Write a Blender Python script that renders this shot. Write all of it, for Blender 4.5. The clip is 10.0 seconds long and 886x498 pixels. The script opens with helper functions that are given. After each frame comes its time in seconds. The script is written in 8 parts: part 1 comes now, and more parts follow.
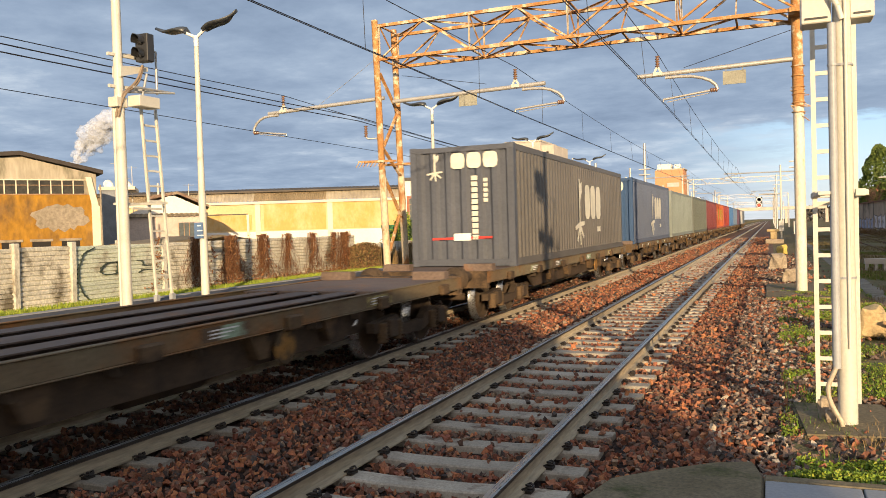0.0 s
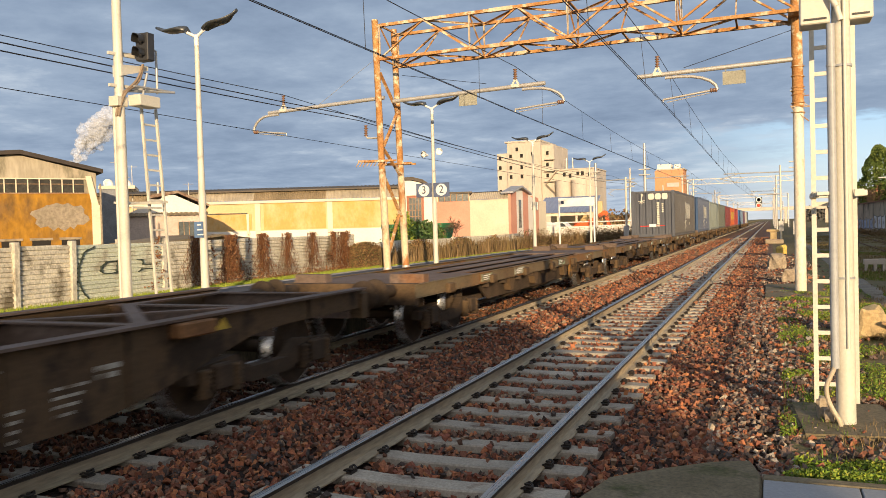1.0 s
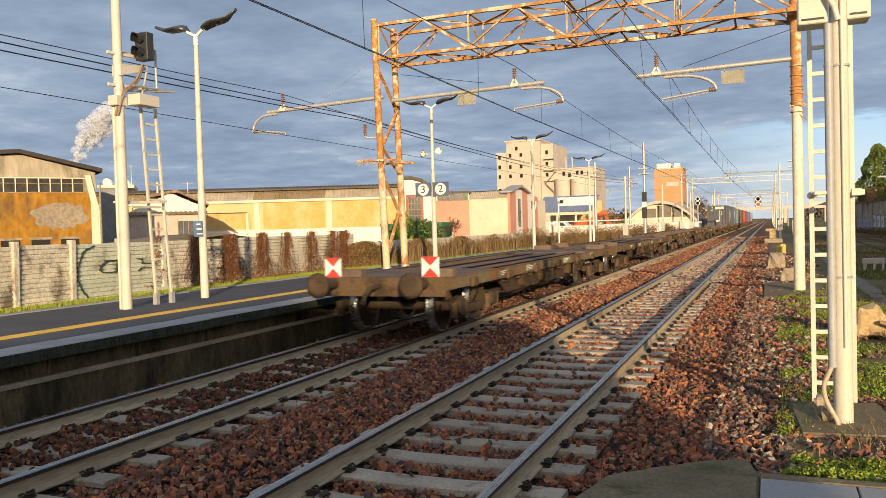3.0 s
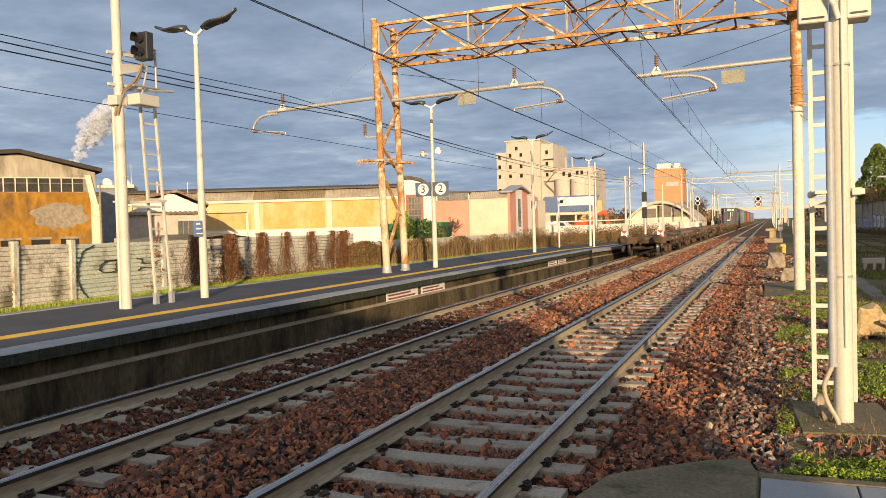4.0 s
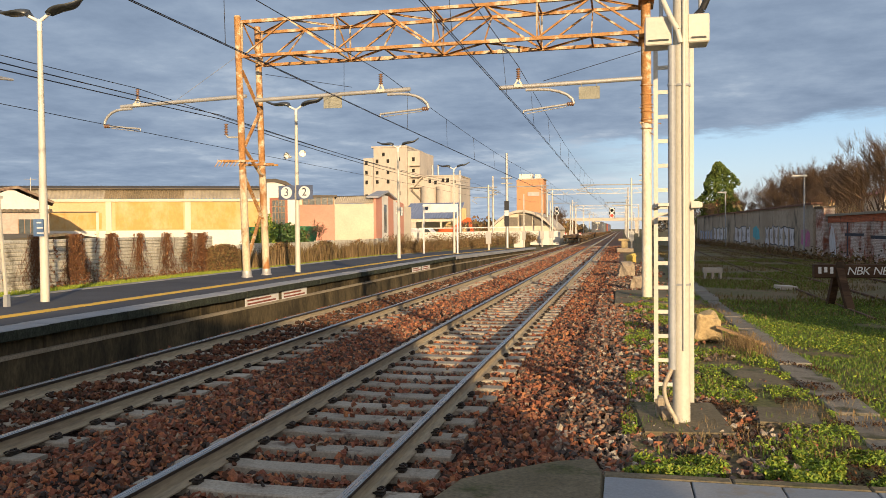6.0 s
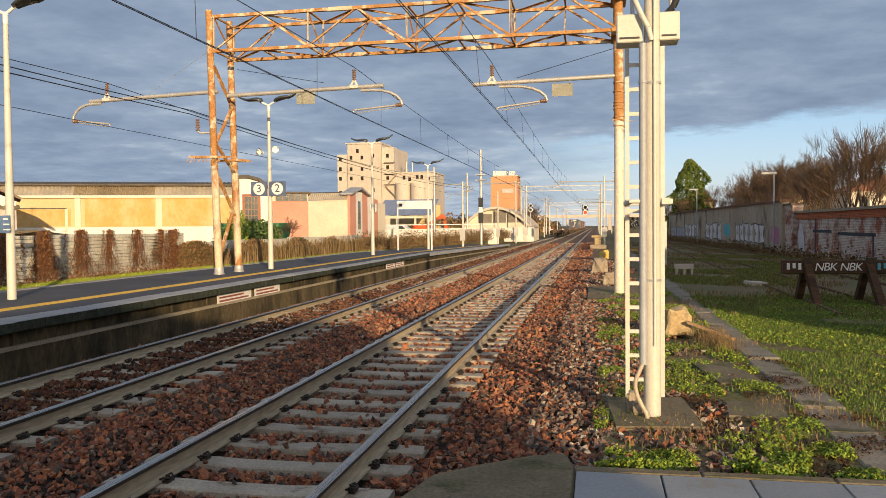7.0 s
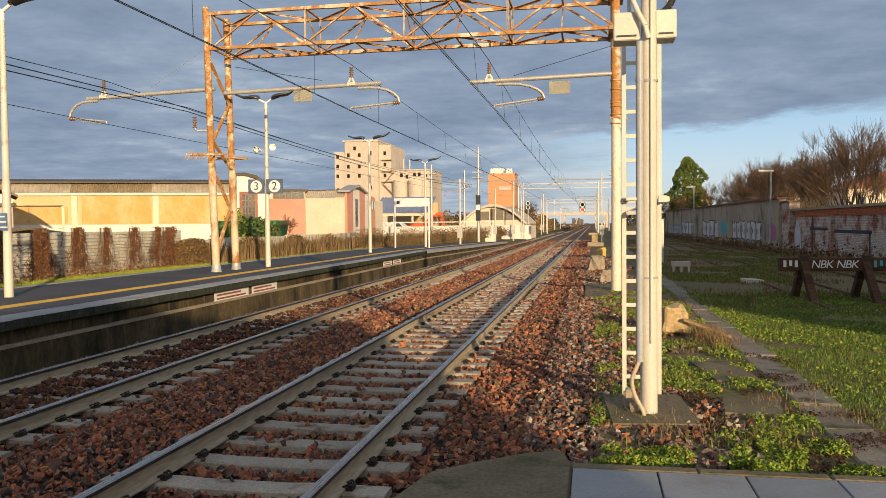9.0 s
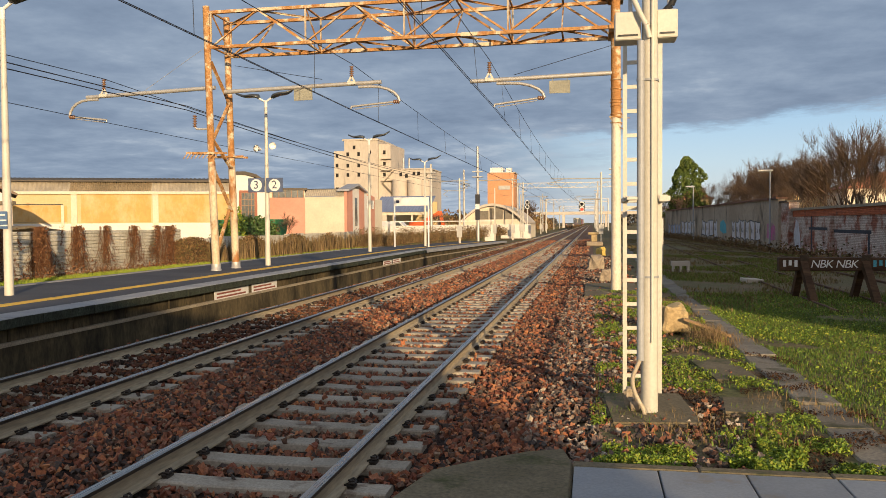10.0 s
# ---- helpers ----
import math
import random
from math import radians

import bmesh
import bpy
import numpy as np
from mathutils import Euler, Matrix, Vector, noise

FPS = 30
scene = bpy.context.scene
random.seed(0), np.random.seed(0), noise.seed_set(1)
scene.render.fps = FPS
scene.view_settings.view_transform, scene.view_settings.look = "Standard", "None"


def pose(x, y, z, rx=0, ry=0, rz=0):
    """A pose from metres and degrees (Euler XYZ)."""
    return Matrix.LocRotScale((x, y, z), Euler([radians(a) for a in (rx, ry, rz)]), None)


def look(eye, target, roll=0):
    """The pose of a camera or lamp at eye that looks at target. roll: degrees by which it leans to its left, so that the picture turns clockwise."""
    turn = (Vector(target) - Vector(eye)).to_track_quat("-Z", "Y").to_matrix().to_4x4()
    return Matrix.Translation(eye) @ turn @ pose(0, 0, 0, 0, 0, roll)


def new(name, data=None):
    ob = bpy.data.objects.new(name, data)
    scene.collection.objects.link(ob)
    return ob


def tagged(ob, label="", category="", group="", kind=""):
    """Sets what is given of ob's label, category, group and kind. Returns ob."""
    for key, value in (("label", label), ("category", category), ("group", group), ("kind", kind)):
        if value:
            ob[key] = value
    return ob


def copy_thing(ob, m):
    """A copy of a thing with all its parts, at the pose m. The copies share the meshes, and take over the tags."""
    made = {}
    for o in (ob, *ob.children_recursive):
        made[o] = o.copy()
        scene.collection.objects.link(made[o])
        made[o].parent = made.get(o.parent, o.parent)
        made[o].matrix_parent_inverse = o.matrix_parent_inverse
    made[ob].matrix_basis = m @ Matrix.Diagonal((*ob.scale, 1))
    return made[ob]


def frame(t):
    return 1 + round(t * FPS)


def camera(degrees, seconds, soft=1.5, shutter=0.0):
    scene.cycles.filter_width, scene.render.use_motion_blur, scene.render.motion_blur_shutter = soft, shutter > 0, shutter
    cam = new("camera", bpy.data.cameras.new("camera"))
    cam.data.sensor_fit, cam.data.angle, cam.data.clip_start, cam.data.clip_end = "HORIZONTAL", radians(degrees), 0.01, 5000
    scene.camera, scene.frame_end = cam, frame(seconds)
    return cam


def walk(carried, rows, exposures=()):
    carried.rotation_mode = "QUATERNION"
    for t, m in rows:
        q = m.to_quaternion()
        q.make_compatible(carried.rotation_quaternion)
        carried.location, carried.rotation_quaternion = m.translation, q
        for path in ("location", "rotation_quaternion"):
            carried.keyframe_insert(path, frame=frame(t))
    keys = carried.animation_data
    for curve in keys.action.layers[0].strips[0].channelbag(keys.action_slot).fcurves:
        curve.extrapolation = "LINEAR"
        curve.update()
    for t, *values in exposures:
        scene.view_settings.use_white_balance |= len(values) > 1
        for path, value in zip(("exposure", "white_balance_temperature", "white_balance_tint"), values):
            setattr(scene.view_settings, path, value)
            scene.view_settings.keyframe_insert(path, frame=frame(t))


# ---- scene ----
cam = camera(58.0, 10.0, soft=0.65, shutter=0.10)
PATH = [
    (0, (2.553, 0.244, 1.812), (1.793, 2.094, 1.76), -1.7),
    (0.5, (2.553, 0.234, 1.814), (1.794, 2.084, 1.761), -1.7),
    (1, (2.561, 0.227, 1.812), (1.802, 2.076, 1.759), -1.6),
    (1.5, (2.572, 0.225, 1.813), (1.813, 2.074, 1.76), -1.7),
    (2, (2.573, 0.212, 1.813), (1.814, 2.062, 1.758), -1.6),
    (2.5, (2.576, 0.21, 1.815), (1.818, 2.06, 1.76), -1.6),
    (4, (2.573, 0.22, 1.807), (1.815, 2.07, 1.752), -1.6),
    (4.5, (2.579, 0.227, 1.808), (1.834, 2.082, 1.754), -1.6),
    (5, (2.59, 0.235, 1.804), (1.899, 2.111, 1.755), -1.5),
    (5.2, (2.5953, 0.2393, 1.8033), (1.9445, 2.1288, 1.7553), -1.335),
    (5.3, (2.5989, 0.2422, 1.8029), (1.9756, 2.141, 1.7556), -1.222),
    (5.5, (2.606, 0.248, 1.802), (2.037, 2.165, 1.756), -1.0),
    (5.7, (2.6127, 0.2572, 1.8012), (2.0983, 2.1881, 1.7547), -0.79),
    (5.8, (2.6161, 0.2619, 1.8007), (2.129, 2.1997, 1.7541), -0.685),
    (6, (2.622, 0.27, 1.8), (2.183, 2.22, 1.753), -0.5),
    (6.2, (2.6295, 0.271, 1.7975), (2.2225, 2.228, 1.746), -0.5),
    (6.6, (2.6351, 0.2717, 1.7956), (2.2517, 2.2339, 1.7408), -0.5),
    (7.3, (2.637, 0.272, 1.795), (2.262, 2.236, 1.739), -0.5),
    (7.5, (2.637, 0.272, 1.795), (2.262, 2.236, 1.739), -0.5),
    (8, (2.648, 0.271, 1.796), (2.274, 2.234, 1.738), -0.4),
    (8.5, (2.649, 0.275, 1.791), (2.278, 2.24, 1.731), -0.5),
    (9, (2.64, 0.26, 1.797), (2.27, 2.225, 1.735), -0.5),
    (9.5, (2.63, 0.26, 1.792), (2.261, 2.225, 1.729), -0.4),
    (10, (2.624, 0.246, 1.794), (2.256, 2.211, 1.73), -0.4),
]
walk(cam, [(t, look(eye, target, roll)) for t, eye, target, roll in PATH],
     exposures=[(0, 0.17), (1, 0.04), (2.5, -0.02), (4.5, -0.01), (6, -0.06), (7.5, -0.12), (10, -0.19)])

# ---- world, sun, exposure ----
SUN_AZ = radians(27.1)          # light travels ahead and to the left
SUN_EL = radians(10.1)
SUN_DIR = Vector((math.sin(SUN_AZ) * math.cos(SUN_EL), -math.cos(SUN_AZ) * math.cos(SUN_EL), math.sin(SUN_EL)))


def make_world():
    w = bpy.data.worlds.new("sky")
    scene.world = w
    w.use_nodes = True
    nt = w.node_tree
    nt.nodes.clear()
    L = nt.links.new
    out = nt.nodes.new("ShaderNodeOutputWorld")
    bg = nt.nodes.new("ShaderNodeBackground")
    sky = nt.nodes.new("ShaderNodeTexSky")
    sky.sky_type = "NISHITA"
    sky.sun_disc = False
    sky.sun_elevation = SUN_EL
    sky.sun_rotation = math.atan2(SUN_DIR.x, SUN_DIR.y)
    tc = nt.nodes.new("ShaderNodeTexCoord")
    sep = nt.nodes.new("ShaderNodeSeparateXYZ")
    L(tc.outputs["Generated"], sep.inputs[0])

    def math_node(op, a, b=None, c=None, clamp=False):
        n = nt.nodes.new("ShaderNodeMath")
        n.operation = op
        n.use_clamp = clamp
        for i, v in enumerate((a, b, c)):
            if v is None:
                continue
            if isinstance(v, (int, float)):
                n.inputs[i].default_value = v
            else:
                L(v, n.inputs[i])
        return n.outputs[0]

    def noise_node(vec, scale, detail, rough=0.55):
        n = nt.nodes.new("ShaderNodeTexNoise")
        n.inputs["Scale"].default_value = scale
        n.inputs["Detail"].default_value = detail
        n.inputs["Roughness"].default_value = rough
        L(vec, n.inputs["Vector"])
        return n.outputs[0]

    def ramp(v, stops):
        r = nt.nodes.new("ShaderNodeValToRGB")
        e = r.color_ramp.elements
        while len(e) < len(stops):
            e.new(0.5)
        for el, (p, c) in zip(e, stops):
            el.position = p
            el.color = (*c, 1)
        L(v, r.inputs[0])
        return r.outputs[0]

    up = math_node("ADD", math_node("MAXIMUM", sep.outputs[2], 0.0), 0.10)
    comb = nt.nodes.new("ShaderNodeCombineXYZ")
    L(math_node("DIVIDE", sep.outputs[0], up), comb.inputs[0])
    L(math_node("DIVIDE", sep.outputs[1], up), comb.inputs[1])
    big = noise_node(comb.outputs[0], 0.75, 4.0, 0.5)
    fine = noise_node(comb.outputs[0], 3.4, 9.0, 0.62)
    mixn = math_node("ADD", math_node("MULTIPLY", big, 0.55), math_node("MULTIPLY", fine, 0.45))
    low = math_node("MAXIMUM", math_node("MULTIPLY_ADD", sep.outputs[2], -1.15, 0.155), 0.0)
    toward = math_node("MULTIPLY_ADD", sep.outputs[0], 2.2, 1.05, True)
    low = math_node("ADD", math_node("MULTIPLY", low, toward), math_node("MULTIPLY", math_node("MAXIMUM", math_node("MULTIPLY_ADD", sep.outputs[2], -0.3, 0.04), 0.0), 1.0))
    mixn = math_node("ADD", mixn, low)
    cloud = ramp(mixn, [(0.34, (0.175, 0.235, 0.335)), (0.47, (0.235, 0.305, 0.415)),
                        (0.56, (0.29, 0.365, 0.475)), (0.65, (0.42, 0.49, 0.58)), (0.75, (0.60, 0.64, 0.69))])
    # a clear strip low in the sky on one side, pale broken cloud on the other
    side = nt.nodes.new("ShaderNodeMapRange")
    side.interpolation_type = "SMOOTHSTEP"
    side.inputs["From Min"].default_value, side.inputs["From Max"].default_value = -0.17, 0.09
    side.inputs["To Min"].default_value, side.inputs["To Max"].default_value = 0.0, 1.0
    L(sep.outputs[0], side.inputs["Value"])
    e = math_node("SUBTRACT", sep.outputs[2], 0.108)
    e = math_node("SUBTRACT", e, math_node("MULTIPLY", math_node("MAXIMUM", math_node("SUBTRACT", sep.outputs[0], 0.08), 0.0), 0.085))
    e = math_node("ADD", e, math_node("MULTIPLY", math_node("SUBTRACT", fine, 0.5), 0.045))
    cover = nt.nodes.new("ShaderNodeMapRange")
    cover.interpolation_type = "SMOOTHSTEP"
    cover.inputs["From Min"].default_value, cover.inputs["From Max"].default_value = -0.008, 0.008
    L(e, cover.inputs["Value"])
    clear = nt.nodes.new("ShaderNodeMix")
    clear.data_type = "RGBA"
    clear.inputs["Factor"].default_value = 0.75
    scaled = nt.nodes.new("ShaderNodeVectorMath")
    scaled.operation = "SCALE"
    scaled.inputs["Scale"].default_value = 0.12
    L(sky.outputs[0], scaled.inputs[0])
    L(scaled.outputs[0], clear.inputs["A"])
    L(ramp(math_node("MULTIPLY", sep.outputs[2], 5.0), [(0.0, (0.66, 0.70, 0.74)), (0.35, (0.54, 0.71, 0.88)), (0.8, (0.31, 0.57, 0.90))]), clear.inputs["B"])
    mix = nt.nodes.new("ShaderNodeMix")
    mix.data_type = "RGBA"
    streak = math_node("MULTIPLY_ADD", fine, -2.6, 2.15, True)
    open_sky = math_node("MULTIPLY", math_node("SUBTRACT", 1.0, cover.outputs[0]), math_node("MAXIMUM", math_node("MULTIPLY", side.outputs[0], streak), math_node("MULTIPLY_ADD", side.outputs[0], 2.0, -1.0)))
    L(math_node("SUBTRACT", 1.0, open_sky), mix.inputs["Factor"])
    L(clear.outputs["Result"], mix.inputs["A"])
    L(cloud, mix.inputs["B"])
    dot = nt.nodes.new("ShaderNodeVectorMath")
    dot.operation = "DOT_PRODUCT"
    dot.inputs[1].default_value = SUN_DIR
    L(tc.outputs["Generated"], dot.inputs[0])
    glow = math_node("POWER", math_node("MAXIMUM", dot.outputs["Value"], 0.0), 1.5)
    glow = math_node("MULTIPLY", glow, math_node("GREATER_THAN", sep.outputs[2], -0.02))
    add = nt.nodes.new("ShaderNodeVectorMath")
    add.operation = "MULTIPLY_ADD"
    add.inputs[1].default_value = (0.40, 0.28, 0.15)
    L(glow, add.inputs[0])
    L(mix.outputs["Result"], add.inputs[2])
    L(add.outputs[0], bg.inputs["Color"])
    bg.inputs["Strength"].default_value = 1.2
    L(bg.outputs[0], out.inputs[0])


make_world()
sun = new("sun", bpy.data.lights.new("sun", "SUN"))
sun.data.energy, sun.data.angle, sun.data.color = 6.5, radians(0.6), (1.0, 0.74, 0.44)
sun.matrix_world = look(SUN_DIR * 200, (0, 0, 0))

# ---- materials ----
MATS = {}


def mat(name, c1, c2=None, scale=2.0, rough=0.8, metal=0.0, fine=30.0, fine_amt=0.25, bump=0.15, bump_dist=0.01,
        third=None, third_at=0.6, third_scale=1.2, third_soft=0.06, island=None, spread=0.0, stretch=(1, 1, 1), glow=None, trans=0.0):
    """A surface of two colours in large patches, fine grain, an optional third colour in worn patches and a bump."""
    if name in MATS:
        return MATS[name]
    m = bpy.data.materials.new(name)
    m.use_nodes = True
    nt = m.node_tree
    L = nt.links.new
    b = nt.nodes["Principled BSDF"]
    tc = nt.nodes.new("ShaderNodeTexCoord")
    info = nt.nodes.new("ShaderNodeObjectInfo")
    sc = nt.nodes.new("ShaderNodeVectorMath")
    sc.operation = "MULTIPLY"
    sc.inputs[1].default_value = stretch
    L(tc.outputs["Object"], sc.inputs[0])
    shift = nt.nodes.new("ShaderNodeVectorMath")
    shift.operation = "ADD"
    mul = nt.nodes.new("ShaderNodeMath")
    mul.operation = "MULTIPLY"
    mul.inputs[1].default_value = 37.0
    L(info.outputs["Random"], mul.inputs[0])
    L(sc.outputs[0], shift.inputs[0])
    L(mul.outputs[0], shift.inputs[1])

    def nz(s, d, r=0.6):
        n = nt.nodes.new("ShaderNodeTexNoise")
        n.inputs["Scale"].default_value, n.inputs["Detail"].default_value, n.inputs["Roughness"].default_value = s, d, r
        L(shift.outputs[0], n.inputs["Vector"])
        return n.outputs[0]

    def mixc(f, a, bb, kind="MIX"):
        n = nt.nodes.new("ShaderNodeMix")
        n.data_type, n.blend_type = "RGBA", kind
        for key, v in (("Factor", f), ("A", a), ("B", bb)):
            if isinstance(v, (int, float)):
                n.inputs[key].default_value = v
            elif isinstance(v, tuple):
                n.inputs[key].default_value = (*v, 1)
            else:
                L(v, n.inputs[key])
        return n.outputs["Result"]

    def rng(v, a, bb, lo=0.0, hi=1.0):
        n = nt.nodes.new("ShaderNodeMapRange")
        n.inputs["From Min"].default_value, n.inputs["From Max"].default_value = a, bb
        n.inputs["To Min"].default_value, n.inputs["To Max"].default_value = lo, hi
        L(v, n.inputs["Value"])
        return n.outputs[0]

    fineN = nz(fine, 5.0)
    col = mixc(rng(nz(scale, 4.0), 0.35, 0.65), c1, c2 or tuple(0.8 * c for c in c1))
    if island:
        g = nt.nodes.new("ShaderNodeNewGeometry")
        r = nt.nodes.new("ShaderNodeValToRGB")
        r.color_ramp.interpolation = "CONSTANT"
        e = r.color_ramp.elements
        while len(e) < len(island):
            e.new(0.5)
        for i, (el, c) in enumerate(zip(e, island)):
            el.position, el.color = i / len(island), (*c, 1)
        L(g.outputs["Random Per Island"], r.inputs[0])
        col = mixc(0.85, col, r.outputs[0])
    if third:
        col = mixc(rng(nz(third_scale, 6.0, 0.65), third_at - third_soft, third_at + third_soft), col, third)
    col = mixc(1.0, col, mixc(rng(fineN, 0.3, 0.7), (1 - fine_amt,) * 3, (1 + fine_amt,) * 3), "MULTIPLY")
    if spread:
        col = mixc(1.0, col, mixc(info.outputs["Random"], (1 - spread,) * 3, (1 + spread,) * 3), "MULTIPLY")
    L(col, b.inputs["Base Color"])
    L(rng(fineN, 0.3, 0.7, max(0.02, rough - 0.12), min(1, rough + 0.1)), b.inputs["Roughness"])
    b.inputs["Metallic"].default_value = metal
    if rough >= 0.75 and not metal:
        b.inputs["Specular IOR Level"].default_value = 0.18
    if trans:
        b.inputs["Transmission Weight"].default_value = trans
    if bump:
        bn = nt.nodes.new("ShaderNodeBump")
        bn.inputs["Strength"].default_value, bn.inputs["Distance"].default_value = bump, bump_dist
        L(fineN, bn.inputs["Height"])
        L(bn.outputs[0], b.inputs["Normal"])
    if glow:
        b.inputs["Emission Color"].default_value, b.inputs["Emission Strength"].default_value = (*glow[0], 1), glow[1]
    MATS[name] = m
    return m


BALLAST_COLOURS = [(0.294, 0.106, 0.060), (0.196, 0.080, 0.048), (0.412, 0.151, 0.070), (0.117, 0.071, 0.050), (0.264, 0.126, 0.075),
                   (0.353, 0.151, 0.085), (0.166, 0.101, 0.070), (0.471, 0.202, 0.090), (0.235, 0.082, 0.050), (0.333, 0.237, 0.160), (0.054, 0.043, 0.038), (0.157, 0.078, 0.052), (0.083, 0.075, 0.070), (0.226, 0.078, 0.045)]
VERGE_COLOURS = BALLAST_COLOURS[:4] + [(0.17, 0.125, 0.10), (0.10, 0.08, 0.07), (0.30, 0.24, 0.19), (0.055, 0.047, 0.04), (0.20, 0.13, 0.10), (0.34, 0.15, 0.08), (0.075, 0.06, 0.055), (0.045, 0.04, 0.04), (0.44, 0.38, 0.30), (0.28, 0.20, 0.15)]
ballast_m = mat("ballast_stone", (0.14, 0.08, 0.06), rough=0.9, fine=60, fine_amt=0.35, bump=0.4, bump_dist=0.004, island=BALLAST_COLOURS)
verge_m = mat("verge_stone", (0.14, 0.10, 0.08), rough=0.9, fine=60, fine_amt=0.35, bump=0.4, bump_dist=0.004, island=VERGE_COLOURS)
oily_m = mat("oily_ballast_stone", (0.07, 0.05, 0.04), rough=0.85, fine=60, fine_amt=0.35, bump=0.4, bump_dist=0.004, island=[tuple(0.42 * k for k in c) for c in BALLAST_COLOURS[:9]] + BALLAST_COLOURS[3:5] + [(0.03, 0.026, 0.023)])
# near-black so that the shade in the gaps between stones is in the colour
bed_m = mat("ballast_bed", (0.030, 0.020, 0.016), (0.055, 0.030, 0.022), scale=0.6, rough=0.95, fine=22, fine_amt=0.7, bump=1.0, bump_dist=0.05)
ground_m = mat("earth", (0.15, 0.115, 0.065), (0.12, 0.125, 0.045), scale=0.35, rough=0.95, fine=14, fine_amt=0.5, bump=0.8, bump_dist=0.03,
               third=(0.18, 0.125, 0.07), third_at=0.54, third_scale=0.9)
sleeper_m = mat("sleeper_concrete", (0.40, 0.35, 0.28), (0.31, 0.27, 0.215), scale=2.5, rough=0.85, fine=45, fine_amt=0.25, bump=0.3, bump_dist=0.004, spread=0.15,
                third=(0.13, 0.085, 0.06), third_at=0.62, third_scale=3.0)
rail_m = mat("rail_rust", (0.44, 0.375, 0.26), (0.30, 0.24, 0.16), scale=1.2, rough=0.75, metal=0.1, fine=40, fine_amt=0.3, bump=0.2, bump_dist=0.003, stretch=(1, 0.12, 1))
railhead_m = mat("rail_head_dark", (0.040, 0.030, 0.023), (0.06, 0.045, 0.033), scale=3, rough=0.55, metal=0.2, fine=60, fine_amt=0.3, bump=0.15, bump_dist=0.002, stretch=(1, 0.1, 1))
railtop_m = mat("rail_running_face", (0.40, 0.385, 0.36), (0.30, 0.285, 0.265), scale=4, rough=0.3, metal=1.0, fine=80, fine_amt=0.08, bump=0.03, stretch=(1, 0.02, 1))
clip_m = mat("rail_clip_steel", (0.05, 0.04, 0.033), rough=0.6, metal=0.5, fine_amt=0.3)
asphalt_m = mat("platform_asphalt", (0.068, 0.071, 0.084), (0.095, 0.096, 0.106), scale=0.5, rough=0.88, fine=120, fine_amt=0.3, bump=0.4, bump_dist=0.004)
granite_m = mat("granite_edge", (0.34, 0.345, 0.35), (0.26, 0.265, 0.28), scale=1.0, rough=0.8, fine=90, fine_amt=0.2, bump=0.15)
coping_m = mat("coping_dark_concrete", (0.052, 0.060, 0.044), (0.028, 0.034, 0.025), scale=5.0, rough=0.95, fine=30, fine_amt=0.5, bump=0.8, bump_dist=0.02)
platwall_m = mat("stained_concrete_wall", (0.135, 0.105, 0.058), (0.085, 0.068, 0.040), scale=1.1, rough=0.92, fine=25, fine_amt=0.4, bump=0.4, bump_dist=0.01,
                 third=(0.030, 0.026, 0.017), third_at=0.52, third_soft=0.12, third_scale=1.4, stretch=(1, 1, 0.35))
yellow_m = mat("yellow_line_paint", (0.80, 0.50, 0.07), (0.70, 0.43, 0.07), scale=2, rough=0.75, fine=60, fine_amt=0.2, third=(0.25, 0.18, 0.09), third_at=0.68, third_scale=4)
white_m = mat("white_paint", (0.78, 0.77, 0.74), (0.70, 0.69, 0.66), scale=3, rough=0.6, fine=40, fine_amt=0.06, bump=0.05)
cream_m = mat("cream_painted_steel", (0.61, 0.575, 0.49), (0.53, 0.50, 0.42), scale=1.5, rough=0.5, fine=30, fine_amt=0.08, bump=0.06, third=(0.42, 0.30, 0.19), third_at=0.72, third_scale=2.5)
grey_m = mat("grey_pvc_pipe", (0.36, 0.37, 0.38), (0.30, 0.31, 0.32), rough=0.5, fine_amt=0.1, bump=0.05)
galv_m = mat("galvanised_steel", (0.52, 0.50, 0.46), (0.44, 0.42, 0.39), scale=2, rough=0.5, metal=0.45, fine=40, fine_amt=0.15, bump=0.08)
rust_m = mat("flaking_rusty_steel", (0.46, 0.25, 0.10), (0.36, 0.165, 0.055), scale=1.8, rough=0.8, fine=24, fine_amt=0.4, bump=0.35, bump_dist=0.006,
             third=(0.60, 0.49, 0.34), third_at=0.56, third_scale=2.6, third_soft=0.04)
rust_pale_m = mat("rust_streaked_cream_steel", (0.64, 0.54, 0.38), (0.54, 0.40, 0.24), scale=1.3, rough=0.65, fine=22, fine_amt=0.2, bump=0.25, bump_dist=0.005,
                  third=(0.36, 0.16, 0.05), third_at=0.54, third_scale=2.2, third_soft=0.05, stretch=(1, 1, 0.5))
insul_m = mat("brown_insulator", (0.21, 0.115, 0.07), rough=0.3, fine_amt=0.1)
black_m = mat("black_plastic", (0.022, 0.023, 0.025), (0.03, 0.03, 0.032), rough=0.45, fine_amt=0.15, bump=0.05)
lamp_m = mat("lamp_head_grey", (0.055, 0.06, 0.065), (0.075, 0.08, 0.085), rough=0.4, fine_amt=0.1, metal=0.3, bump=0.05)
wire_m = mat("overhead_wire", (0.03, 0.03, 0.035), rough=0.5, metal=0.5, fine_amt=0.1, bump=0)
wagon_m = mat("wagon_brown_steel", (0.095, 0.064, 0.036), (0.135, 0.085, 0.048), scale=1.5, rough=0.8, fine=25, fine_amt=0.3, bump=0.2, third=(0.045, 0.032, 0.022), third_at=0.55, third_scale=1.5)
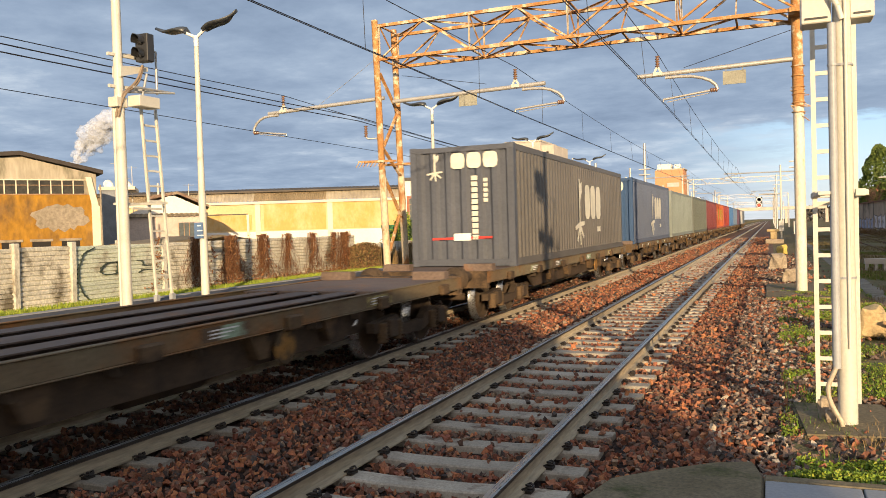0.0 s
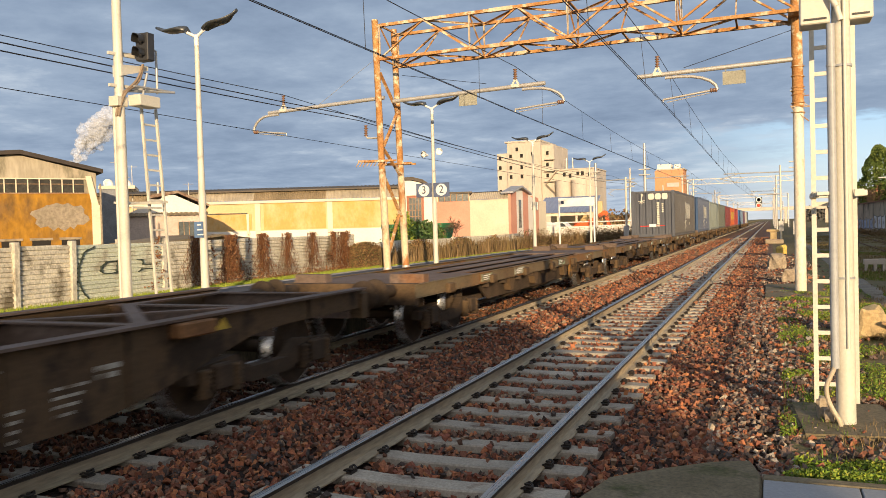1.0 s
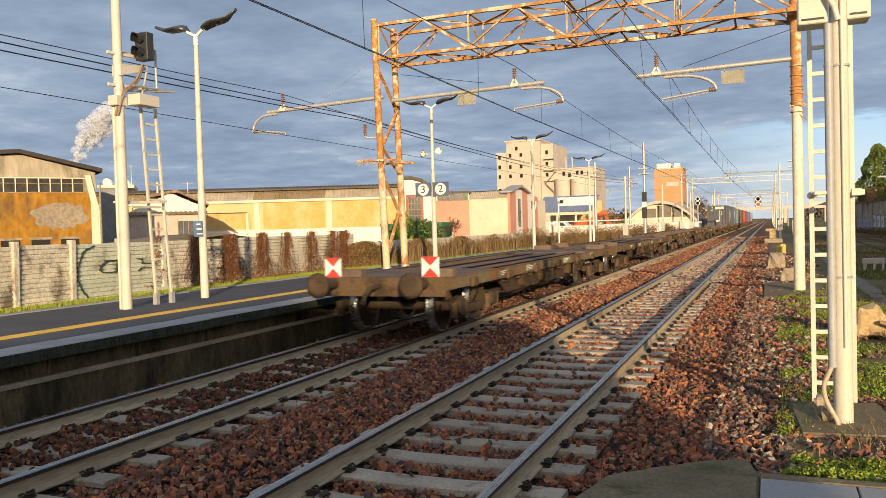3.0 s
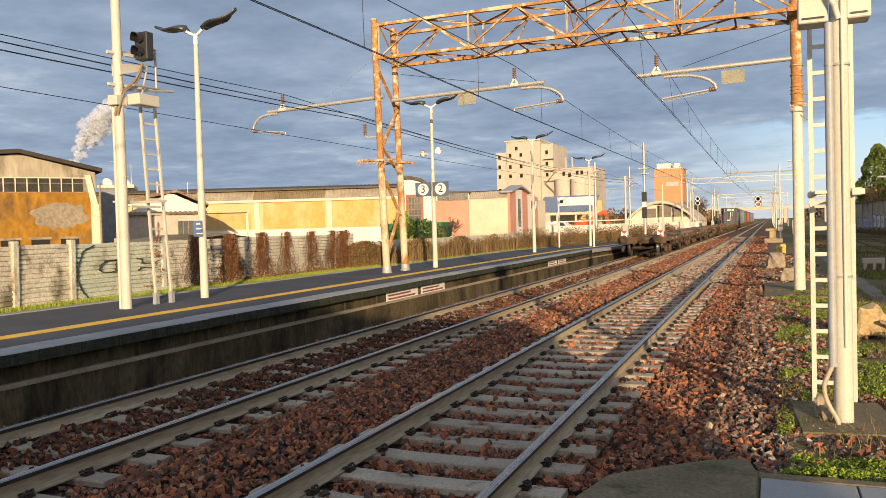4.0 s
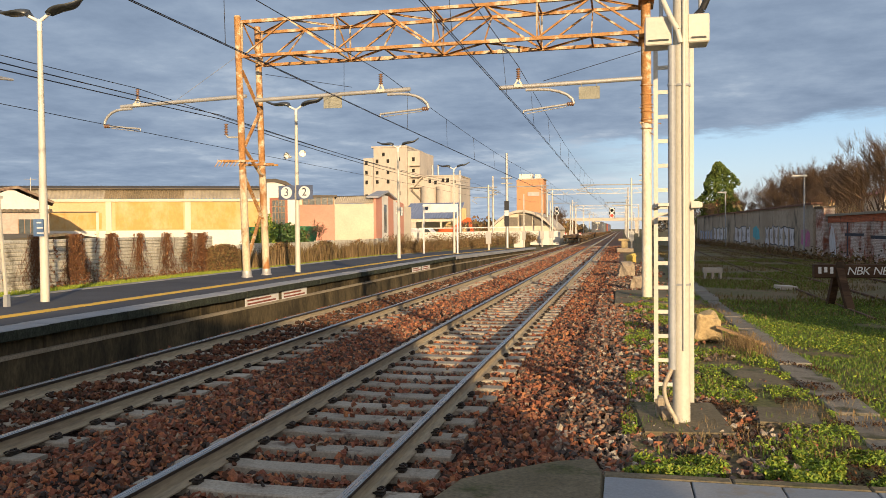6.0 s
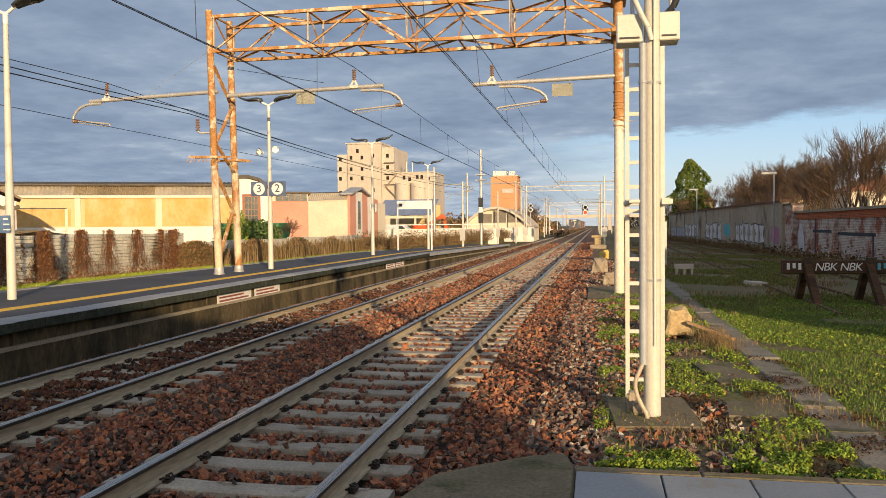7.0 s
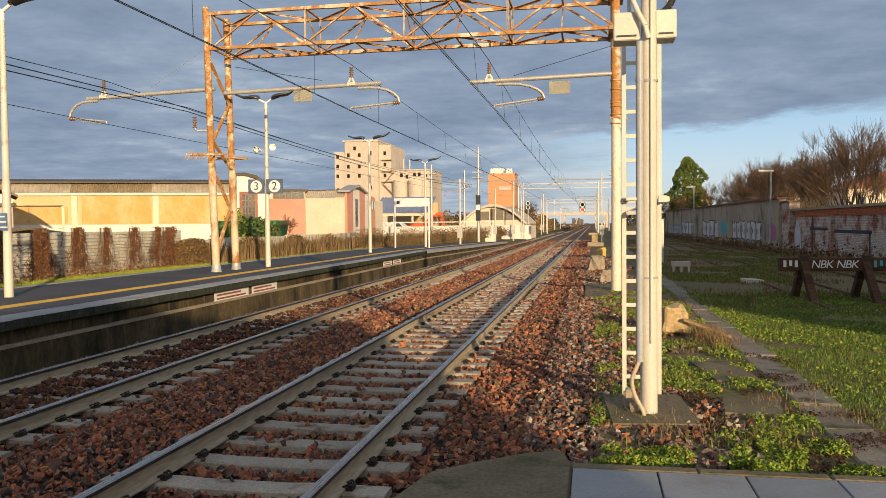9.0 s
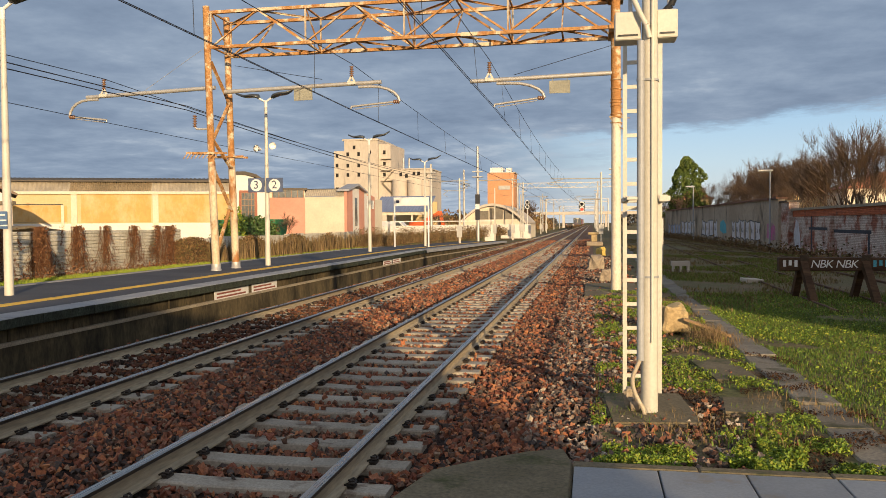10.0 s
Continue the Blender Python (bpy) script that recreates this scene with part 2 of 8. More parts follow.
deck_m = mat("wagon_deck_steel", (0.165, 0.122, 0.10), (0.12, 0.085, 0.066), scale=0.9, rough=0.75, fine=18, fine_amt=0.3, bump=0.2, third=(0.20, 0.10, 0.05), third_at=0.62, third_scale=0.8)
sill_m = mat("wagon_sill_faded", (0.19, 0.155, 0.095), (0.13, 0.085, 0.05), scale=0.5, rough=0.8, fine=25, fine_amt=0.3, bump=0.2, third=(0.22, 0.11, 0.045), third_at=0.56, third_scale=0.9)
dirty_m = mat("underframe_grime", (0.050, 0.037, 0.026), (0.082, 0.056, 0.037), scale=3, rough=0.9, fine=30, fine_amt=0.3, bump=0.3)
tread_m = mat("wheel_tread", (0.5, 0.5, 0.5), rough=0.3, metal=0.9, fine_amt=0.1, bump=0.03)

# ---- building helpers ----


def box(bm, x0, x1, y0, y1, z0, z1, m=None):
    vs = [bm.verts.new((x, y, z)) for x in (x0, x1) for y in (y0, y1) for z in (z0, z1)]
    if m is not None:
        for v in vs:
            v.co = m @ v.co
    fs = []
    for f in ((0, 1, 3, 2), (4, 6, 7, 5), (0, 4, 5, 1), (2, 3, 7, 6), (0, 2, 6, 4), (1, 5, 7, 3)):
        fs.append(bm.faces.new([vs[i] for i in f]))
    return fs


def tube(bm, p, q, r, r2=None, n=10, caps=True):
    p, q = Vector(p), Vector(q)
    r2 = r if r2 is None else r2
    d = (q - p).normalized()
    a = d.orthogonal().normalized()
    b = d.cross(a)
    ra = [bm.verts.new(p + r * (math.cos(t) * a + math.sin(t) * b)) for t in [2 * math.pi * i / n for i in range(n)]]
    rb = [bm.verts.new(q + r2 * (math.cos(t) * a + math.sin(t) * b)) for t in [2 * math.pi * i / n for i in range(n)]]
    for i in range(n):
        bm.faces.new((ra[i], ra[(i + 1) % n], rb[(i + 1) % n], rb[i])).smooth = n > 6
    if caps:
        bm.faces.new([bm.verts.new(v.co) for v in ra[::-1]])
        bm.faces.new([bm.verts.new(v.co) for v in rb])


def pipe(bm, pts, r, n=8):
    for a, b in zip(pts, pts[1:]):
        tube(bm, a, b, r, n=n)


def bar(bm, p, q, w, h, up=(0, 0, 1)):
    """A rectangular bar from p to q, w wide and h high."""
    p, q = Vector(p), Vector(q)
    d = q - p
    y = d.normalized()
    x = y.cross(Vector(up))
    x = x.normalized() if x.length > 1e-4 else y.orthogonal().normalized()
    z = x.cross(y)
    m = Matrix((x, y, z)).transposed().to_4x4()
    m.translation = p
    box(bm, -w / 2, w / 2, 0, d.length, -h / 2, h / 2, m)


def angle_bar(bm, p, q, w=0.07, t=0.009, up=(0, 0, 1)):
    """An L-shaped steel section."""
    p, q = Vector(p), Vector(q)
    d = (q - p)
    y = d.normalized()
    x = y.cross(Vector(up))
    x = x.normalized() if x.length > 1e-4 else y.orthogonal().normalized()
    z = x.cross(y)
    m = Matrix((x, y, z)).transposed().to_4x4()
    m.translation = p
    box(bm, -w / 2, w / 2, 0, d.length, -t, 0, m)
    box(bm, -w / 2, -w / 2 + t, 0, d.length, -w, -t, m)


def prism(bm, outline, axis, a0, a1):
    """Extrude a closed outline of (u, v) pairs along an axis: x gives (u, v) = (y, z), y gives (x, z), z gives (x, y)."""
    def at(u, v, a):
        return {"x": (a, u, v), "y": (u, a, v), "z": (u, v, a)}[axis]
    A = [bm.verts.new(at(u, v, a0)) for u, v in outline]
    B = [bm.verts.new(at(u, v, a1)) for u, v in outline]
    n = len(outline)
    for i in range(n):
        bm.faces.new((A[i], A[(i + 1) % n], B[(i + 1) % n], B[i]))
    bm.faces.new(A[::-1])
    bm.faces.new(B)


def lathe(bm, profile, m=None, n=16):
    """Turn (radius, height) pairs about z."""
    rings = []
    for r, z in profile:
        rings.append([bm.verts.new((m or Matrix()) @ Vector((r * math.cos(2 * math.pi * i / n), r * math.sin(2 * math.pi * i / n), z))) for i in range(n)])
    for a, b in zip(rings, rings[1:]):
        for i in range(n):
            bm.faces.new((a[i], a[(i + 1) % n], b[(i + 1) % n], b[i])).smooth = True
    bm.faces.new([bm.verts.new(v.co) for v in rings[0][::-1]])
    bm.faces.new([bm.verts.new(v.co) for v in rings[-1]])


def bevel(bm, w, seg=1):
    bmesh.ops.bevel(bm, geom=bm.edges[:], offset=w, segments=seg, affect="EDGES", clamp_overlap=True)


def finish(bm, name, *mats):
    bmesh.ops.recalc_face_normals(bm, faces=bm.faces[:])
    me = bpy.data.meshes.new(name)
    bm.to_mesh(me)
    bm.free()
    for m in mats:
        me.materials.append(m)
    return me


def part(name, bm, material, parent, label=""):
    """Link a bmesh as one mesh object under a thing or a part."""
    mats = material if isinstance(material, tuple) else (material,)
    ob = new(name, finish(bm, name, *mats))
    ob.parent = parent
    if label:
        ob["label"] = label
    return ob


def hose(name, pts, r, material, parent, label=""):
    """A smooth round hose through the given points."""
    cu = bpy.data.curves.new(name, "CURVE")
    cu.dimensions, cu.bevel_depth, cu.bevel_resolution, cu.resolution_u, cu.use_fill_caps = "3D", r, 3, 6, True
    sp = cu.splines.new("NURBS")
    sp.points.add(len(pts) - 1)
    for p, c in zip(sp.points, pts):
        p.co = (*c, 1)
    sp.order_u, sp.use_endpoint_u = 3, True
    cu.materials.append(material)
    ob = new(name, cu)
    ob.parent = parent
    if label:
        ob["label"] = label
    return ob


def piece(name, mesh, parent, m):
    """One of many alike pieces on a shared mesh."""
    ob = new(name, mesh)
    ob.parent = parent
    ob.matrix_basis = m
    return ob


def thing(name, label, category, m=None, group=""):
    ob = new(name)
    ob.empty_display_size = 0.2
    ob.matrix_basis = m or Matrix()
    return tagged(ob, label, category, group)


def solid(name, bm, material, label, category="", kind="", group=""):
    mats = material if isinstance(material, tuple) else (material,)
    return tagged(new(name, finish(bm, name, *mats)), label, category, group, kind)


def raw(name, verts, faces, material, label, category, kind="stuff"):
    """A mesh from arrays of vertices and equal faces."""
    me = bpy.data.meshes.new(name)
    verts = np.asarray(verts, dtype=np.float32).reshape(-1, 3)
    faces = np.asarray(faces, dtype=np.int32)
    me.vertices.add(len(verts))
    me.vertices.foreach_set("co", verts.ravel())
    k = faces.shape[1]
    me.loops.add(faces.size)
    me.loops.foreach_set("vertex_index", faces.ravel())
    me.polygons.add(len(faces))
    me.polygons.foreach_set("loop_start", np.arange(0, faces.size, k, dtype=np.int32))
    me.polygons.foreach_set("use_smooth", np.zeros(len(faces), dtype=bool))
    me.update(calc_edges=True)
    me.validate()
    me.materials.append(material)
    ob = new(name, me)
    return tagged(ob, label, category, "", kind)


RNG = np.random.default_rng(7)
CUBE_V = np.array([(x, y, z) for x in (-1, 1) for y in (-1, 1) for z in (-1, 1)], dtype=float)
CUBE_F = np.array([(0, 1, 3, 2), (4, 6, 7, 5), (0, 4, 5, 1), (2, 3, 7, 6), (0, 2, 6, 4), (1, 5, 7, 3)])


def stones(name, x, y, z, size, material, label):
    """Broken stones: distorted blocks, turned at random."""
    n = len(x)
    s = size * RNG.uniform(0.6, 1.35, (n, 1, 3)) * RNG.uniform(0.7, 1.45, (n, 1, 1)) * np.array([1, 1, 0.72])
    v = CUBE_V[None] * s * RNG.uniform(0.45, 1.0, (n, 8, 1)) * 0.62
    v += RNG.normal(0, 0.12, (n, 8, 3)) * size[:, :, :] if np.ndim(size) == 3 else RNG.normal(0, 0.12, (n, 8, 3)) * size
    q = RNG.normal(0, 1, (n, 4))
    q /= np.linalg.norm(q, axis=1, keepdims=True)
    w, a, b, c = q.T
    R = np.stack([1 - 2 * (b * b + c * c), 2 * (a * b - c * w), 2 * (a * c + b * w), 2 * (a * b + c * w), 1 - 2 * (a * a + c * c), 2 * (b * c - a * w),
                  2 * (a * c - b * w), 2 * (b * c + a * w), 1 - 2 * (a * a + b * b)], 1).reshape(n, 3, 3)
    v = np.einsum("nij,nkj->nki", R, v)
    v += np.stack([x, y, z], 1)[:, None]
    f = CUBE_F[None] + (np.arange(n) * 8)[:, None, None]
    return raw(name, v, f.reshape(-1, 4), material, label, "ballast")


def blades(name, x, y, z, h, w, material, label, lean=0.5, category="grass"):
    """Grass: thin bent blades of two triangles' worth each."""
    n = len(x)
    a = RNG.uniform(0, 2 * np.pi, n)
    d = np.stack([np.cos(a), np.sin(a), np.zeros(n)], 1)
    s = np.stack([-np.sin(a), np.cos(a), np.zeros(n)], 1)
    p = np.stack([x, y, z], 1)
    h = h * RNG.uniform(0.5, 1.3, n)
    k = (RNG.uniform(0.1, 1.0, n) * lean * h)[:, None]
    upv = np.array([0, 0, 1.0])
    w = w * RNG.uniform(0.6, 1.3, n)
    v = np.stack([p - s * w[:, None] / 2, p + s * w[:, None] / 2,
                  p + d * k * 0.4 + upv * (h * 0.6)[:, None] + s * w[:, None] * 0.4, p + d * k * 0.4 + upv * (h * 0.6)[:, None] - s * w[:, None] * 0.4,
                  p + d * k + upv * h[:, None]], 1)
    base = (np.arange(n) * 5)[:, None]
    f = np.concatenate([base + np.array([0, 1, 2]), base + np.array([0, 2, 3]), base + np.array([3, 2, 4])])
    return raw(name, v, f, material, label, category)


def leaves(name, pts, size, material, label, category, parent=None, up=0.0, kind="stuff"):
    """Many small folded leaves at the given points."""
    n = len(pts)
    nrm = RNG.normal(0, 1, (n, 3))
    nrm[:, 2] += up
    nrm /= np.linalg.norm(nrm, axis=1, keepdims=True)
    t = np.cross(nrm, RNG.normal(0, 1, (n, 3)))
    t /= np.linalg.norm(t, axis=1, keepdims=True)
    b = np.cross(nrm, t)
    s = (size * RNG.uniform(0.5, 1.4, n))[:, None]
    v = np.stack([pts - t * s, pts + b * s * 0.55 + nrm * s * 0.18, pts + t * s, pts - b * s * 0.55 + nrm * s * 0.18], 1)
    base = (np.arange(n) * 4)[:, None]
    f = np.concatenate([base + np.array([0, 1, 2]), base + np.array([0, 2, 3])])
    ob = raw(name, v, f, material, label if parent is None else "", "" if parent else category, "" if parent else kind)
    if parent is not None:
        ob.parent = parent
    return ob

# ---- ground and ballast ----


def make_ground():
    xs = [(-2500, -1.0), (-200, 0.0), (-60, 0.2), (-14, 0.40), (-9.7, 0.42), (-9.6, -0.45), (-5.45, -0.42), (-5.2, -0.38), (1.5, -0.36), (2.3, -0.22),
          (2.7, -0.10), (4.5, -0.09), (6, -0.12), (30, -0.2), (300, -0.3), (2500, -1.0)]
    ys = [-60, -10, 5, 8, 12, 16, 20, 26, 34, 45, 60, 90, 150, 300, 700, 3000]
    bm = bmesh.new()
    fine_x = []
    for (a, za), (b, zb) in zip(xs, xs[1:]):
        n = 8 if 2.2 < a < 30 else 1
        fine_x += [(a + (b - a) * i / n, za + (zb - za) * i / n) for i in range(n)]
    fine_x.append(xs[-1])
    grid = [[bm.verts.new((x, y, z + (0.012 * noise.noise((x * 0.6, y * 0.6, 1)) if 2.7 < x < 30 and y < 100 else 0))) for x, z in fine_x] for y in ys]
    for r0, r1 in zip(grid, grid[1:]):
        for i in range(len(fine_x) - 1):
            bm.faces.new((r0[i], r0[i + 1], r1[i + 1], r1[i]))
    return solid("ground", bm, ground_m, "bare earth and worn grass beside the railway", "ground", "structure")


make_ground()
T2X, T2Z = -3.7525, -0.066


def make_bed():
    bm = bmesh.new()
    ys = [-40 + 0.5 * i for i in range(240)] + [80 + 20 * i for i in range(30)]
    prof = [(-5.5, -0.34), (-5.2, -0.30), (-4.9, -0.29), (-3.75, -0.30), (-2.6, -0.29), (-2.2, -0.25), (-1.8, -0.22), (-1.2, -0.235), (-0.9, -0.242), (0, -0.25), (0.9, -0.242), (1.2, -0.23),
            (1.7, -0.19), (2.2, -0.15), (2.8, -0.17), (3.2, -0.26)]
    rows = [[bm.verts.new((x + 0.1 * noise.noise((y, x, 3)), y, z + 0.025 * noise.noise((x * 2.3, y * 2.3, 0)))) for x, z in prof] for y in ys]
    for a, b in zip(rows, rows[1:]):
        for i in range(len(prof) - 1):
            bm.faces.new((a[i], a[i + 1], b[i + 1], b[i])).smooth = True
    return solid("ballast_bed", bm, bed_m, "reddish crushed-stone ballast bed under the tracks, colour darkened as shade between stones", "ballast", "structure")


make_bed()


def far_bed():
    m = mat("far_ballast", (0.20, 0.115, 0.075), (0.14, 0.085, 0.058), scale=0.5, rough=0.92, fine=9, fine_amt=0.45, bump=0.6, bump_dist=0.03, third=(0.09, 0.055, 0.04), third_at=0.6, third_scale=1.4)
    bm = bmesh.new()
    prof = [(-5.5, -0.30), (-5.0, -0.255), (-3.75, -0.265), (-2.6, -0.255), (-1.8, -0.20), (-1.2, -0.215), (0, -0.225), (1.2, -0.205), (2.2, -0.12), (3.0, -0.10), (5.2, -0.11), (5.6, -0.2)]
    ys = [46 + 2 * i for i in range(40)] + [126 + 30 * i for i in range(17)]
    rows = [[bm.verts.new((x + 0.15 * noise.noise((y, x, 6)), y, z + 0.02 * noise.noise((x * 2.3, y * 2.3, 2)))) for x, z in prof] for y in ys]
    for a, b in zip(rows, rows[1:]):
        for i in range(len(prof) - 1):
            bm.faces.new((a[i], a[i + 1], b[i + 1], b[i])).smooth = True
    return solid("ballast_bed_far", bm, m, "reddish-brown ballast bed under the distant tracks", "ballast", "structure")


far_bed()


def ballast_height(x):
    return np.interp(x, [-5.5, -5.2, -4.9, -3.75, -2.6, -2.2, -1.8, -0.9, 0, 0.9, 1.2, 1.7, 2.2, 2.8, 3.2], [-.34, -.30, -.28, -.295, -.28, -.24, -.21, -.232, -.24, -.232, -.225, -.19, -.15, -.13, -.10])


def scatter_ballast():
    xs, ys, zs, ss = [], [], [], []
    for y0, y1, dens, size in ((3.6, 9, 400, 0.040), (9, 15, 300, 0.043), (15, 26, 160, 0.050), (26, 48, 70, 0.055), (48, 90, 22, 0.08)):
        x0, x1 = -5.35, 2.35
        n = int((x1 - x0) * (y1 - y0) * dens)
        x, y = RNG.uniform(x0, x1, n), RNG.uniform(y0, y1, n)
        z = ballast_height(x) + RNG.uniform(-0.01, 0.022, n) + 0.4 * size - 0.008
        # keep the sleeper tops and rail feet clear
        ph = np.abs((y - 0.55 + 0.3) % 0.6 - 0.3)
        on1, on2 = (np.abs(x) < 1.2) & (ph < 0.15), (np.abs(x - T2X) < 1.2) & (ph < 0.15)
        rail = np.minimum(np.minimum(np.abs(x - 0.7525), np.abs(x + 0.7525)), np.minimum(np.abs(x - T2X - 0.7525), np.abs(x - T2X + 0.7525))) < 0.10
        some = RNG.uniform(0, 1, n) < 0.05
        # the second track's sleepers lie mostly buried, their ends showing
        off2 = np.abs(x - T2X)
        lump = np.array([noise.noise((a * 1.6, b * 1.6, 8)) for a, b in zip(x, y)]) if y0 < 26 else np.full(n, 0.3)
        buried = on2 & ((off2 < 0.64) & (lump > -0.12 - 0.25 * (off2 < 0.4)))
        keep = ~((on1 | on2) & ~some & ~buried) & ~rail
        z = z + np.where((on1 & some) | (on2 & (some | buried)), 0.055, 0) - np.where((np.abs(off2 - 0.95) < 0.3) & (ph < 0.24), 0.03, 0)
        xs.append(x[keep]), ys.append(y[keep]), zs.append(z[keep]), ss.append(np.full(keep.sum(), size))
    x, y, z, s = map(np.concatenate, (xs, ys, zs, ss))
    oily = np.abs(x - T2X) < 0.72
    for k, m, label in ((~oily, ballast_m, "loose reddish-brown crushed ballast stones between the tracks"), (oily, oily_m, "oil-darkened ballast stones between the platform track's rails")):
        stones("ballast", x[k], y[k], z[k], s[k][:, None, None], m, label)
    # paler mixed stones on the shoulder and verge
    xs, ys, zs, ss = [], [], [], []
    for y0, y1, dens, size in ((6.3, 12, 330, 0.038), (12, 20, 150, 0.048), (20, 45, 50, 0.06)):
        n = int(2.0 * (y1 - y0) * dens)
        x, y = 2.0 + 2.4 * RNG.beta(1.1, 1.9, n), RNG.uniform(y0, y1, n)
        lump = np.array([noise.noise((a * 0.9, b * 0.9, 5)) for a, b in zip(x, y)])
        keep = lump + 0.75 - 0.35 * (x - 2.0) > 0
        x, y = x[keep], y[keep]
        xs.append(x), ys.append(y), ss.append(np.full(len(x), size))
        zs.append(np.interp(x, [2, 2.3, 2.8, 3.2, 5], [-.135, -.13, -.12, -.10, -.09]) + RNG.uniform(-0.012, 0.02, len(x)) + 0.4 * size)
    x, y, z, s = map(np.concatenate, (xs, ys, zs, ss))
    stones("verge_stones", x, y, z, s[:, None, None], verge_m, "mixed grey and reddish stones scattered on the track verge")


scatter_ballast()


# ---- tracks ----


def rail_profile(h=0.172):
    half = [(0.075, -h), (0.075, -h + 0.012), (0.016, -h + 0.034), (0.009, -h + 0.06), (0.009, -0.055), (0.034, -0.04), (0.036, -0.012), (0.026, -0.001), (0.0, 0.0)]
    return half + [(-x, z) for x, z in half[-2::-1]]


def make_track(name, cx, cz, label, seed):
    t = tagged(new(name), label, "railway track", "", "structure")
    t.matrix_basis = pose(cx, 0, cz)
    for side in (-0.7525, 0.7525):
        bm = bmesh.new()
        ring = [(side + x, z) for x, z in rail_profile()]
        prism(bm, ring, "y", -30, 620)
        bm.faces.ensure_lookup_table()
        for f in bm.faces:
            c = f.calc_center_median()
            f.material_index = 0 if abs(f.normal.y) > 0.5 or c.z < -0.05 else (1 if c.z > -0.008 else 2)
        part("rail", bm, (rail_m, railtop_m, railhead_m), t)
    # one sleeper on a shared mesh, a lower waist in the middle
    bm = bmesh.new()
    prof = [(-1.15, 0.0), (-0.55, 0.0), (-0.35, -0.010), (0.35, -0.010), (0.55, 0.0), (1.15, 0.0)]
    tops = []
    for x, z in prof:
        tops.append([bm.verts.new((x, -0.15, -0.2)), bm.verts.new((x, -0.115, z - 0.012)), bm.verts.new((x, -0.1, z)), bm.verts.new((x, 0.1, z)), bm.verts.new((x, 0.115, z - 0.012)), bm.verts.new((x, 0.15, -0.2))])
    for a, b in zip(tops, tops[1:]):
        for i in range(5):
            bm.faces.new((a[i], b[i], b[i + 1], a[i + 1]))
    bm.faces.new(tops[0])
    bm.faces.new(tops[-1][::-1])
    sleeper = finish(bm, "sleeper", sleeper_m)
    bm = bmesh.new()
    for s in (-1, 1):
        for q in (-0.105, 0.105):
            bx = s * 0.7525 + q
            box(bm, bx - 0.03, bx + 0.03, -0.05, 0.05, 0.0, 0.022)
            pipe(bm, [(bx - 0.04, -0.05, 0.03), (bx, -0.055, 0.05), (bx + 0.035, -0.03, 0.04), (bx + 0.03, 0.03, 0.04), (bx, 0.055, 0.05), (bx - 0.04, 0.05, 0.03)], 0.009, 5)
            tube(bm, (bx, 0, 0.02), (bx, 0, 0.055), 0.018, n=6)
    clips = finish(bm, "rail_clips", clip_m)
    r = random.Random(seed)
    for i in range(160):
        y = 0.55 + 0.6 * (i - 5)
        s = piece("sleeper", sleeper, t, pose(r.uniform(-.012, .012), y, -0.176 + r.uniform(-.004, .004), r.uniform(-.6, .6), 0, r.uniform(-.5, .5)))
        if 3 < y < 26:
            piece("rail_clips", clips, s, Matrix())
    return t


make_track("track_1", 0, 0, "straight railway track on grey concrete sleepers with polished rails", 1)
make_track("track_2", T2X, T2Z, "straight railway track beside the platform on concrete sleepers", 2)

# ---- platform ----


kerb_pale_m = mat("pale_worn_ledge", (0.36, 0.31, 0.23), (0.27, 0.23, 0.17), scale=2, rough=0.9, fine=30, fine_amt=0.3, bump=0.3)


